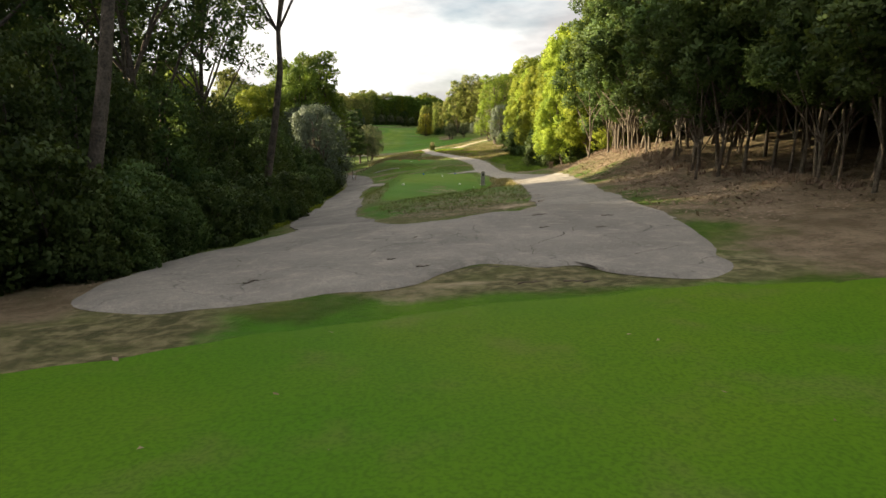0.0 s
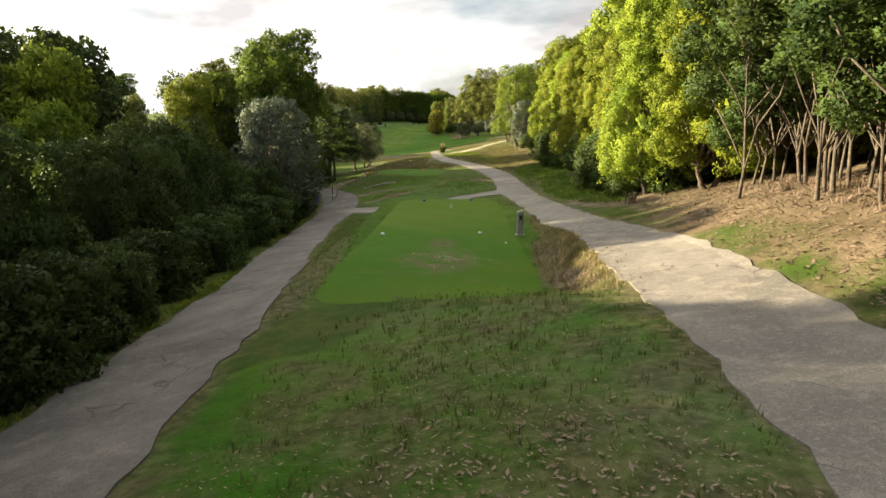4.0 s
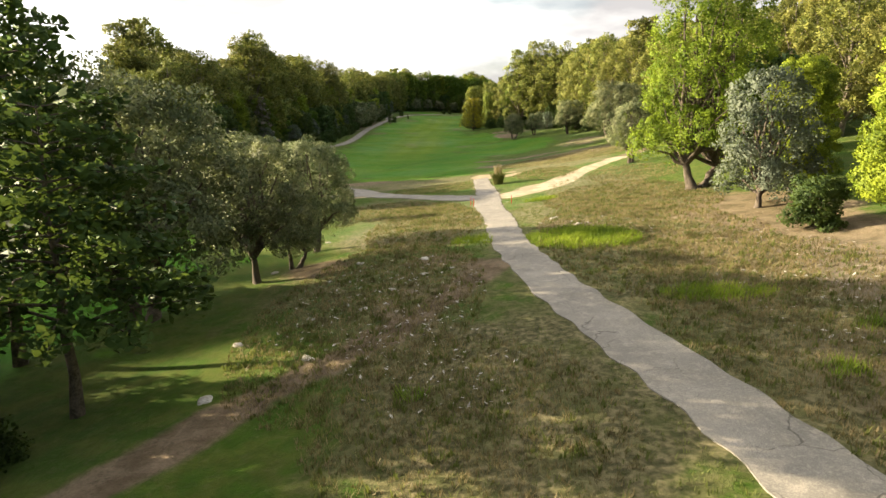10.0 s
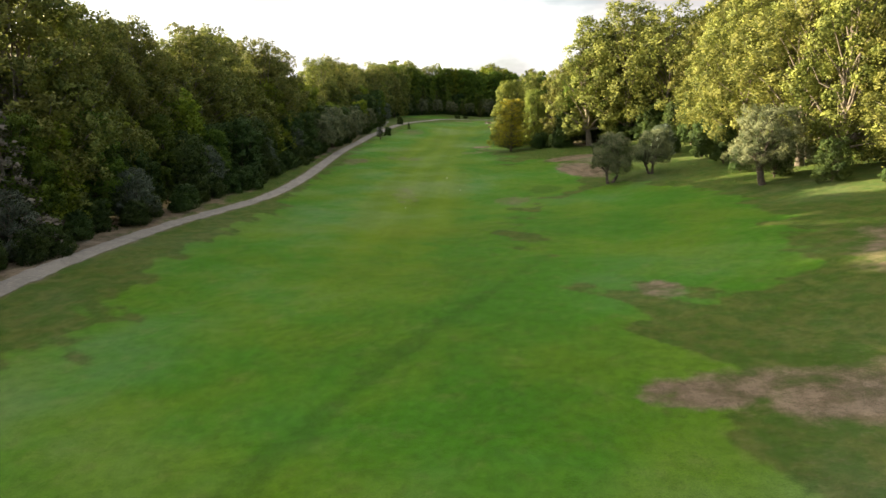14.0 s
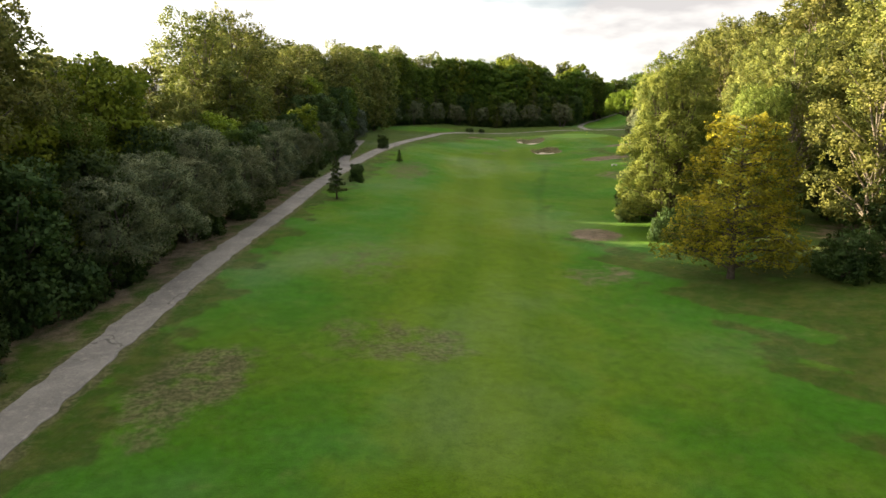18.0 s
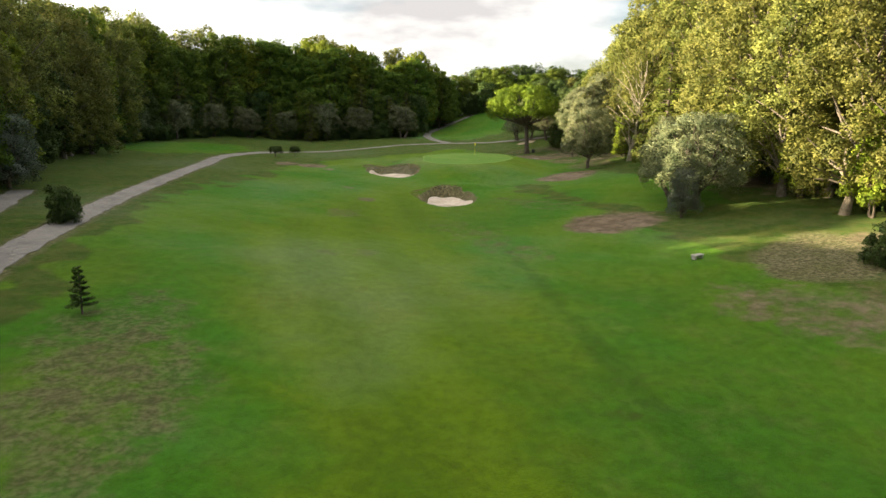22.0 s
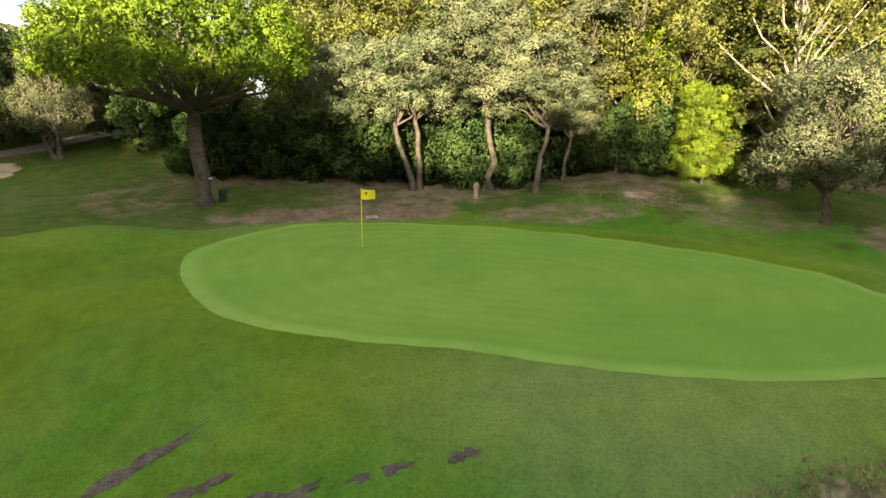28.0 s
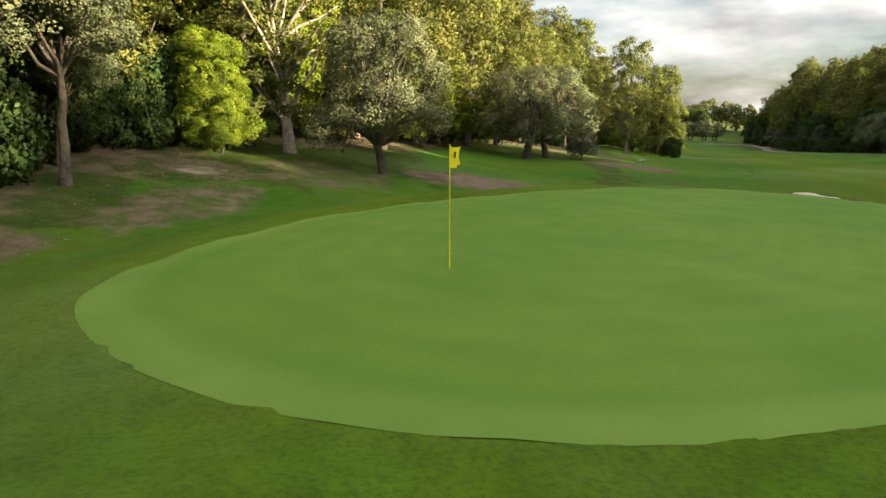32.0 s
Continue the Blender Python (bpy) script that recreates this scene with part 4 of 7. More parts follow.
def lobe_points(lobes, count, hollow=0.55, under=-0.45, gaps=0.0, tufts=15):
    """Points in many small rounded tufts that cover the skins of overlapping lobes, with dark gaps between the tufts."""
    lobes = np.array(lobes, float)
    area = lobes[:, 3] * lobes[:, 4] + lobes[:, 3] * lobes[:, 5] + lobes[:, 4] * lobes[:, 5]
    turn = np.arange(tufts) + 0.5
    up = 1 - 2 * turn / tufts
    ball = np.stack([np.sqrt(1 - up * up) * np.cos(turn * 2.399), np.sqrt(1 - up * up) * np.sin(turn * 2.399), up], 1)
    heads = ball[None] + rng.normal(0, 0.22, (len(lobes), tufts, 3))
    heads /= np.linalg.norm(heads, axis=2)[:, :, None]
    reach = rng.uniform(0.50, 0.86, (len(lobes), tufts))
    broad = rng.uniform(0.28, 0.50, (len(lobes), tufts))
    pick = rng.choice(len(lobes), int(count * 2.2), p=area / area.sum())
    tuft = rng.integers(tufts, size=len(pick))
    c = heads[pick, tuft]
    e = rng.normal(0, 1, (len(pick), 3))
    e /= np.linalg.norm(e, axis=1)[:, None]
    rad = rng.uniform(hollow, 1.0, len(e)) ** 0.7
    p = c * reach[pick, tuft][:, None] + e * (rad * broad[pick, tuft])[:, None]
    d = 0.55 * c + 0.60 * e
    d /= np.linalg.norm(d, axis=1)[:, None] + 1e-9
    keep = (c[:, 2] > under + rng.uniform(-0.25, 0.25, len(c))) & ((np.linalg.norm(p, axis=1) > 0.62) | (rng.random(len(p)) < 0.35))
    pick, p, d = pick[keep], p[keep], d[keep]
    p = lobes[pick, :3] + p * lobes[pick, 3:6]
    # drop what lies deep inside another lobe
    deep = np.zeros(len(p), bool)
    for k, l in enumerate(lobes):
        deep |= (pick != k) & ((((p - l[:3]) / l[3:6]) ** 2).sum(1) < 0.40)
    p, d = p[~deep], d[~deep]
    if gaps:
        f = np.sin(p[:, 0] * 1.9 + 2 * np.sin(p[:, 2] * 1.3)) + np.sin(p[:, 1] * 2.1 + p[:, 2]) + np.sin(p[:, 2] * 2.3 + p[:, 0])
        p, d = p[f > -2.2 + gaps * 2], d[f > -2.2 + gaps * 2]
    return p[:count], d[:count]


def tubes(runs, sides=7):
    """Tapered round limbs; each run is a list of (x, y, z, radius)."""
    vs, fs, base = [], [], 0
    turn = np.linspace(0, 2 * np.pi, sides, endpoint=False)
    for number, run in enumerate(runs):
        run = np.array(run, float)
        way = np.gradient(run[:, :3], axis=0)
        way /= np.linalg.norm(way, axis=1)[:, None] + 1e-9
        for k in range(len(run)):
            a = np.cross(way[k], (0.31, 0.87, 0.12))
            a /= np.linalg.norm(a) + 1e-9
            b = np.cross(way[k], a)
            r = run[k, 3] * (1 + 0.12 * np.sin(turn * 3 + k))
            vs.append(run[k, :3] + np.outer(np.cos(turn) * r, a) + np.outer(np.sin(turn) * r, b))
        m = len(run)
        i, j = np.meshgrid(np.arange(m - 1), np.arange(sides), indexing="ij")
        p, q = base + i * sides + j, base + i * sides + (j + 1) % sides
        fs.append(np.stack([p, q, q + sides, p + sides], -1).reshape(-1, 4))
        if number:  # join the limb to the wood it grows from
            earlier = np.concatenate(vs[:-m])
            root = int(np.argmin(((earlier - run[0, :3]) ** 2).sum(1)))
            fs.append(np.array([[root, base, base + 1, base + 2]]))
        base += m * sides
    return np.concatenate(vs), np.concatenate(fs)


def bent(a, b, r0, r1, sag=0.0, n=5, wild=0.06):
    a, b = np.array(a, float), np.array(b, float)
    u = np.linspace(0, 1, n)[:, None]
    p = a + (b - a) * u
    length = np.linalg.norm(b - a)
    p[1:-1] += rng.normal(0, wild * length, (n - 2, 3)) * 0.6
    p[:, 2] += sag * length * np.sin(u[:, 0] * np.pi)
    return np.c_[p, r0 + (r1 - r0) * u[:, 0]]


MODELS = {}


def model(kind, name, label, category, runs, bark, points, outward, leaf, size, per, flat=0.0, slim=0.42, sides=7):
    """One tree: an Empty at its foot with a trunk and a crown."""
    ob = new(name)
    tagged(ob, label, category)
    v, f = tubes(runs, sides)
    part("trunk", mesh_of("trunk", v, f, bark, True), ob)
    v, f, soft = leaf_cards(points, outward, size, per, flat, slim)
    leaves = mesh_of("crown", v, f, LEAF[leaf], True)
    leaves.normals_split_custom_set_from_vertices(soft)
    part("crown", leaves, ob)
    ob["top"] = float(np.quantile(v[:, 2], 0.998))
    MODELS.setdefault(kind, []).append(ob)
    return ob


def round_tree(kind, name, label, category, tall, wide, clear, lobes, leaf, bark, count, size, per=2, lean=0.0, trunk=0.025, gaps=0.25, stems=1, flat=0.0, slim=0.42, under=-0.45, lobe=(0.34, 0.52)):
    """A broad crown of overlapping lobes on one or more bent stems."""
    lobs, runs = [], []
    for k in range(lobes):
        a = k * 2.399 + rng.uniform(-0.3, 0.3)
        u = (k + 0.5) / lobes
        rr = wide * 0.62 * math.sqrt(1 - u * 0.75) * (0.35 + 0.65 * rng.random() ** 0.5)
        z = tall * (clear + (1 - clear) * ((0.18 if clear > 0.15 else 0.05) + (0.70 if clear > 0.15 else 0.83) * u))
        s = wide * rng.uniform(*lobe)
        lobs.append((rr * math.cos(a), rr * math.sin(a), z, s, s, min(s * rng.uniform(0.7, 0.95), (tall - z) * 1.02 + 0.25 * s)))
    r = trunk * tall
    for k in range(stems):
        a = k * 2.2 + 0.4
        off = 0.0 if stems == 1 else r * 1.3
        foot = (off * math.cos(a), off * math.sin(a), -0.25)
        fork = (lean * tall * 0.5 + 3 * off * math.cos(a), 3 * off * math.sin(a), tall * clear * (1.05 + 0.1 * k))
        stem = bent(foot, fork, r, r * 0.72, 0, 6, 0.04)
        stem[0, 3] *= 1.7
        stem[1, 3] *= 1.12
        runs.append(stem)
        for j, l in enumerate(lobs):
            if j % stems == k:
                runs.append(bent(fork, (l[0], l[1], l[2] + l[5] * 0.2), r * 0.5, r * 0.10, 0.08, 5, 0.06))
    p, d = lobe_points(lobs, count, 0.50, under, gaps)
    return model(kind, name, label, category, runs, bark, p, d, leaf, size, per, flat, slim)


def tall_tree(kind, name, label, category, tall, wide, clear, lobes, leaf, bark, count, size, per=2, gaps=0.45, trunk=0.016, slim=0.30):
    """A tall gum: long stem, steep limbs and many separate leaf clumps one above another."""
    lobs, runs, r = [], [], trunk * tall
    top = (rng.normal(0, wide * 0.15), rng.normal(0, wide * 0.15), tall * 0.93)
    stem = bent((0, 0, -0.3), top, r, r * 0.15, 0, 8, 0.015)
    stem[0, 3] *= 1.5
    runs.append(stem)
    for k in range(lobes):
        a = k * 2.399 + rng.uniform(-0.5, 0.5)
        u = (k + 0.6) / lobes
        z = tall * (clear + (0.97 - clear) * u)
        rr = wide * (0.30 + 0.75 * math.sin(math.pi * min(1, 0.25 + u * 0.72))) * rng.uniform(0.35, 0.85)
        s = wide * rng.uniform(0.22, 0.36)
        lobs.append((rr * math.cos(a), rr * math.sin(a), z - 0.25 * s, s, s, s * rng.uniform(0.75, 1.15)))
        at = stem[min(7, max(1, int(7 * (z / tall - 0.14))))]
        runs.append(bent(at[:3], (rr * math.cos(a), rr * math.sin(a), z), at[3] * 0.55, 0.03, 0.05, 4, 0.05))
    p, d = lobe_points(lobs, count, 0.40, -0.75, gaps)
    return model(kind, name, label, category, runs, bark, p, d, leaf, size, per, 0.0, slim, 6)


def stone_pine(kind, tall, wide, count, size, lean):
    """An umbrella pine: bare stem, fan of rising limbs and a domed crown of needle clumps."""
    lobs, runs, r = [], [], 0.034 * tall
    fork = (lean * 0.35, lean * 0.1, tall * 0.40)
    stem = bent((0, 0, -0.3), fork, r, r * 0.75, 0, 6, 0.02)
    stem[0, 3] *= 1.35
    runs.append(stem)
    for ring, (n, rad, z) in enumerate(((1, 0.0, 0.90), (7, 0.33, 0.87), (12, 0.60, 0.80), (16, 0.82, 0.69), (15, 0.86, 0.58), (9, 0.50, 0.58))):
        for k in range(n):
            a = 2 * math.pi * (k + 0.5 * ring) / n + rng.uniform(-0.2, 0.2)
            s = wide * rng.uniform(0.17, 0.25)
            lob = (lean + rad * wide * math.cos(a), rad * wide * math.sin(a), tall * z + rng.uniform(-0.4, 0.4), s, s, s * 0.85)
            lobs.append(lob)
            if (k + ring) % 2 and ring > 1:
                continue
            mid = (lean * 0.7 + 0.45 * rad * wide * math.cos(a), 0.45 * rad * wide * math.sin(a), tall * (0.46 + 0.10 * (ring < 2)))
            runs.append(np.r_[bent(fork, mid, r * 0.42, r * 0.28, 0, 3)[:2], bent(mid, (lob[0], lob[1], lob[2] - 0.2), r * 0.28, 0.03, -0.05, 4)])
    p, d = lobe_points(lobs, count, 0.50, -0.60, 0.06)
    return model(kind, "stone_pine", "umbrella pine with a domed bright green crown and forked bare trunk", "tree", runs, BARK, p, d, "pine", size, 3, 0.0, 0.22, 9)


def tiered_tree(kind, name, label, tall, wide, clear, tiers, leaf, bark, count, size, point=0.15, droop=0.1):
    """A conifer with flat tiers of foliage on level limbs."""
    runs, pts, outs = [], [], []
    r = 0.020 * tall
    stem = bent((0, 0, -0.3), (0, 0, tall * 0.97), r, 0.03, 0, 7, 0.006)
    stem[0, 3] *= 1.4
    runs.append(stem)
    for k in range(tiers):
        u = (k + 0.3) / tiers
        z = tall * (clear + (0.98 - clear) * u)
        reach = wide * ((1 - u) * (1 - point) + point) * rng.uniform(0.72, 1.12)
        a = k * 2.399
        for j in range(2):
            b = a + j * 2.9 + rng.uniform(-0.4, 0.4)
            tip = np.array((reach * math.cos(b), reach * math.sin(b), z - droop * reach))
            runs.append(bent((0, 0, z), tip, r * 0.35 * (1 - u * 0.7), 0.015, 0.06, 4, 0.03))
            n = max(6, int(count * (reach / wide) / tiers))
            t = rng.uniform(0.15, 1.05, n) ** 0.7
            spreadw = 0.30 * reach * np.sin(np.clip(t, 0, 1) * 2.6 + 0.4)
            offs = rng.uniform(-1, 1, n) * spreadw
            q = np.outer(t, tip - (0, 0, z)) + (0, 0, z)
            q[:, 0] -= math.sin(b) * offs
            q[:, 1] += math.cos(b) * offs
            q[:, 2] += rng.normal(0, 0.05 * reach, n) + 0.05 * reach * np.sin(t * 3)
            pts.append(q)
            outs.append(np.tile((math.cos(b), math.sin(b), 0.15), (n, 1)))
    return model(kind, name, label, "tree", runs, bark, np.concatenate(pts), np.concatenate(outs), leaf, size, 2, 0.45, 0.32, 6)


def plant(kind, x, y, tall=None, turn=None, wide=1.0, which=None, label="", group=""):
    """Stand one tree of a kind on the ground, scaled to a height."""
    store = MODELS[kind]
    own_rng = np.random.default_rng(int(abs(x * 131.7 + y * 977.3) * 10))
    ob = store[which if which is not None else int(own_rng.integers(len(store)))]
    own = ob["top"] if kind == "broad" else ob["tall"]
    s = (tall or own) / own
    if kind == "dark" and s > 1.0:  # tall ones are no wider
        wide *= s ** -0.4
    spot = Matrix.Translation((x, y, float(height(x, y)) - 0.02)) @ Euler((0, 0, turn if turn is not None else own_rng.uniform(0, 6.28))).to_matrix().to_4x4()
    spot = spot @ Matrix.Diagonal((s * wide, s * wide, s, 1))
    made = copy_thing(ob, spot)
    if label:
        made["label"] = label
    if group:
        made["group"] = group
    return made


for n in range(4):
    round_tree("olive", "olive_tree", "rounded grey-green olive tree with a gnarled short trunk", "tree", 7.0, 4.0, 0.18, 26, "olive", BARK, 34000, 0.092, 2, 0.1, 0.034, 0.5, 1 + n % 2, 0.0, 0.36, -0.8, (0.28, 0.46))["tall"] = 7.0
for n in range(2):
    round_tree("grey", "silver_leaved_tree", "dense silvery grey-leaved evergreen tree", "tree", 9.0, 4.2, 0.10, 24, "grey", BARK, 16000, 0.16, 2, 0, 0.03, 0.25, 1, 0.0, 0.36)["tall"] = 9.0
for n in range(3):
    round_tree("acacia", "acacia_tree", "dense bright yellow-green acacia tree with leaves to the ground", "tree", 13.0, 5.0, 0.06, 46, "acacia", BARK, 60000, 0.125, 2, 0, 0.014, 0.12, 2, 0.0, 0.34, -0.5, (0.22, 0.38))["tall"] = 13.0
for n in range(2):
    round_tree("acaciafar", "acacia_tree", "bright yellow-green acacia tree in the wood", "tree", 13.0, 5.0, 0.10, 36, "acacia", BARK, 10000, 0.27, 2, 0, 0.014, 0.12, 2, 0.0, 0.36, -0.5, (0.22, 0.38))["tall"] = 13.0
for n in range(4):
    round_tree("thicket", "evergreen_tree", "dark green leafy evergreen tree in shade beside the path", "tree", 8.0, 3.4, 0.05, 28, "dark", BARK, 13000, 0.165, 2, 0, 0.02, 0.42, 2, 0.0, 0.34, -0.8)["tall"] = 8.0
for n in range(4):
    round_tree("dark", "evergreen_oak", "dark green evergreen oak in shade", "tree", 10.0, 4.6, 0.06, 26, "dark", BARK, 10000, 0.25, 2, 0, 0.02, 0.55, 1, 0.0, 0.36, -0.7, (0.26, 0.46))["tall"] = 10.0
for n in range(5):
    tall_tree("euc", "eucalyptus_tree", "tall eucalyptus with hanging olive-green leaf clumps", "tree", 20.0, 5.2 + 0.4 * n, 0.07 + 0.04 * n, 38, "euc", BARK_PALE, 13000, 0.25, 2, 0.65)["tall"] = 20.0
for n in range(4):
    tall_tree("eucfar", "eucalyptus_tree", "tall eucalyptus deep in the wood behind others", "tree", 20.0, 5.2 + 0.4 * n, 0.12 + 0.08 * n, 28, "euc", BARK_PALE, 7000, 0.36, 2, 0.6)["tall"] = 20.0
for n in range(4):
    tall_tree("slim", "slender_tree", "slender woodland tree with a thin stem and high leaves", "tree", 12.0, 2.8, 0.20 + 0.05 * n, 18, "dark", BARK_GREY, 7500, 0.145, 2, 0.20, 0.0042)["tall"] = 12.0
for n in range(3):
    round_tree("shrub", "shrub", "low dense dark green shrub at the edge of the wood", "shrub", 3.0, 2.2, 0.02, 14, "dark", BARK, 6000, 0.13, 2, 0, 0.02, 0.25, 2, 0.0, 0.38, -0.9)["tall"] = 3.0
stone_pine("pine", 14.0, 7.2, 21000, 0.22, 1.0)["tall"] = 14.0
stone_pine("pine", 16.0, 8.0, 19000, 0.26, -0.6)["tall"] = 16.0
for n in range(3):
    tiered_tree("cedar", "cedar_tree", "dark cedar with flat tiers of needles", 18.0, 5.0, 0.08, 44, "cedar", BARK, 9000, 0.24)["tall"] = 18.0
tiered_tree("gold", "golden_conifer", "broad conifer with yellow-tipped radiating branches", 12.0, 5.6, 0.06, 56, "gold", BARK, 9000, 0.20, 0.42, -0.16)["tall"] = 12.0
round_tree("fullpine", "pine_tree", "broad domed pine with bright green needles almost to the ground", "tree", 17.0, 7.0, 0.10, 54, "pine", BARK, 55000, 0.155, 2, 0.05, 0.024, 0.05, 2, 0.0, 0.28, -0.20, (0.24, 0.36))["tall"] = 17.0
for n in range(2):
    round_tree("bushpine", "pine_tree", "bushy yellow-green pine with clumped needles down to the grass", "tree", 16.0, 5.6, 0.03, 64, "bushy", BARK, 60000, 0.135, 2, 0, 0.018, 0.20, 1, 0.0, 0.27, -0.8, (0.20, 0.33))["tall"] = 16.0
tall_tree("bareeuc", "eucalyptus_tree", "tall half-bare eucalyptus with pale twisting limbs", "tree", 16.0, 5.6, 0.30, 30, "euc", BARK_WHITE, 3600, 0.20, 2, 0.75, 0.020, 0.30)["tall"] = 16.0
tiered_tree("smallpine", "pine_tree", "spreading dark pine with level needle tiers on a bare trunk", 11.0, 5.2, 0.28, 26, "dark", BARK, 3400, 0.30, 0.45, -0.05)["tall"] = 11.0
tiered_tree("sapling", "young_conifer", "slender young dark green conifer beside the path", 5.4, 1.3, 0.14, 30, "dark", BARK, 1500, 0.16, 0.25, -0.15)["tall"] = 5.4
for n in range(3):
    round_tree("stemolive", "olive_tree", "tall thin-stemmed grey-green olive tree behind the green", "tree", 9.0, 3.3, 0.40, 22, "olive", BARK_GREY, 34000, 0.088, 2, 0.16, 0.017, 0.5, 1 + n % 2, 0.0, 0.36, -0.6, (0.26, 0.46))["tall"] = 9.0
round_tree("topiary", "clipped_bush", "small dark clipped bush with a round head on a stem", "shrub", 1.7, 1.25, 0.40, 14, "dark", BARK, 2600, 0.09, 2, 0, 0.04, 0.1, 1, 0.0, 0.36, -0.6)["tall"] = 1.7
tiered_tree("dead", "dead_tree", "bare greyish dead conifer with drooping dry twigs", 11.0, 3.4, 0.18, 30, "dead", BARK_PALE, 700, 0.36, 0.2, 0.25)["tall"] = 11.0
for n, (clear, lobes, count) in enumerate(((0.74, 11, 5200), (0.46, 22, 7000), (0.55, 18, 6400))):
    tall_tree("tallpine", "pine_tree", "tall maritime pine with a long dark trunk and thin high crown", "tree", 17.0, 4.8, clear, lobes, "dark", BARK, count, 0.28, 2, 0.5, 0.012, 0.16)["tall"] = 17.0
for n in range(3):
    round_tree("broad", "broadleaf_tree", "tall leafy mid-green broadleaf tree beside the path", "tree", 16.0, 4.4, 0.10, 40, "shade", BARK, 20000, 0.195, 2, 0, 0.016, 0.30, 1, 0.0, 0.36, -0.35, (0.26, 0.42))["tall"] = 16.0


# ---- planting, from the tee to the green ----
VARY = {"euc": (0.78, 1.18), "eucfar": (0.8, 1.15), "dark": (0.66, 1.22), "cedar": (0.7, 1.2), "acacia": (0.72, 1.18), "acaciafar": (0.75, 1.2)}


def row(kind, knots, step, tall, spread=1.5, wide=1.0, group="", skip=0.0):
    """Trees along a plan line (x, y, height factor), unevenly set."""
    r = np.random.default_rng(int(abs(knots[0][0] * 317 + knots[0][1] * 53 + knots[-1][1] * 7) * 10))
    for x, y, f in curve_points(knots, step):
        if r.random() >= skip:
            plant(kind, x + r.normal(0, spread), y + r.normal(0, spread), tall * f * r.uniform(*VARY.get(kind, (0.82, 1.15))), None, wide * r.uniform(0.85, 1.15), None, "", group)


# right of the tee: earth bank with thin-stemmed wood
row("slim", [(13.5, 13, 1.0), (13, 24, 1.0), (12.5, 36, 1), (12.6, 46, 1), (14, 52, 1)], 0.62, 12, 0.9, 1.1, "thin trees on the bank")
row("slim", [(16, 18, 1), (16.5, 34, 1.1), (17, 52, 1.1)], 1.0, 13, 1.3, 1.2, "thin trees on the bank")
row("slim", [(19.5, 12, 1), (20, 34, 1.1), (20.5, 58, 1.1)], 1.5, 13, 1.2, 1.3, "thin trees on the bank")
row("shrub", [(22, 6, 1.2), (23, 30, 1.2), (23, 60, 1.2)], 2.2, 3.6, 0.8)
row("dark", [(24, 4, 1.3), (24, 30, 1.35), (24, 66, 1.2)], 2.6, 12, 1.0)
row("acaciafar", [(22, 60, 1.1), (21, 72, 1.1)], 4.5, 14, 1.2, 1.0, "acacias on the bank")
row("dark", [(29, 8, 1.4), (29, 40, 1.5), (28, 80, 1.4), (26, 140, 1.3)], 4.5, 13, 1.5)
row("acacia", [(13.5, 64, 0.95), (14.5, 74, 1.0), (15.5, 85, 1.0), (15, 96, 1.05), (14.5, 105, 1.1), (17, 113, 1.0), (18, 122, 1.0), (16.5, 131, 1.1)], 4.6, 12.5, 0.7, 1.0, "bright acacias beside the path")
row("acaciafar", [(20, 80, 1.1), (21, 100, 1.2), (23, 120, 1.2), (22, 138, 1.2)], 6.0, 14, 1.2, 1.0, "bright acacias beside the path")
for x, y, t, k in ((12.0, 61.0, 12.0, 0), (13.6, 56.5, 12.5, 1), (15.5, 61.5, 14.0, 2), (16.5, 55.0, 14.0, 0)):
    plant("acacia", x, y, t, None, 0.9, k, "", "bright acacias beside the path")
plant("fullpine", 13.9, 155.5, 17.2, 0.3, 1.0)
plant("grey", 13.5, 143.0, 8.6, 0, 0.9)
plant("acacia", 17.5, 147.0, 9.5)
row("broad", [(16, 68, 1.0), (17.5, 86, 1.1), (17, 104, 1.1), (20, 124, 1.1)], 10, 12.5, 1.0, 0.9)
row("shrub", [(12.4, 60, 1.0), (12.8, 72, 1.1), (13.6, 86, 1.1), (13.4, 100, 1.1), (14.6, 112, 1.0)], 2.2, 3.6, 0.6, 1.1)
plant("shrub", 16, 110, 3.0)
plant("shrub", 13.5, 136, 2.6)
row("dark", [(20, 156, 1), (24, 175, 1), (28, 195, 1.1), (30, 215, 1.2)], 5.5, 10, 1.2)
plant("olive", 13.6, 179.0, 7.0, 1.0, 1.0)
plant("acacia", 16.3, 195.0, 5.6, 0.5, 1.1, None, "small round bright green tree on bare ground")
plant("olive", 18.4, 214.5, 10.0, 2.0, 1.1)
plant("olive", 24, 224, 9.0, 0.4, 1.0)
plant("olive", 17.0, 264.5, 8.2, 1.4, 1.05)
plant("olive", 10.4, 286.5, 6.2, 2.2)
plant("olive", 4.1, 284.3, 7.0, 0.2, 0.95)
plant("shrub", 10.4, 312.8, 2.9, 0.2, 0.9)
plant("shrub", 17, 305, 4.2, 1.2)
plant("grey", 15, 300, 5.5, 0.8)
row("euc", [(34, 165, 0.8), (33, 200, 0.85), (30, 232, 0.95), (27, 262, 1.0), (25, 292, 1.05), (26, 318, 1.1)], 4.4, 19, 1.5, 1.1)
row("eucfar", [(42, 180, 0.9), (40, 240, 1.0), (36, 290, 1.1), (34, 330, 1.1)], 6, 21, 2.0, 1.1)
row("dark", [(24, 236, 0.7), (22, 256, 0.7), (20, 276, 0.6), (21, 300, 0.6)], 7, 9, 1.0)
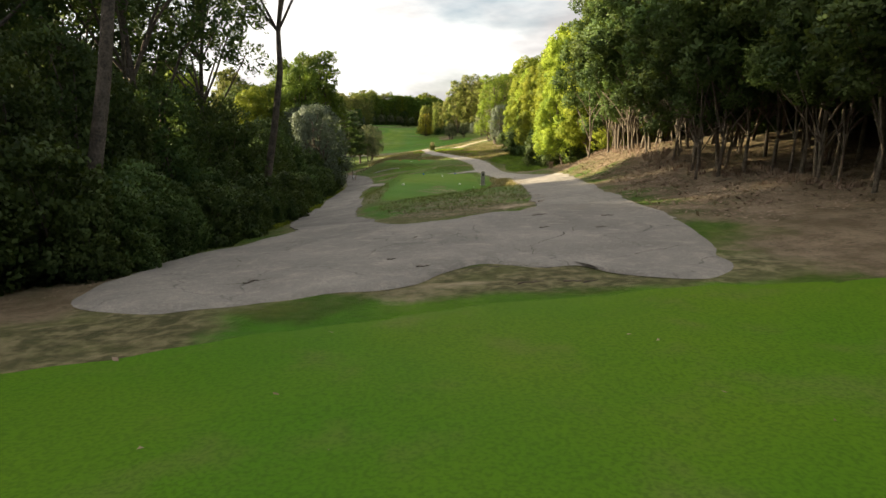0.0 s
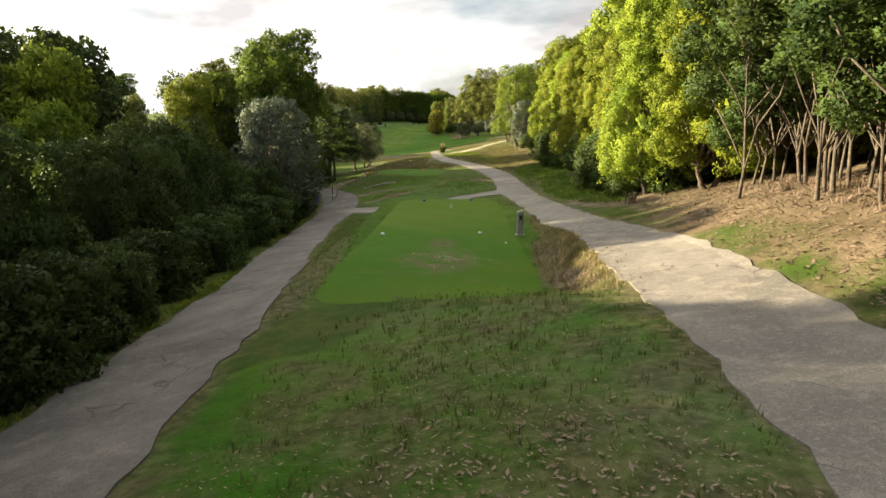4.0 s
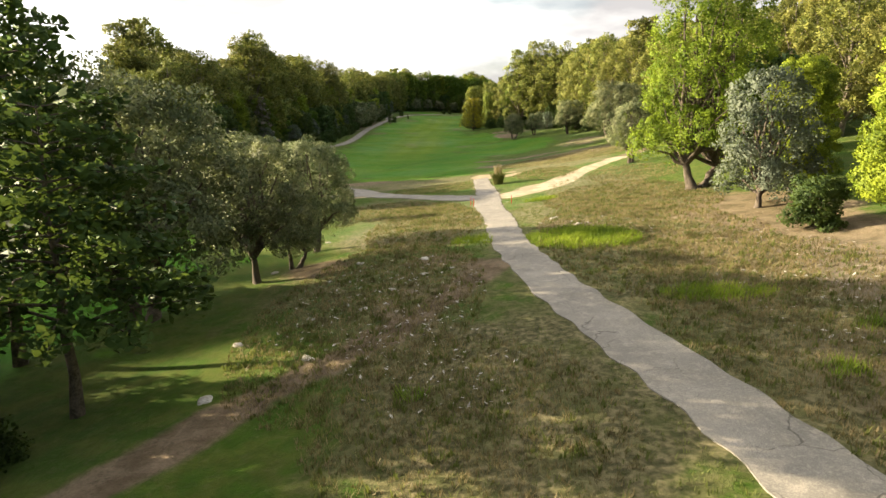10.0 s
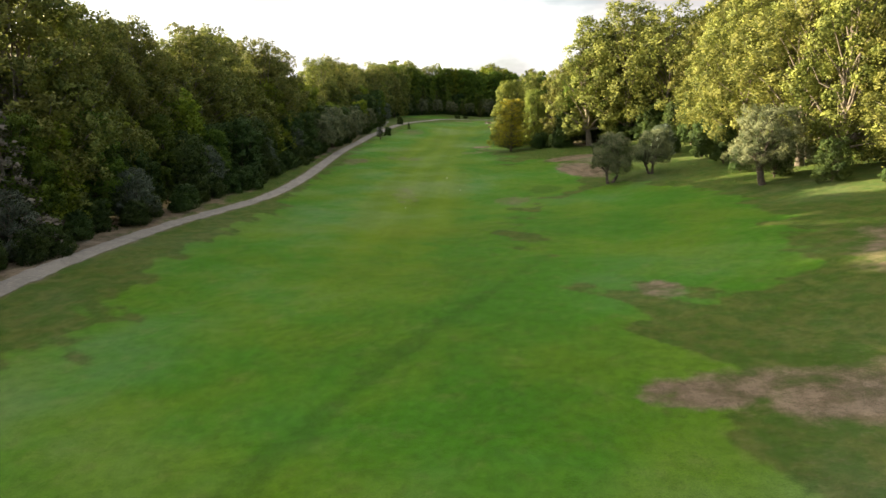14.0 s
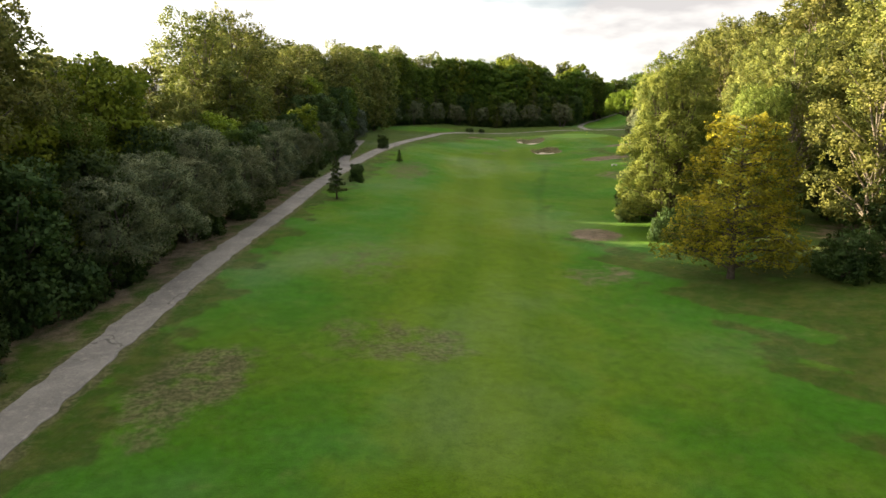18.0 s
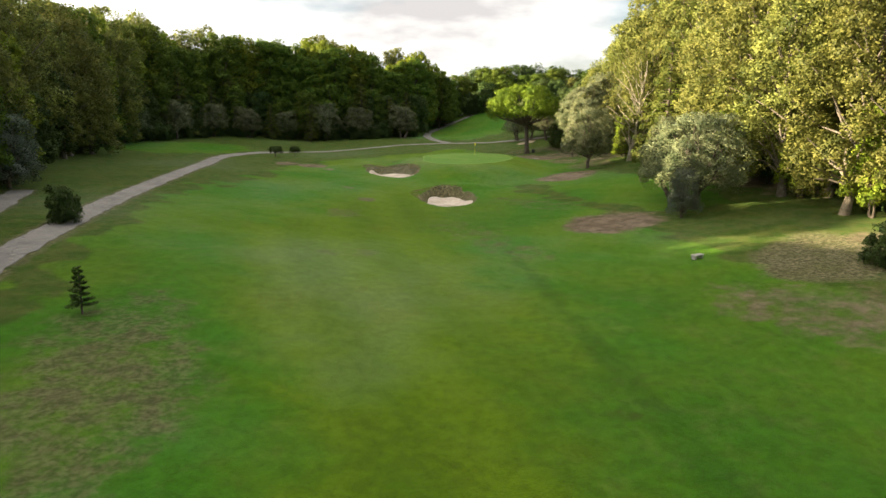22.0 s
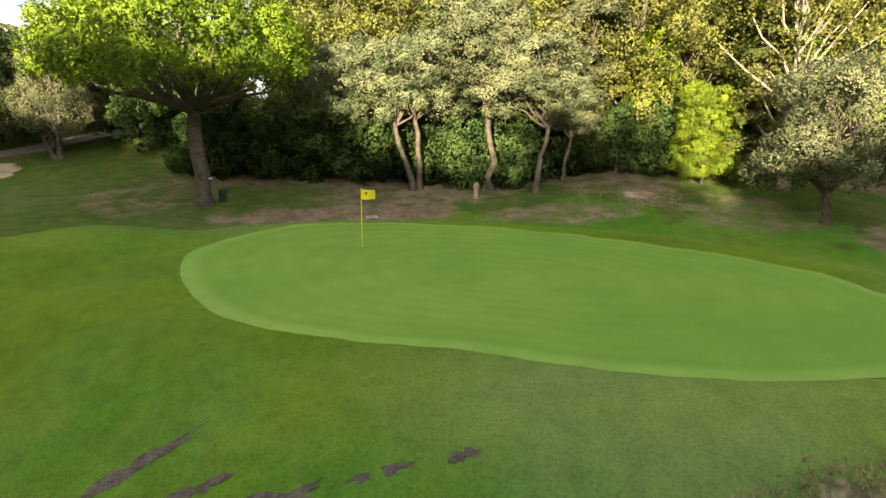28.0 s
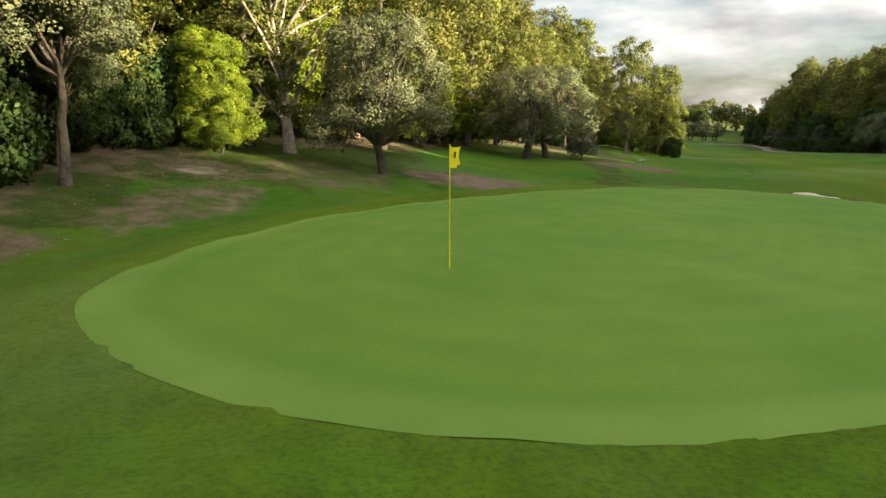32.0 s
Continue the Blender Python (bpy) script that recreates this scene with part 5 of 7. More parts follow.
for spot in ((8.8, 336.5, 27, 1.25), (16, 333, 29, 1.25), (22.5, 326, 26, 1.2), (13, 340, 25, 1.2), (3.5, 345, 18, 1.0), (11, 348, 21, 1.1), (19, 346, 22, 1.1), (27, 340, 22, 1.1), (3, 358, 17, 1.0), (14, 360, 19, 1.0)):
    plant("euc", spot[0], spot[1], spot[2], None, spot[3])
for x, y, t in ((12, 338.5, 17), (19, 335, 18), (5.5, 342, 15), (25, 330, 17), (17, 342, 19), (9, 345, 18), (27, 322, 16)):
    plant("broad", x, y, t, None, 0.9, None, "leafy olive-green tree among the tall eucalypts")
plant("bushpine", -8.3, 359.5, 17.5, 0.4, 1.05, 0, "large dense yellow-green tree at the edge of the fairway")
plant("bushpine", -2.5, 353.0, 14.0, 1.4, 0.9, 1)
plant("bushpine", -3.5, 366.0, 13.0, 2.4, 0.9, 1)
plant("shrub", -9.5, 353.5, 3.0)
plant("shrub", -7.5, 349.5, 3.4)
plant("shrub", -10.5, 364.0, 3.4)
plant("gold", -8.4, 341.6, 11.8, 0.2, 1.0)
plant("shrub", -2, 338.5, 3.4)
plant("shrub", 2.5, 336, 3.8)
plant("dark", 4, 341, 8.0)
plant("euc", -2.0, 378.0, 18.0, 0.2, 0.95)
row("euc", [(10, 370, 0.9), (13, 388, 0.9), (15, 402, 0.95), (16, 418, 1.1), (20, 434, 1.15), (25, 448, 1.1)], 3.8, 18, 1.0, 1.1)
row("dark", [(12, 380, 0.8), (15, 396, 0.8), (17, 414, 0.8), (20, 430, 0.8)], 4, 8, 0.8)
row("euc", [(20, 365, 1.05), (24, 400, 1.1), (28, 425, 1.1), (33, 450, 1.1), (38, 475, 1.1), (40, 483, 0.9)], 4.6, 20, 1.6, 1.15)
row("eucfar", [(32, 370, 1.05), (36, 420, 1.1), (42, 455, 1.1), (47, 480, 1.0)], 6, 21, 2.0, 1.15)
row("acaciafar", [(14, 410, 0.8), (17, 428, 0.9), (22, 444, 0.9), (27, 458, 0.8)], 7.0, 12, 1.0)
row("dark", [(25, 298, 0.8), (22, 318, 0.85), (17, 334, 0.9), (9, 345, 0.9), (6, 356, 0.8)], 2.8, 8.5, 0.8)
plant("dead", 6.6, 397.0, 9.8, 0.6, 1.0)
plant("shrub", 9, 394, 3.5)
plant("shrub", 4.6, 400.5, 2.4)
plant("olive", 6.6, 421.5, 8.6, 0.2, 1.25)
plant("olive", 8.4, 426.5, 8.0, 1.9, 1.0)
plant("grey", 3.4, 418.8, 4.4, 0.9, 0.9)
plant("cedar", 17, 441, 16.0)
plant("cedar", 21, 452.5, 15.0)
plant("olive", 12.6, 452.7, 8.3, 0.5, 1.0, 0, "leaning olive tree with a flared bell-shaped trunk foot")
# behind the green
plant("pine", 18.0, 486.2, 13.6, 2.2, 1.0, 0)
for x, y, t, k in ((20.1, 466.6, 8.6, 0), (21.2, 469.1, 10.5, 2), (21.9, 474.0, 8.8, 1), (24.0, 478.6, 8.4, 2), (22.6, 464.4, 6.0, 0), (26.5, 470.5, 11.5, 1), (27, 463, 11.0, 2)):
    plant("stemolive", x, y, t * 1.08, None, 1.2, k, "", "trees behind the green")
plant("acacia", 20.6, 456.0, 6.4, 0, 1.15, None, "bright green leafy bush behind the green")
plant("bareeuc", 18.8, 451.8, 15.0, 0.5, 1.0)
row("dark", [(29, 455, 0.7), (31, 468, 0.75), (32, 480, 0.75), (34, 492, 0.8)], 3.0, 9, 1.0)
row("shrub", [(23.5, 450, 1.0), (24.2, 464, 1.0), (25, 478, 1.1), (26.5, 490, 1.0)], 1.9, 4.2, 0.5, 1.0)
row("shrub", [(27.5, 452, 1), (29, 466, 1.1), (30, 478, 1.1), (32, 488, 1.1)], 2.6, 3.0, 0.7)
row("euc", [(25.5, 450, 1.0), (27.5, 462, 1.0), (28.5, 474, 1.0), (30, 484, 0.9)], 3.6, 15.5, 0.7, 1.0)
row("euc", [(34, 455, 1.0), (35, 468, 1.0), (36, 482, 0.9)], 3.6, 20, 1.0)
plant("olive", 27.5, 507.0, 9.0, 0.3, 0.8)
plant("olive", 29.0, 501.0, 8.0, 1.3, 0.8)
plant("dark", 33, 508, 8.5)
plant("topiary", -29.5, 493.0, 1.9, 0, 1.1)
plant("topiary", -25.8, 496.6, 1.8, 1, 0.9)
for x, y, t in ((31.5, 495.5, 7.0), (34.5, 498.5, 8.0), (37, 494, 9.0), (33.5, 492, 7.5), (39, 502, 9.0)):
    plant("dark", x, y, t)
plant("olive", 31.0, 502.0, 7.5, 0.6, 1.0)
plant("olive", 26.2, 510.5, 7.5, 1.6, 1.0)
# far end, beyond the path
row("dark", [(-62, 470, 1.2), (-62, 500, 0.95), (-56, 524, 0.9), (-40, 541, 0.9), (-22, 547, 0.9), (-4, 546, 0.9), (10, 548, 0.9)], 3.4, 11, 1.2, 1.1)
row("acaciafar", [(-66, 492, 0.9), (-58, 536, 0.95), (-38, 550, 1.0), (-16, 554, 1.0), (6, 556, 0.95), (18, 562, 0.82), (27, 574, 0.6)], 9.0, 23, 1.8, 0.9)
row("broad", [(-64, 500, 1.0), (-57, 532, 1.0), (-38, 547, 1.0), (-16, 550, 1.0), (6, 552, 0.9), (18, 558, 0.78), (28, 572, 0.6)], 4.2, 22, 1.5, 1.25)
row("thicket", [(-70, 505, 1.0), (-60, 540, 1.0), (-38, 555, 1.0), (-16, 558, 1.0), (6, 560, 0.85), (20, 568, 0.65)], 4.5, 19, 1.5, 1.1)
row("eucfar", [(-70, 515, 1.0), (-52, 556, 1.05), (-25, 564, 1.05), (5, 566, 0.9), (26, 584, 0.5)], 6.5, 24, 2.2, 1.1)
row("thicket", [(-70, 560, 1.0), (-30, 575, 1.0), (10, 580, 0.9), (24, 592, 0.8)], 8.0, 13, 1.5, 1.2)
row("shrub", [(-58, 514, 1.1), (-42, 535, 1.1), (-22, 541.5, 1.1), (-4, 541, 1.1), (9, 543, 1.1)], 2.4, 3.4, 0.8)
row("cedar", [(-60, 508, 0.85), (-46, 533, 0.9), (-24, 540, 0.85), (-6, 541, 0.9), (8, 545, 0.8)], 6.5, 15, 1.5)
row("cedar", [(27, 586, 1.0), (42, 584, 0.95), (54, 574, 0.85), (66, 568, 0.8), (84, 566, 0.9)], 8.0, 14.5, 1.6)
row("broad", [(27, 584, 1.0), (42, 582, 1.0), (54, 572, 1.0), (66, 566, 1.0), (84, 564, 1.1)], 4.0, 12.5, 1.2, 1.3)
row("dark", [(46, 512, 1.0), (52, 535, 1.0), (58, 560, 1.1), (62, 590, 1.2)], 4.5, 8.5, 1.5)
row("dark", [(25, 579, 1.0), (38, 579, 1.0), (50, 569, 1.0), (62, 562, 1.0), (80, 558, 1.1)], 3.0, 8.5, 1.0)
row("thicket", [(34, 594, 1.0), (50, 588, 1.0), (70, 580, 0.95), (92, 576, 1.0)], 5.0, 14, 2.0, 1.2)
row("eucfar", [(56, 505, 0.9), (64, 550, 1), (72, 600, 1)], 8, 12, 2)
plant("acacia", -15, 549, 26, 0, 0.7, None, "tall golden-green broadleaf tree above the far wood")
row("broad", [(-52, 526, 1.0), (-34, 541, 1.0), (-10, 542, 1.0), (8, 545, 0.9)], 7.5, 10.5, 1.5, 1.2)
row("olive", [(-56, 516, 1.0), (-40, 534, 1.0), (-20, 540, 1.1), (4, 540, 1.0)], 8, 7.5, 1.0, 1.1)
# left wood along the fairway
row("dark", [(-57, 206, 0.95), (-58, 240, 0.95), (-57, 275, 0.9), (-55, 300, 0.9), (-56, 325, 0.9), (-56, 350, 0.85), (-57, 378, 0.8), (-56, 405, 0.9), (-57, 430, 1.0), (-58, 455, 1.0)], 3.6, 10, 1.2)
row("euc", [(-63, 190, 0.66), (-62, 206, 0.74), (-62, 216, 0.95), (-62, 235, 1.05), (-62, 258, 1.18), (-62, 282, 1.1), (-61, 300, 1.08), (-61, 320, 1.06), (-61, 336, 1.0), (-61, 348, 0.66), (-61, 366, 0.60), (-62, 374, 0.86), (-62, 390, 1.02), (-61, 405, 0.92), (-61, 411, 0.70), (-61, 420, 0.68), (-62, 430, 0.92), (-62, 445, 1.0), (-63, 458, 0.98), (-64, 470, 1.0), (-66, 488, 1.05)], 5.0, 20, 1.6, 1.1, "", 0.10)
row("eucfar", [(-70, 180, 0.6), (-70, 208, 0.72), (-70, 220, 1.0), (-70, 250, 1.04), (-70, 300, 1.0), (-69, 340, 1.0), (-69, 356, 0.8), (-70, 364, 0.55), (-70, 384, 0.52), (-70, 394, 0.9), (-70, 412, 0.78), (-70, 424, 0.76), (-71, 434, 0.9), (-72, 458, 0.92), (-74, 490, 1.0)], 5.5, 22, 1.8, 1.1)
row("euc", [(-60, 474, 0.95), (-61, 495, 1.05), (-60, 516, 1.1)], 4.0, 20, 1.2, 1.1)
# dense rank added to keep low sun off the green and the ground behind
row("dark", [(-64, 466, 1.0), (-66, 495, 1.0), (-62, 524, 1.0)], 3.4, 14.5, 0.8, 1.25)
row("eucfar", [(-79, 170, 0.5), (-79, 212, 0.6), (-79, 224, 1.0), (-79, 255, 1.05), (-79, 300, 1.0), (-79, 340, 1.0), (-79, 374, 0.75), (-79, 382, 0.50), (-79, 404, 0.50), (-80, 414, 0.70), (-80, 426, 0.62), (-80, 438, 0.9), (-81, 462, 0.92), (-82, 495, 1.0)], 11.0, 23, 2.0, 1.15)
row("olive", [(-52.6, 336, 0.9), (-52.6, 352, 1.0), (-53, 366, 1.1), (-54, 382, 0.9), (-53.5, 402, 0.8)], 5.5, 8.0, 0.6, 1.0)
row("shrub", [(-53, 214, 1), (-53.5, 240, 1), (-52, 270, 1), (-51.4, 300, 1.1), (-52.5, 325, 1.1), (-53.2, 350, 1.0), (-53.6, 385, 1.0), (-52.6, 415, 1.2)], 4.0, 2.8, 0.7)
plant("dead", -55.0, 245.0, 13.0, 0, 1.0)
plant("sapling", -40.6, 404.3, 2.4, 0.7, 1.1, None, "thin young sapling on the edge of the fairway")
for x, y, t in ((-44.3, 371, 5.4), (-44.3, 384.3, 2.4), (-46.4, 424.5, 2.6)):
    plant("sapling" if t > 5 else "shrub", x, y, t, None, 1.0 if t > 5 else 0.8, None, "" if t > 5 else "small dark bushy tree on the edge of the fairway", "saplings beside the path")
# mixed kinds along the edge of the left wood
row("broad", [(-56, 210, 1.0), (-56, 250, 1.1), (-55, 300, 1.0), (-55.5, 345, 1.0), (-56, 395, 0.9), (-57, 440, 1.0)], 12, 10, 1.2, 1.1)
row("grey", [(-54.6, 222, 0.9), (-54.6, 280, 1.0), (-54, 330, 1.0), (-54.6, 390, 0.9), (-55, 440, 1.0)], 17, 6.5, 0.8, 1.0)
row("acaciafar", [(-58, 218, 1.0), (-58.5, 262, 1.0), (-58, 305, 1.1), (-58, 350, 1.1), (-58.5, 400, 0.9), (-59, 450, 1.0)], 15, 13, 1.2, 1.0)
row("cedar", [(-59, 340, 0.85), (-60, 362, 0.7), (-60, 380, 1.0), (-60, 430, 1.05), (-60, 455, 1.0)], 14, 15, 1.0)
# left wood below the tees
row("thicket", [(-11.6, 8, 0.85), (-11.6, 18, 0.85), (-12.3, 30, 0.78), (-13.9, 42, 0.78), (-15.2, 54, 0.85), (-16.6, 66, 0.95)], 2.7, 8.0, 0.5, 0.85)
row("thicket", [(-17, 4, 1.1), (-18, 26, 1.0), (-19, 48, 0.95), (-20.5, 70, 1.1)], 2.7, 8, 1.0, 1.0, "", 0.15)
row("acaciafar", [(-25, 24, 0.75), (-26, 45, 0.85), (-25, 68, 0.95)], 5.0, 13, 1.5, 0.9)
row("thicket", [(-15.7, 58, 0.6), (-16.3, 70, 0.65), (-16.3, 85, 0.6)], 2.0, 8.0, 0.4, 0.85)
row("shrub", [(-14.2, 66, 0.9), (-14.5, 76, 0.9), (-14.6, 86, 0.9)], 1.5, 2.4, 0.3)
row("shrub", [(-7.7, 13, 1.0), (-7.5, 22, 1.0), (-8.8, 31, 1.0), (-10.2, 42, 1.0)], 1.7, 1.7, 0.25, 0.85)
row("shrub", [(-9.2, 11, 0.9), (-9.2, 22, 0.9), (-9.9, 32, 0.9), (-11.2, 44, 1.0), (-12.7, 57, 1.0), (-14.1, 74, 1.0)], 2.4, 2.8, 0.5)
plant("grey", -15.6, 79.6, 10.6, 0.4, 0.9)
plant("grey", -18.2, 86.6, 10.8, 1.4, 0.9)
plant("broad", -19.6, 100.5, 19.5, 0.9, 1.0, 2)
plant("broad", -20.6, 93.5, 17.0, 1.9, 0.95, 0)
plant("broad", -23.6, 88.0, 14.0, 2.9, 0.9, 1)
row("dark", [(-27, 84, 0.8), (-29, 97, 0.85), (-31, 110, 0.85)], 4, 11, 1.0)
plant("thicket", -19.5, 92.0, 12.0, 0.5, 0.85)
plant("broad", -24.0, 100.0, 16.0, 1.5, 0.85)
plant("broad", -22.5, 104.5, 17.0, 0.3, 0.85, 1)
plant("broad", -27.5, 112.0, 20.0, 2.3, 0.75, 0)
plant("thicket", -20.5, 97.0, 8.0, 2.5, 0.8)
plant("acacia", -25.0, 84.0, 14.0, 0.2, 0.75)
plant("thicket", -27, 91, 14.5, 0.4, 0.9)
plant("thicket", -24.5, 107.5, 12.5, 1.5, 0.8)
plant("thicket", -26.5, 110, 9.0, 0.4, 1.0)
plant("thicket", -29.5, 116, 10.0, 1.4, 1.0)
plant("thicket", -25.8, 119.8, 7.0, 0.7, 1.0)
plant("thicket", -29.0, 123.0, 8.5, 2.7, 1.0)
plant("thicket", -24.6, 106.2, 7.5, 1.7, 0.9)
plant("thicket", -19.8, 113.5, 3.8, 1.4, 1.1)
plant("shrub", -21.6, 103, 2.6)
plant("shrub", -19.6, 99, 2.2)
for x, y, t, k in ((-9.8, 35.8, 21, 0), (-9.4, 17.0, 20, 0), (-14.0, 37.2, 18, 2), (-12.8, 27, 18, 1), (-16, 22, 18, 2), (-20, 33, 18, 1), (-17.5, 29, 19, 1), (-22, 22, 19, 2)):
    plant("tallpine", x, y, t, None, 1.0, k, "", "tall pines over the tee")
plant("smallpine", -18.3, 121.0, 11.0, 0.4, 1.0)
plant("smallpine", -24.2, 126.0, 16.0, 1.4, 0.8)
plant("olive", -21.0, 130.7, 12.0, 1.4, 0.95, 3)
plant("olive", -17.4, 136.6, 8.0, 2.4, 0.9, 0)
plant("broad", -27.0, 136.0, 9.0, 2.0, 0.9)
plant("shrub", -19.5, 117, 3.0)
plant("olive", -15.9, 139.0, 5.6, 0.4, 0.75, 1)
plant("olive", -15.7, 143.5, 7.4, 1.2, 0.85, 2)
plant("olive", -16.4, 155.7, 3.1, 0.4, 0.8)
for x, y, t, w in ((-24.6, 174.5, 6.6, 1.15), (-30, 172, 7.8, 1.15), (-36, 170, 8.2, 1.1), (-42, 172, 9.0, 1.1), (-23.2, 165.6, 3.9, 1.0), (-30, 180.5, 6.5, 1.1), (-48, 165, 8, 1.1)):
    plant("olive", x, y, t, None, w, None, "", "olive grove below the path")
row("eucfar", [(-88, 60, 0.6), (-88, 110, 0.55), (-84, 150, 0.55), (-78, 180, 0.8)], 7.0, 19, 2.0)
row("broad", [(-150, 110, 0.9), (-146, 150, 1.0), (-141, 185, 0.85), (-138, 203, 0.68), (-134, 222, 0.68), (-124, 262, 1.0)], 5.0, 19, 3.0, 1.3)
row("thicket", [(-140, 120, 1.0), (-134, 170, 1.1), (-128, 200, 0.8), (-126, 215, 0.8), (-116, 250, 1.0)], 5.5, 15, 3.0, 1.3)
row("broad", [(-168, 130, 1.1), (-160, 190, 0.9), (-156, 218, 0.8), (-150, 240, 1.1)], 7.5, 19, 3.0, 1.4)
row("dark", [(-78, 80, 0.7), (-76, 130, 0.6), (-70, 170, 0.7), (-62, 196, 0.9)], 5.0, 11, 1.5)
row("dark", [(-50, 30, 1.2), (-52, 70, 1.2), (-50, 92, 1.0)], 6.0, 13.5, 2.0)
row("eucfar", [(-36, -20, 0.85), (-34, 10, 0.9), (-34, 40, 0.85), (-36, 66, 0.75)], 5.0, 19, 1.5, 1.1, "", 0.12)
row("dark", [(-28, -14, 1.3), (-27, 8, 1.2), (-30, 32, 1.0), (-34, 58, 0.95), (-33, 76, 1.1)], 4.2, 13, 1.5)
# behind the tee
row("eucfar", [(-46, 34, 0.9), (-62, 28, 1.0), (-84, 32, 1.0), (-108, 48, 1.0), (-128, 78, 1.0)], 4.5, 18, 1.8, 1.2)
row("dark", [(-30, -16, 1.2), (-10, -24, 1.2), (14, -24, 1.2), (30, -8, 1.2)], 5.5, 11, 1.5)


# ---- things ----
def box_bm(sx, sy, sz, bevel=0.01, taper=1.0):
    bm = bmesh.new()
    bmesh.ops.create_cube(bm, size=1)
    for v in bm.verts:
        k = taper if v.co.z > 0 else 1.0
        v.co = Vector((v.co.x * sx * k, v.co.y * sy * k, (v.co.z + 0.5) * sz))
    if bevel:
        bmesh.ops.bevel(bm, geom=bm.edges[:], offset=bevel, segments=2, affect="EDGES", profile=0.6)
    return bm


def rod_bm(r0, r1, length, sides=10):
    bm = bmesh.new()
    bmesh.ops.create_cone(bm, cap_ends=True, segments=sides, radius1=r0, radius2=r1, depth=length)
    bmesh.ops.translate(bm, verts=bm.verts, vec=(0, 0, length / 2))
    return bm


def lump_bm(sx, sy, sz, seed, detail=2):
    """A rough stone: a ball pushed about and flattened beneath."""
    bm = bmesh.new()
    bmesh.ops.create_icosphere(bm, subdivisions=detail, radius=1)
    for v in bm.verts:
        n = noise.noise(v.co * 1.3 + Vector((seed * 3.1, seed, 0))) * 0.45 + noise.noise(v.co * 3.1 + Vector((seed, 0, 7))) * 0.18
        v.co *= 1 + n
        v.co = Vector((v.co.x * sx, v.co.y * sy, max(v.co.z, -0.35) * sz))
    return bm


def spot(x, y, turn=0.0, lift=0.0):
    return pose(x, y, float(draped(x, y, 0.0)) + lift, 0, 0, turn)


# flag
flag = tagged(new("golf_flag"), "yellow golf flag on a thin yellow flagstick in the hole", "flag")
flag.matrix_basis = spot(3.38, 475.18, -100, 0.035)
part("pole", from_bm("pole", rod_bm(0.011, 0.009, 2.12), YELLOW), flag)
fu, fv = np.meshgrid(np.linspace(0, 1, 15), np.linspace(0, 1, 9), indexing="ij")
front = np.stack([fu * 0.50, 0.045 * np.sin(fu * 7 + fv * 2) * fu, 2.10 - fv * (0.36 - 0.05 * fu) - 0.06 * fu - 0.02 * np.sin(fu * 5)], -1).reshape(-1, 3)
rear = front + (0, 0.006, 0)
cloth = grid_faces(15, 9)
part("flag_cloth", mesh_of("flag_cloth", np.r_[front, rear], np.r_[cloth, cloth[:, ::-1] + len(front)], YELLOW, True), flag, "waving yellow cloth with a small mark")
part("mark", mesh_of("mark", np.r_[front, rear][:4] * 0 + np.array([(0.16, -0.014, 1.99), (0.26, -0.012, 1.98), (0.26, -0.012, 1.87), (0.16, -0.014, 1.88)]), [[0, 1, 2, 3]], DARK), flag)
rim = bmesh.new()
bmesh.ops.create_cone(rim, cap_ends=False, segments=24, radius1=0.055, radius2=0.062, depth=0.02)
part("cup_rim", from_bm("cup_rim", rim, WHITE), flag, "white rim of the hole")

# granite post beside the second tee
post = tagged(new("granite_post"), "square grey granite tee post with a slanted pale top", "post")
post.matrix_basis = spot(3.62, 54.88, 12)
part("shaft", from_bm("shaft", box_bm(0.30, 0.22, 1.16, 0.02, 0.96), GRANITE), post)
cap = box_bm(0.30, 0.23, 0.10, 0.012, 0.97)
for v in cap.verts:
    v.co.z += 1.15 + v.co.x * 0.28
part("top", from_bm("top", cap, STONE), post, "pale slanted cut top")
part("plaque", from_bm("plaque", box_bm(0.16, 0.02, 0.22, 0.004), DARK), post, "small dark plaque", pose(0.0, -0.115, 0.80))
part("footing", from_bm("footing", box_bm(0.46, 0.38, 0.06, 0.02), STONE), post)

# slatted wooden board at the foot of the bank
board = tagged(new("slatted_bin"), "small slatted wooden litter box beside the path", "litter bin")
board.matrix_basis = spot(10.0, 58.0, 20)
for k in range(4):
    part("slat", from_bm("slat", box_bm(0.46, 0.03, 0.12, 0.01), WOOD), board, "", pose(0, -0.19, 0.06 + k * 0.15))
    part("slat", from_bm("slat", box_bm(0.03, 0.36, 0.12, 0.01), WOOD), board, "", pose(0.22, 0, 0.06 + k * 0.15))
for sx in (-0.21, 0.21):
    for sy in (-0.16, 0.16):
        part("leg", from_bm("leg", box_bm(0.05, 0.05, 0.66, 0.006), BARK), board, "", pose(sx, sy, 0))


# tee markers
def tee_marker(x, y, mat, label):
    ob = tagged(new("tee_marker"), label, "tee marker", "tee markers")
    ob.matrix_basis = spot(x, y, 25, 0.02)
    bm = lump_bm(0.11, 0.09, 0.10, x, 2)
    bmesh.ops.translate(bm, verts=bm.verts, vec=(0, 0, 0.06))
    part("block", from_bm("block", bm, mat, True), ob)
    part("spike", from_bm("spike", rod_bm(0.008, 0.012, 0.08, 6), DARK), ob, "", pose(0, 0, -0.05))


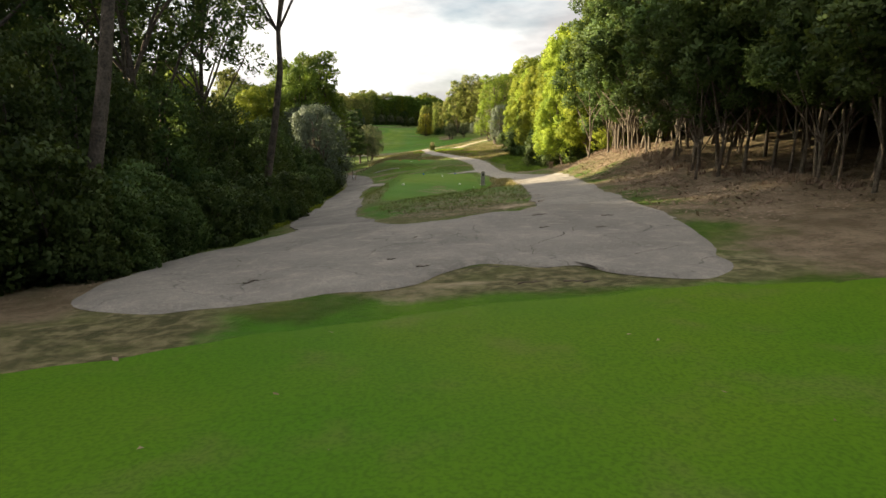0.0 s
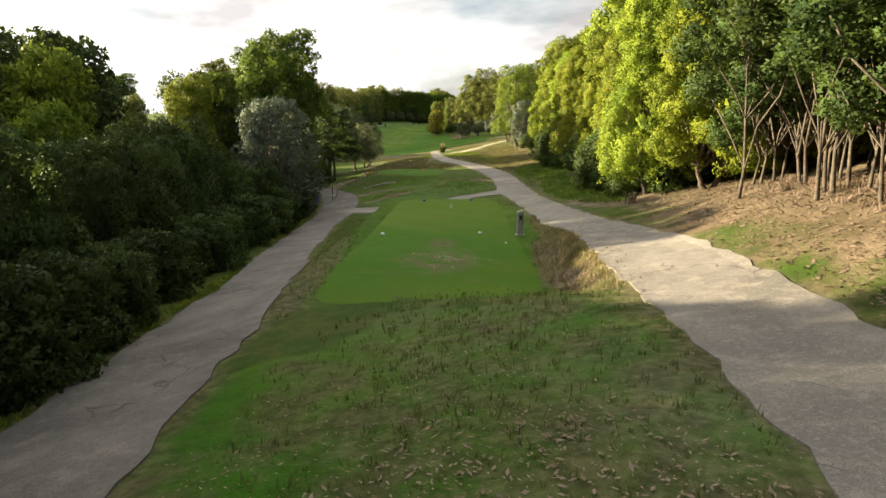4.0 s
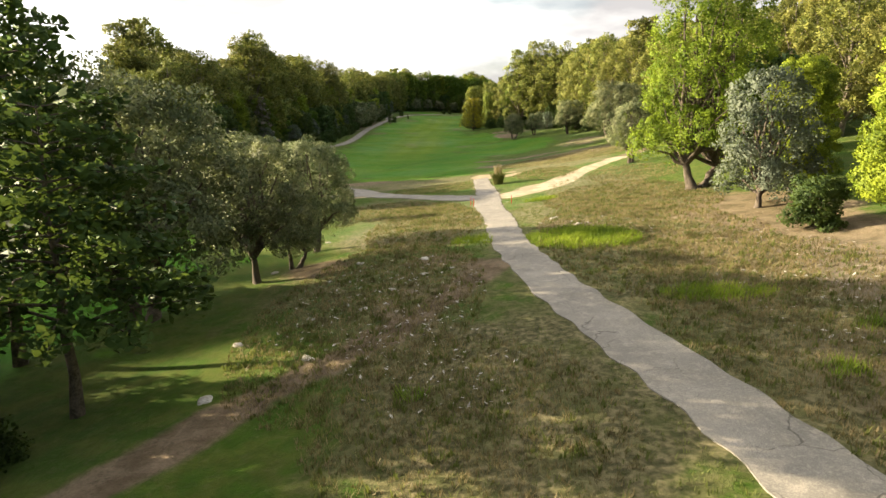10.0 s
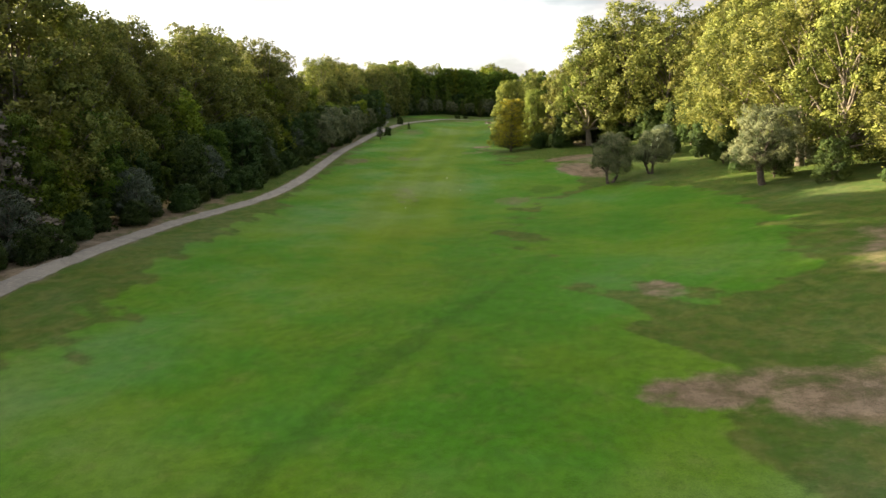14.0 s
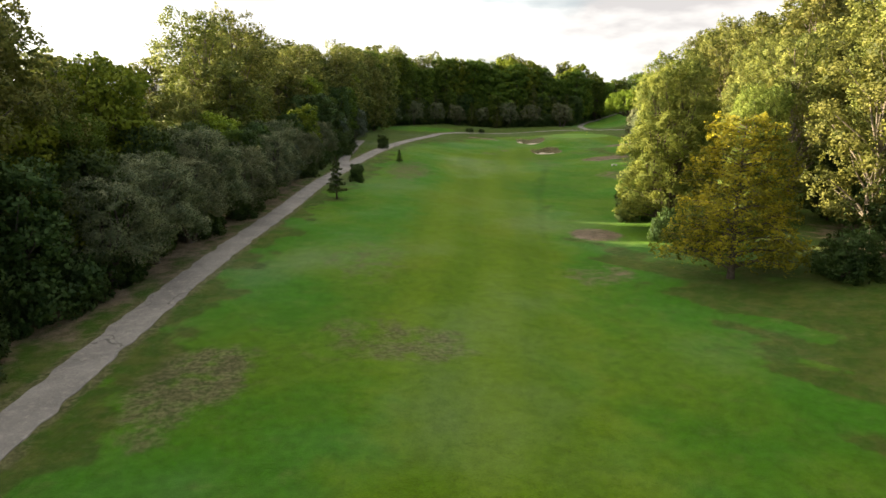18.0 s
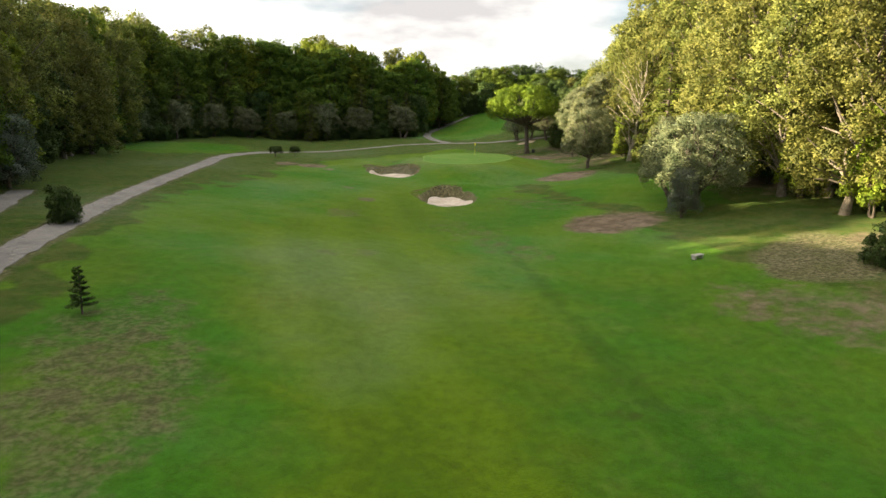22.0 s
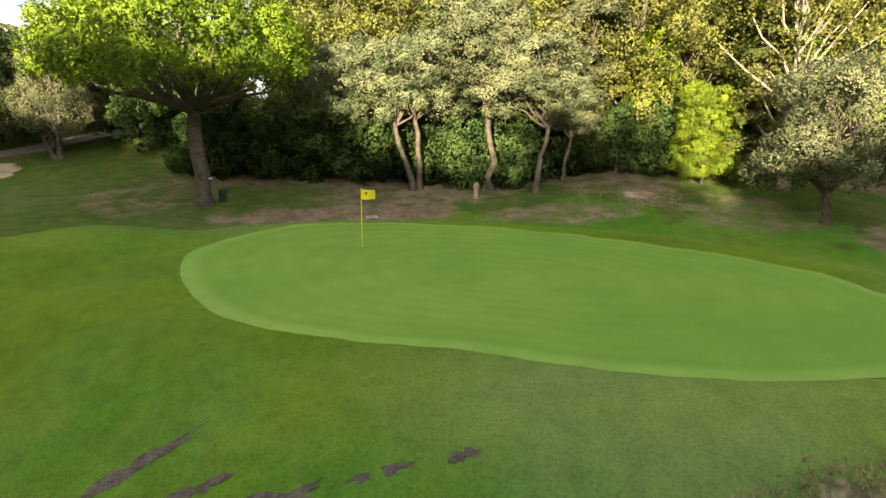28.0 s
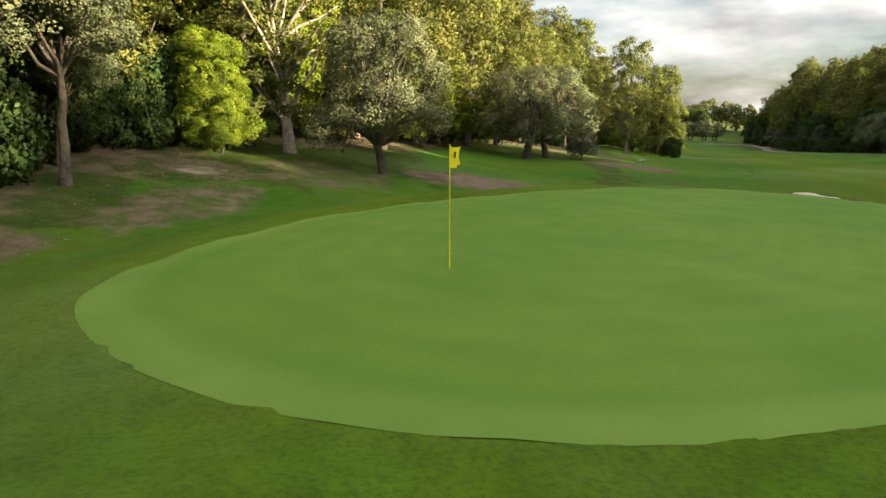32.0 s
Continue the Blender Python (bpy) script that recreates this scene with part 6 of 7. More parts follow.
for x, y, mat, label in ((-3.3, 54.4, WHITE, "white tee marker on the mown tee"), (1.6, 54.9, WHITE, "white tee marker on the mown tee"), (-2.0, 71.2, BLUE, "blue tee marker near the end of the tee"),
                         (1.6, 71.5, BLUE, "blue tee marker near the end of the tee"), (-6.9, 105.6, RED, "red tee marker on the small oval tee"), (-3.7, 105.7, RED, "red tee marker on the small oval tee")):
    tee_marker(x, y, mat, label)


# golf balls, scraps and broken tees
def small_ball(x, y, label="white golf ball lying on the grass"):
    bm = bmesh.new()
    bmesh.ops.create_icosphere(bm, subdivisions=2, radius=0.045)
    ob = tagged(new("golf_ball", from_bm("golf_ball", bm, WHITE, True)), label, "ball", "golf balls")
    ob.matrix_basis = spot(x, y, 0, 0.06)


for x, y in ((0.0, 66.9), (0.15, 66.2), (0.1, 67.8), (-4.9, 102.4), (-4.6, 102.9), (-24.25, 276.9), (-20.5, 303), (-5.2, 101.9), (-17.6, 290.5), (2.7, 52.2)):
    small_ball(x, y)

# red stakes beside the path junction
for x, y, lean in ((-5.4, 161.2, 4), (-1.6, 159.8, -3), (-5.1, 159.4, 2)):
    stake = tagged(new("red_stake"), "thin red hazard stake beside the path", "stake", "red stakes")
    stake.matrix_basis = spot(x, y, 10) @ pose(0, 0, 0, lean, 0, 0)
    part("shaft", from_bm("shaft", box_bm(0.05, 0.05, 0.72, 0.006), RED), stake)
    part("tip", from_bm("tip", box_bm(0.052, 0.052, 0.07, 0.006, 0.5), RED), stake, "", pose(0, 0, 0.70))


# stones
def stone(x, y, sx, sy, sz, seed, label="pale limestone rock half sunk in the grass", group="rocks beside the path", mat=STONE):
    ob = tagged(new("rock", from_bm("rock", lump_bm(sx * 0.75, sy * 0.75, sz * 0.55, seed), mat, True)), label, "rock", group)
    ob.matrix_basis = spot(x, y, seed * 77, -0.02)


for n, (x, y, s) in enumerate(((-7.5, 136.3, 0.55), (-7.0, 136.8, 0.35), (-5.2, 139.6, 0.34), (-4.0, 139.5, 0.40), (0.6, 145.3, 0.5), (1.0, 146.1, 0.34), (2.1, 142.9, 0.42), (2.7, 143.4, 0.36), (-11.4, 137.6, 0.4),
                               (-17.1, 138.8, 0.5), (-15.6, 146.6, 0.4), (-9.5, 128.5, 0.4), (-8.6, 131, 0.34), (-7.2, 133, 0.38), (-10.8, 123.6, 0.42), (-5.8, 133.6, 0.3), (-13.6, 121, 0.5), (-0.2, 143.9, 0.3), (-12.6, 134.5, 0.36),
                               (-14.5, 126.2, 0.45), (-5.0, 160.1, 0.3), (-1.9, 161.5, 0.22), (-3.2, 136.2, 0.26), (-14.9, 108.5, 0.4), (-15.8, 112.6, 0.35))):
    stone(x, y, s, s * 0.7, s * 0.42, n + 1.5)
for n in range(11):  # low stone edging below the small tee
    u = n / 10
    stone(-10.2 + 3.6 * u, 97.4 - 0.9 * u, 0.24 + 0.12 * (1 - u), 0.18, 0.22, n + 40, "rough stone in a row edging the small tee", "stone edging", GRANITE)
edge = tagged(new("timber_edging"), "weathered timber rail pegged along the slope", "edging")
edge.matrix_basis = spot(-11.4, 103.3, 0, 0.02)
for k in range(8):
    x0, y0 = -13.4 + 0.52 * k, 104.8 - 0.4 * k
    zz = float(draped(x0 + 0.26, y0 - 0.2, 0)) - edge.matrix_basis.translation.z
    part("peg", from_bm("peg", rod_bm(0.05, 0.045, 0.46, 7), BARK), edge, "", pose(x0 + 11.4, y0 - 103.3, zz - 0.12, 6, 4, 0))
    part("rail", from_bm("rail", box_bm(0.68, 0.09, 0.12, 0.02), WOOD), edge, "", pose(x0 + 11.66, y0 - 103.5, zz, 0, 0, -37))

# plume grass by the junction
grass = tagged(new("pampas_grass"), "tall clump of pampas grass with dry tan plumes", "ornamental grass")
grass.matrix_basis = spot(-2.5, 176.6)


def blades(n, rad, tall, lean, width, mat, name, parent):
    a, r = rng.uniform(0, 6.28, n), rad * rng.uniform(0, 1, n) ** 0.6
    foot = np.stack([r * np.cos(a), r * np.sin(a), np.full(n, -0.05)], 1)
    b = a + rng.normal(0, 0.5, n)
    h = tall * rng.uniform(0.6, 1.1, n)
    out = lean * h * rng.uniform(0.4, 1.2, n)
    mid = foot + np.stack([np.cos(b) * out * 0.35, np.sin(b) * out * 0.35, h * 0.62], 1)
    tip = foot + np.stack([np.cos(b) * out, np.sin(b) * out, h], 1)
    side = np.stack([-np.sin(b), np.cos(b), 0 * b], 1) * width
    v = np.stack([foot - side, foot + side, mid + side, mid - side, tip - side * 0.2, tip + side * 0.2], 1).reshape(-1, 3)
    k = np.arange(n)[:, None] * 6
    f = np.r_[k + [0, 1, 2, 3], k + [3, 2, 5, 4]]
    return part(name, mesh_of(name, v, f, mat), parent)


blades(900, 0.55, 1.5, 0.55, 0.012, LEAF["tuft"], "leaves", grass)
blades(160, 0.40, 2.3, 0.14, 0.030, LEAF["plume"], "plumes", grass)

# stump, plate and bin round the green
stump = tagged(new("tree_stump"), "short pale sawn tree stump with rough bark", "stump")
stump.matrix_basis = spot(19.4, 470.2, 20)
v, f = tubes([[(0, 0, -0.1, 0.26), (0, 0, 0.08, 0.20), (0.02, 0, 0.35, 0.17), (0.03, 0.02, 0.62, 0.19), (0.02, 0, 0.86, 0.17)]], 12)
part("trunk", mesh_of("trunk", v, f, BARK_PALE, True), stump)
part("cut_top", from_bm("cut_top", rod_bm(0.17, 0.15, 0.03, 12), WOOD), stump, "pale sawn top", pose(0.02, 0, 0.85, 12, 6, 0))
part("side_shoot", from_bm("side_shoot", rod_bm(0.07, 0.05, 0.3, 8), BARK_PALE), stump, "", pose(-0.08, 0.03, 0.62, 0, -20, 0))
plate = tagged(new("ground_plate"), "square pale concrete drain cover with a dark middle", "drain cover")
plate.matrix_basis = spot(15.4, 476.15, 20, 0.01)
for k in range(4):
    part("frame", from_bm("frame", box_bm(0.56, 0.12, 0.05, 0.01), STONE), plate, "", pose(0, 0, 0, 0, 0, 90 * k) @ pose(0.06, 0.22, 0))
part("cover", from_bm("cover", box_bm(0.34, 0.34, 0.03, 0.008), DARK), plate)
bin_ = tagged(new("litter_bin"), "small dark green litter bin beside the pine trunk", "litter bin")
bin_.matrix_basis = spot(18.9, 485.5, 30)
part("body", from_bm("body", box_bm(0.44, 0.40, 0.66, 0.03, 1.08), DARK), bin_)
part("rim", from_bm("rim", box_bm(0.52, 0.48, 0.06, 0.015), DARK), bin_, "", pose(0, 0, 0.66))
sign = tagged(new("tree_sign"), "small dark sign fixed to the pine trunk", "sign")
sign.matrix_basis = pose(17.70, 485.75, float(height(18.0, 486.2)) + 1.55, 0, 0, 115)
part("panel", from_bm("panel", box_bm(0.34, 0.03, 0.16, 0.006), DARK), sign)
part("band", from_bm("band", box_bm(0.26, 0.034, 0.05, 0.004), WHITE), sign, "plain pale bar", pose(0, 0, 0.05))

# blue drum and forked post beside the lower path
drum = tagged(new("blue_drum"), "blue plastic drum half hidden under trees", "drum")
drum.matrix_basis = spot(-14.1, 88.7)
part("body", from_bm("body", rod_bm(0.28, 0.28, 0.62, 20), BLUE, True), drum)
part("lid", from_bm("lid", rod_bm(0.30, 0.27, 0.07, 20), BLUE, True), drum, "", pose(0, 0, 0.60))
fork_post = tagged(new("signpost"), "thin wooden signpost beside the lower path", "post")
fork_post.matrix_basis = spot(-12.6, 89.6)
part("post", from_bm("post", rod_bm(0.05, 0.045, 1.5, 8), BARK), fork_post)
part("brace", from_bm("brace", rod_bm(0.035, 0.03, 1.3, 8), WOOD), fork_post, "", pose(0.28, 0, 0.0, 0, 14, 0))
part("disc", from_bm("disc", rod_bm(0.10, 0.10, 0.03, 16), WHITE), fork_post, "small round disc", pose(0.1, -0.06, 0.62, 90, 0, 0))

# puddle in the bunker; its pale base colour stands in for reflected sky
pa = np.linspace(0, 2 * np.pi, 40, endpoint=False)
wet, wn_, wl_, wb = material("sky_grey_water", 0.03, 0.0, 0.5)
wb.inputs["Base Color"].default_value = (0.40, 0.39, 0.38, 1)
wave = 1 + 0.12 * np.sin(pa * 3) + 0.08 * np.sin(pa * 5 + 1)
ring = np.stack([-11.5 + 0.55 * np.cos(pa) * wave, 441.2 + 1.15 * np.sin(pa) * wave], 1)
level = float(draped(-11.5, 441.2, 0.0)) + 0.195
top_ring = np.c_[ring, np.full(40, level)]
low_ring = np.c_[ring, np.full(40, level - 0.14)]
pv = np.r_[top_ring, low_ring, [(-11.5, 441.2, level)]]
pk = np.arange(40)
pf = np.r_[np.stack([pk, (pk + 1) % 40, (pk + 1) % 40 + 40, pk + 40], 1), np.stack([np.full(20, 80), pk[::2], (pk[::2] + 1) % 40, (pk[::2] + 2) % 40], 1)]
tagged(new("puddle", mesh_of("puddle", pv, pf, wet, False)), "still rain puddle lying in the bunker sand", "puddle", kind="structure")

# small low bench on the sunny patch
bench = tagged(new("low_bench"), "small pale low stone bench on the sunlit grass", "bench")
bench.matrix_basis = spot(-3.0, 408.2, 15)
part("seat", from_bm("seat", box_bm(0.95, 0.40, 0.10, 0.02), STONE), bench, "", pose(0, 0, 0.24))
for sx in (-0.34, 0.34):
    part("support", from_bm("support", box_bm(0.14, 0.34, 0.26, 0.015), STONE), bench, "", pose(sx, 0, 0))


# buildings that show above the far trees
def far_house(x, y, z, sx, sy, sz, turn, label, tiled):
    ob = tagged(new("house"), label, "house")
    ob.matrix_basis = pose(x, y, z, 0, 0, turn)
    part("wall", from_bm("wall", box_bm(sx, sy, sz, 0.05), PLASTER), ob)
    if tiled:
        bm = bmesh.new()
        a, b = sx / 2 + 0.5, sy / 2 + 0.5
        vs = [bm.verts.new(p) for p in ((-a, -b, 0), (a, -b, 0), (a, b, 0), (-a, b, 0), (-a + 2, 0, 2.4), (a - 2, 0, 2.4))]
        for face in ((0, 1, 5, 4), (1, 2, 5), (2, 3, 4, 5), (3, 0, 4), (3, 2, 1, 0)):
            bm.faces.new([vs[k] for k in face])
        part("roof", from_bm("roof", bm, TILE), ob, "low hipped tiled roof", pose(0, 0, sz))
    for k in range(4):
        part("window", from_bm("window", box_bm(1.2, 0.12, 1.4, 0.02), DARK), ob, "dark window", pose(-sx * 0.36 + k * sx * 0.24, -sy / 2 - 0.02, sz - 2.4))
    return ob


far_house(-26, 640, 12, 17, 10, 9.5, 8, "pale house with a low tiled roof beyond the far wood", True)
far_house(78, 655, 12, 20, 10, 8, -25, "pale house with a tiled roof far beyond the trees", True)
far_house(-120, 473, 4.0, 16, 10, 13.6, 20, "white flat-roofed building seen through a gap in the wood", False)
tower = tagged(new("sign_tower"), "tall blue sign board with a yellow field above the wood", "sign")
tower.matrix_basis = pose(-121, 505, float(base_height(-60, 480)), 0, 0, 12)
part("board", from_bm("board", box_bm(5.4, 1.0, 6.0, 0.05), BLUE), tower, "", pose(0, 0, 20.5))
part("yellow_field", from_bm("yellow_field", box_bm(2.0, 0.2, 1.6, 0.02), YELLOW), tower, "", pose(1.0, -0.62, 24.4))
part("pale_bar", from_bm("pale_bar", box_bm(5.0, 0.2, 0.3, 0.02), WHITE), tower, "", pose(0, -0.62, 23.6))
for sx in (-2.0, 2.0):
    part("mast", from_bm("mast", rod_bm(0.4, 0.35, 21.5, 12), STONE), tower, "", pose(sx, 0, -0.5))


# ---- cracks and twigs on the apron ----
apron = bpy.data.objects["path_apron"]


def crack(knots, width):
    """A thin dark fissure that wanders along plan knots, lying on the apron."""
    pts = curve_points([(x, y, width) for x, y in knots], 0.07)
    n = len(pts)
    r = np.random.default_rng(int(abs(knots[0][0]) * 100))
    jag = np.cumsum(r.normal(0, 0.022, (n, 2)), 0)
    jag -= np.linspace(0, 1, n)[:, None] * jag[-1]
    c = pts[:, :2] + jag + r.normal(0, 0.012, (n, 2))
    d = np.gradient(c, axis=0)
    d /= np.linalg.norm(d, axis=1)[:, None] + 1e-9
    side = np.stack([d[:, 1], -d[:, 0]], 1) * (0.5 * width * r.uniform(0.25, 1.5, n) * np.sin(np.linspace(0.15, 3.0, n)))[:, None]
    x, y = np.stack([c[:, 0] - side[:, 0], c[:, 0] + side[:, 0]], 1), np.stack([c[:, 1] - side[:, 1], c[:, 1] + side[:, 1]], 1)
    v = np.stack([x, y, draped(x, y, 0.070)], -1).reshape(-1, 3)
    part("crack", mesh_of("crack", v, grid_faces(n, 2), FISSURE), apron)


FISSURE = plain("crack_dirt", (0.035, 0.030, 0.024), (0.075, 0.062, 0.048), 5.0, 0.95, 0, 0.3)
crack([(-1.67, 13.44), (-1.6, 14.56), (-1.25, 15.16), (-0.81, 15.5), (-0.23, 16.54), (-0.39, 18.22)], 0.030)
crack([(-0.81, 15.5), (-0.1, 15.2), (0.1, 14.6)], 0.018)
crack([(1.92, 12.95), (2.08, 14.07), (2.77, 15.1), (3.47, 16.39), (4.02, 18.08)], 0.030)
crack([(-0.22, 11.75), (0.31, 11.86), (0.71, 12.22), (1.09, 12.07), (1.51, 11.97), (2.03, 11.77), (2.46, 11.62), (2.87, 11.59), (3.05, 11.3)], 0.045)
crack([(3.35, 12.42), (4.02, 12.99), (4.67, 13.39), (5.33, 13.88), (5.7, 13.04)], 0.022)
crack([(-4.18, 11.43), (-3.73, 11.68), (-3.22, 11.77)], 0.04)
crack([(-4.36, 13.19), (-4.59, 14.0), (-5.0, 15.04)], 0.02)
crack([(1.09, 12.07), (1.2, 12.6), (1.0, 13.1)], 0.02)
crack([(-3.4, 16.5), (-2.9, 17.3), (-3.1, 18.2)], 0.018)
for k, (x, y, long, turn) in enumerate(((3.19, 20.08, 0.55, 0.2), (-3.62, 11.6, 0.3, 0.5), (-1.09, 13.42, 0.2, 0.1), (-0.36, 12.34, 0.3, 0.1), (1.56, 10.56, 0.5, 0.3), (2.31, 10.5, 0.4, -0.2), (2.56, 10.4, 0.3, 0.4), (5.2, 19.4, 0.4, -0.3), (2.9, 17.4, 0.3, 0.2), (-0.7, 16.9, 0.25, 1.1), (4.4, 17.0, 0.3, 0.0))):
    v, f = tubes([bent((-long / 2, 0, 0), (long / 2, 0.02, 0.015), 0.014, 0.006, 0, 5, 0.05), bent((0.02, 0, 0), (long * 0.3, long * 0.22, 0.02), 0.007, 0.003, 0, 3, 0.04)], 5)
    twig = new("twig", mesh_of("twig", v, f, BARK, True))
    twig.matrix_basis = Matrix.Translation((x, y, float(draped(x, y, 0.078)))) @ Euler((0, 0, turn)).to_matrix().to_4x4()
    tagged(twig, "small dry forked twig lying on the asphalt", "twig", "twigs on the apron")


# wet dark scars in the turf beside the green
MUD = plain("wet_mud", (0.038, 0.032, 0.026), (0.105, 0.088, 0.072), 4.0, 0.9, 0, 0.6)
for n, (x, y, long, wide, turn) in enumerate(((-9.9, 477.2, 1.3, 0.16, -42), (-10.7, 474.9, 0.9, 0.18, -68), (-11.5, 478.6, 0.9, 0.14, -42), (-10.2, 473.3, 0.5, 0.14, -70), (-10.4, 476.0, 0.6, 0.10, -60), (-10.0, 472.0, 0.3, 0.10, -70))):
    r = np.random.default_rng(n + 5)
    ring = []
    for k in range(22):
        a = 2 * math.pi * k / 22
        u, v = long * math.cos(a) * r.uniform(0.6, 1.25), wide * math.sin(a) * r.uniform(0.3, 1.7)
        ring.append((x + u * math.cos(radians(turn)) - v * math.sin(radians(turn)), y + u * math.sin(radians(turn)) + v * math.cos(radians(turn))))
    pad("mud_scar", ring, MUD, "dark wet scar of bare mud in the mown turf", "mud", 0.014, 5)


# ---- uncountable small cover ----
def scatter(spots, count, seed):
    """Random plan points in ovals (x, y, rx, ry, turn), thicker towards the middle."""
    r = np.random.default_rng(seed)
    areas = np.array([s[2] * s[3] for s in spots])
    k = r.choice(len(spots), count, p=areas / areas.sum())
    s = np.array([q[:5] for q in spots], float)[k]
    a, d = r.uniform(0, 2 * np.pi, count), r.uniform(0, 1, count) ** 0.6
    u, v = s[:, 2] * d * np.cos(a), s[:, 3] * d * np.sin(a)
    c, sn = np.cos(np.radians(s[:, 4])), np.sin(np.radians(s[:, 4]))
    return s[:, 0] + u * c - v * sn, s[:, 1] + u * sn + v * c


def off_paths(x, y):
    keep = np.ones(len(x), bool)
    for knots in TRACKS.values():
        keep &= near_line(x, y, knots) > 0.12
    return keep & ~((x > -5.6) & (x < 7.2) & (y > 10.5) & (y < 22.0))


def tufts(name, spots, count, tall, width, leaf, label, seed, per=5):
    """Clumps of short grass blades rooted on the ground."""
    x, y = scatter(spots, count, seed)
    k = off_paths(x, y)
    x, y = x[k], y[k]
    n = len(x) * per
    r = np.random.default_rng(seed + 1)
    px, py = np.repeat(x, per) + r.normal(0, tall * 0.35, n), np.repeat(y, per) + r.normal(0, tall * 0.35, n)
    z = draped(px, py, -0.03)
    a, h = r.uniform(0, 6.28, n), tall * r.uniform(0.5, 1.3, n)
    lean = h * r.uniform(0.1, 0.9, n)
    w = width * r.uniform(0.6, 1.4, n)
    foot = np.stack([px, py, z], 1)
    side = np.stack([-np.sin(a) * w, np.cos(a) * w, 0 * a], 1)
    tip = foot + np.stack([np.cos(a) * lean, np.sin(a) * lean, h], 1)
    v = np.stack([foot - side, foot + side, tip + side * 0.25, tip - side * 0.25], 1).reshape(-1, 3)
    ob = new(name, mesh_of(name, v, np.arange(n * 4).reshape(-1, 4), LEAF[leaf]))
    return tagged(ob, label, "grass", kind="stuff")


def litter(name, spots, count, size, mat, label, category, seed):
    """Flat curled scraps lying on the ground."""
    x, y = scatter(spots, count, seed)
    r = np.random.default_rng(seed + 1)
    z = draped(x, y, 0.045)
    a, s = r.uniform(0, 6.28, count), size * r.uniform(0.5, 1.5, count)
    tilt = r.normal(0, 0.25, (count, 2))
    way, side = np.stack([np.cos(a), np.sin(a), tilt[:, 0]], 1) * s[:, None], np.stack([-np.sin(a), np.cos(a), tilt[:, 1]], 1) * s[:, None] * 0.4
    p = np.stack([x, y, z], 1)
    v = np.stack([p - way, p + side, p + way, p - side], 1).reshape(-1, 3)
    return tagged(new(name, mesh_of(name, v, np.arange(count * 4).reshape(-1, 4), mat)), label, category, kind="stuff")


ROUGH = [(1, 34, 4.5, 9, 0), (-6.2, 58, 1.4, 18, 5), (4.8, 48, 1.2, 7, 0), (2, 88, 4.5, 7, 0), (-6, 88.5, 2.2, 3, 0), (8.5, 96, 2.4, 16, 0), (9.5, 124, 5.5, 12, 0), (-3.5, 117, 5, 9, 20), (-8, 146, 5.5, 14, 0),
         (3, 148, 5.5, 12, 0), (-12, 161, 6, 6, 20), (-9, 178, 6.5, 5, 15), (3.5, 181, 3.5, 5, 0), (8, 166, 6, 8, 0), (-8, 133, 3, 6, 0)]
tufts("rough_grass", ROUGH, 15000, 0.14, 0.012, "tuft", "tufts of rough yellow-green grass beside the paths", 11)
tufts("green_tufts", [(1.6, 138.2, 3.4, 3.0, 0), (1.6, 161, 1.2, 0.8, 0), (5.4, 127, 2.4, 0.9, 0), (-6.3, 119.3, 0.5, 0.4, 0), (2.2, 139, 2.0, 0.8, 0), (6.3, 119.6, 0.8, 0.5, 0), (9.2, 122.6, 0.7, 0.4, 0), (-4.2, 139.5, 2, 1, 0), (0.5, 160, 0.9, 0.6, 0)],
      1500, 0.34, 0.016, "acacia", "fresh green tufts of longer grass", 21, 7)
tufts("path_edge_grass", [(-7.9, 30, 0.5, 14, 0), (-9.9, 52, 0.5, 12, 4), (-12.3, 72, 0.5, 10, 0)], 2600, 0.16, 0.012, "acacia", "strip of bright green grass along the lower path", 31)
RIGHT = [(8.5, 120, 6.5, 18, 0), (5.5, 138, 6.5, 14, 0), (8, 156, 7, 12, 0)]
LEFT = [(-9.5, 130, 5.5, 12, 0), (-8.5, 150, 4.5, 12, 0), (-12, 160, 6, 7, 20), (-4.8, 118, 4.5, 6, 20)]
tufts("dry_grass", RIGHT + LEFT, 26000, 0.17, 0.016, "straw", "bleached dry grass tufts over the stony ground", 101, 6)
tufts("low_scrub", RIGHT + LEFT, 3200, 0.20, 0.030, "tuft", "low dark scrub between the dry grass", 111, 9)
tufts("fairway_edge_grass", [(-9, 178, 6, 4.5, 15), (3.5, 181, 4, 6, 0), (8, 200, 10, 10, 0), (12, 172, 5, 6, 0)], 9000, 0.15, 0.016, "straw", "dry grass tufts at the end of the fairway", 121, 6)
tufts("under_scrub", [(10.2, 74, 2.2, 14, 0), (10.2, 96, 2.6, 10, 0)], 2600, 0.24, 0.02, "shade", "green weeds and low scrub below the acacias", 161, 8)
tufts("bank_grass", [(4.7, 46, 1.2, 7, 0), (5.2, 56, 0.8, 4, 0)], 1500, 0.16, 0.014, "straw", "orange-brown dry grass on the earth slope below the path", 131, 7)
litter("slope_litter", [(4.7, 46, 1.3, 7.5, 0), (1, 27, 3.4, 5, 0)], 2600, 0.05, LEAF["litter"], "brown leaves caught on the slope beside the tee", "leaf litter", 141)
litter("stony_ground", [(-9, 130, 5, 7, 0), (-6, 122, 3, 5, 20), (3.5, 142, 3, 5, 0), (10, 128, 4, 10, 0)], 900, 0.10, STONE, "pale stone chips in the dry ground", "stones", 151)
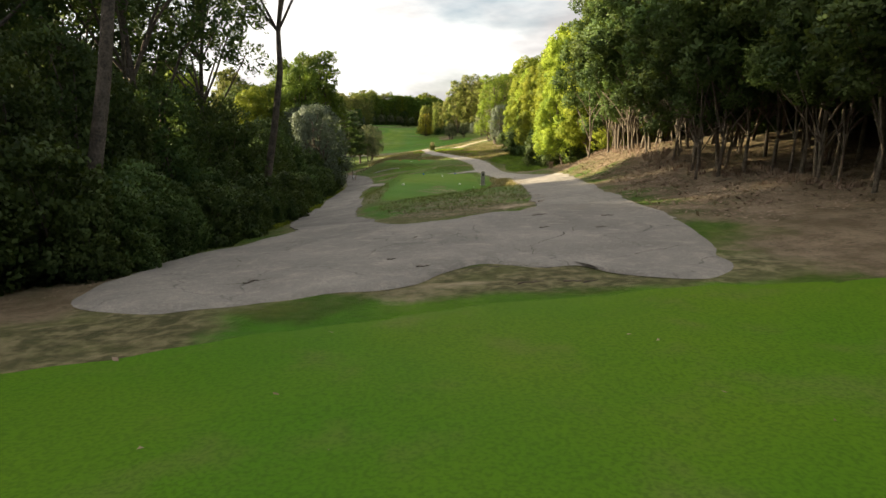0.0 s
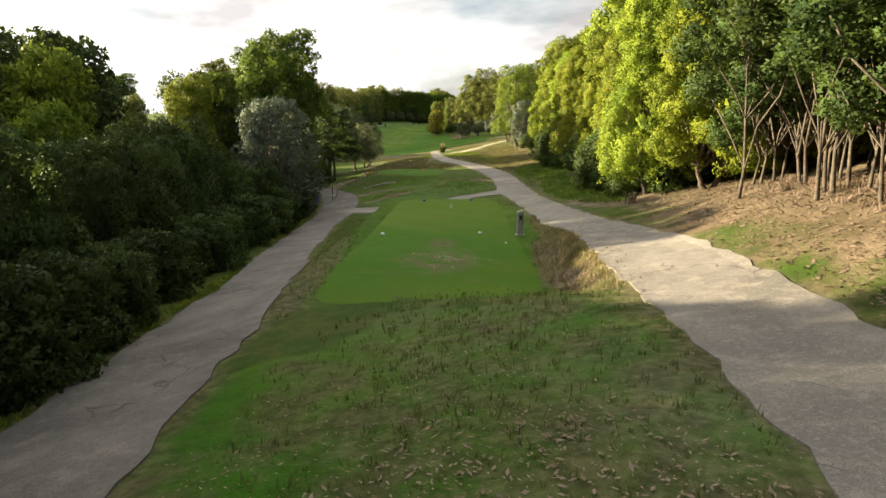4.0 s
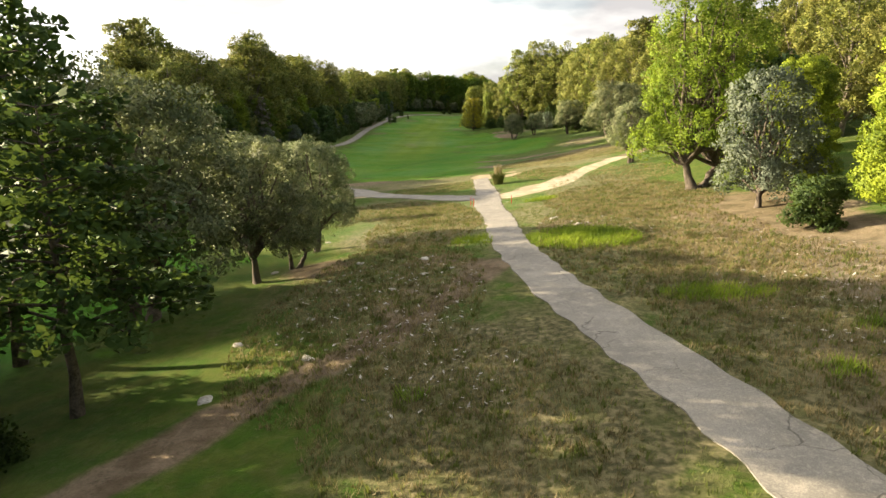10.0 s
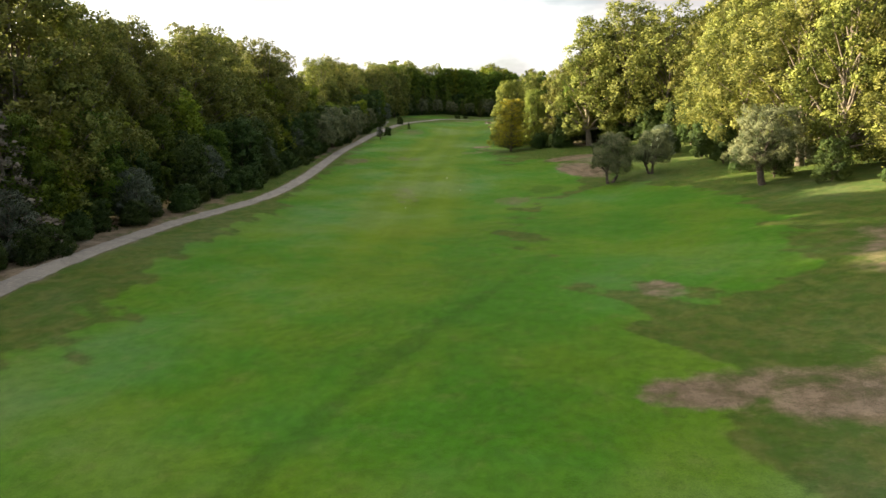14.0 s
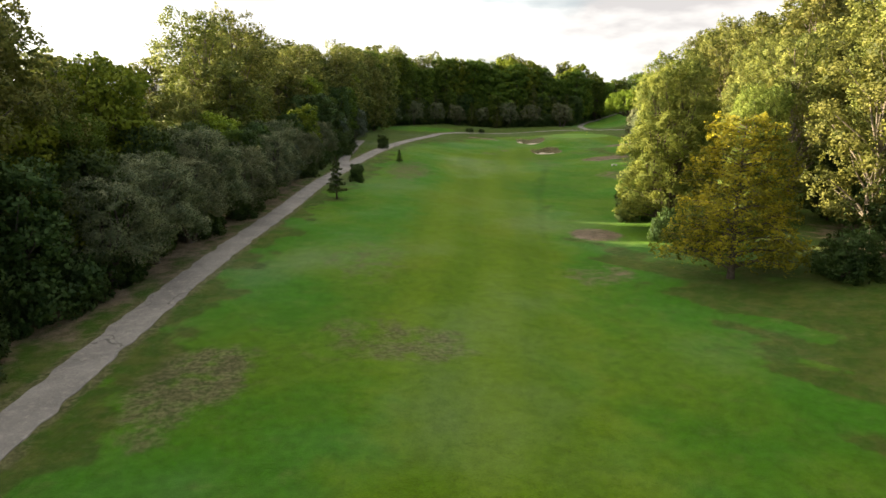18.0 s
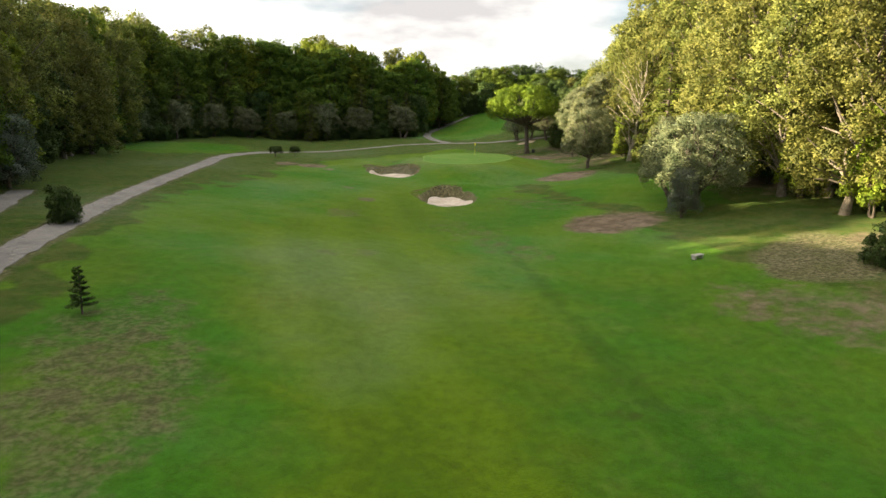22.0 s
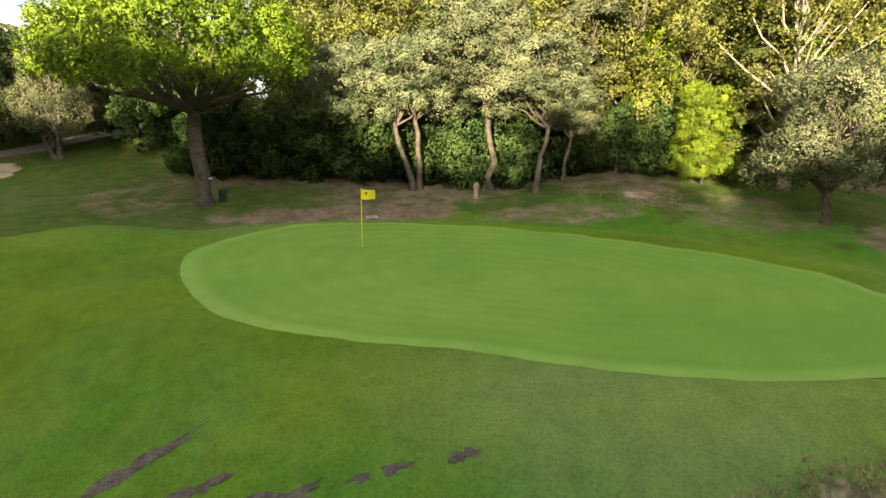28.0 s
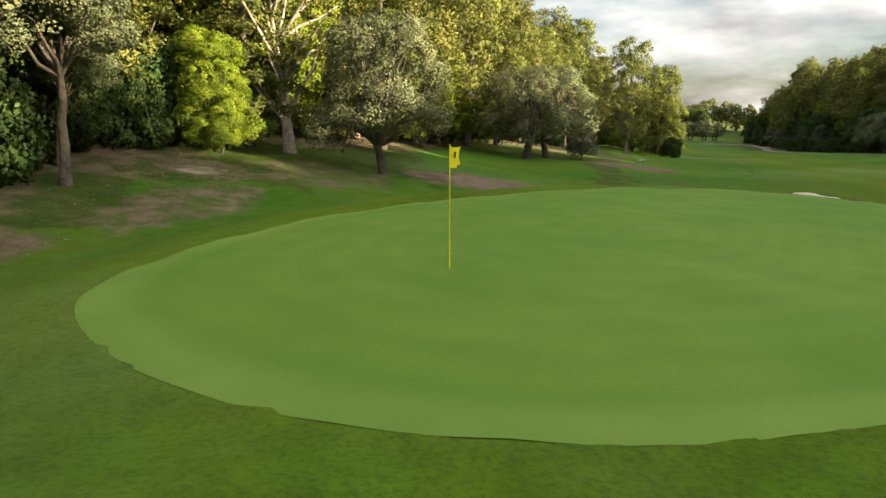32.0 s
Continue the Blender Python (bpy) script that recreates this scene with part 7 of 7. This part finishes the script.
litter("leaf_litter", [(12.5, 34, 4.5, 14, 0), (13, 50, 4, 10, 0), (8.8, 22, 2.0, 6, 0), (15, 20, 5, 8, 0), (9.6, 34, 1.4, 16, 0)], 14000, 0.075, LEAF["litter"], "brown fallen leaves and bark strewn over the bank", "leaf litter", 41)
litter("scattered_leaves", [(0.5, 30, 4.5, 7, 0), (0, 30, 3.5, 5, 0), (-8.6, 14, 2, 4, 0), (-13, 136, 3, 6, 0)], 3200, 0.03, LEAF["litter"], "scattered dry leaves on the grass", "leaf litter", 51)
litter("tee_leaves", [(0, 5, 9, 4, 0)], 40, 0.06, LEAF["litter"], "a few dry leaves fallen on the tee", "leaf litter", 55)
litter("divot_sand", [(-0.4, 48.4, 1.3, 2.0, 0), (-0.2, 51.8, 0.7, 0.7, 0), (1.0, 48.2, 1.2, 1.4, 0)], 1300, 0.022, SAND, "pale sand filled into worn tee turf", "sand", 61)
tufts("dry_bracken", [(11.6, 34, 1.0, 8, 0), (12.4, 46, 0.9, 6, 0), (12.6, 24, 1.2, 5, 0)], 220, 0.22, 0.02, "litter", "low dry bracken and twigs along the edge of the wood", 81, 12)
FACES = [(-13.3 + 2.55 * math.cos(a) - 2.0 * math.sin(a), 466.2 + 6.2 * math.sin(a) + 0.8 * math.cos(a), 0.6, 0.8, 0) for a in np.arange(-1.3, 2.2, 0.2)] + [(-11.0 + 3.1 * math.cos(a) - 1.3 * math.sin(a), 443.0 + 6.1 * math.sin(a) + 0.6 * math.cos(a), 0.6, 0.7, 0) for a in np.arange(0.2, 3.2, 0.2)]
tufts("bunker_thatch", FACES, 3800, 0.06, 0.012, "plume", "dry brown thatch on the bunker faces", 91, 6)
litter("wood_litter", [(21, 462, 5, 10, 0), (17, 477, 3, 7, 0), (9, 449, 5, 3, 0), (13, 142, 4, 8, 0)], 1800, 0.06, LEAF["litter"], "dry leaves and bark under the trees by the green", "leaf litter", 71)

for store in MODELS.values():  # the patterns themselves are not part of the place
    for ob in store:
        for child in list(ob.children):
            bpy.data.objects.remove(child)
        bpy.data.objects.remove(ob)
for ob in scene.objects:
    for key in ("tall", "top"):
        if key in ob:
            del ob[key]
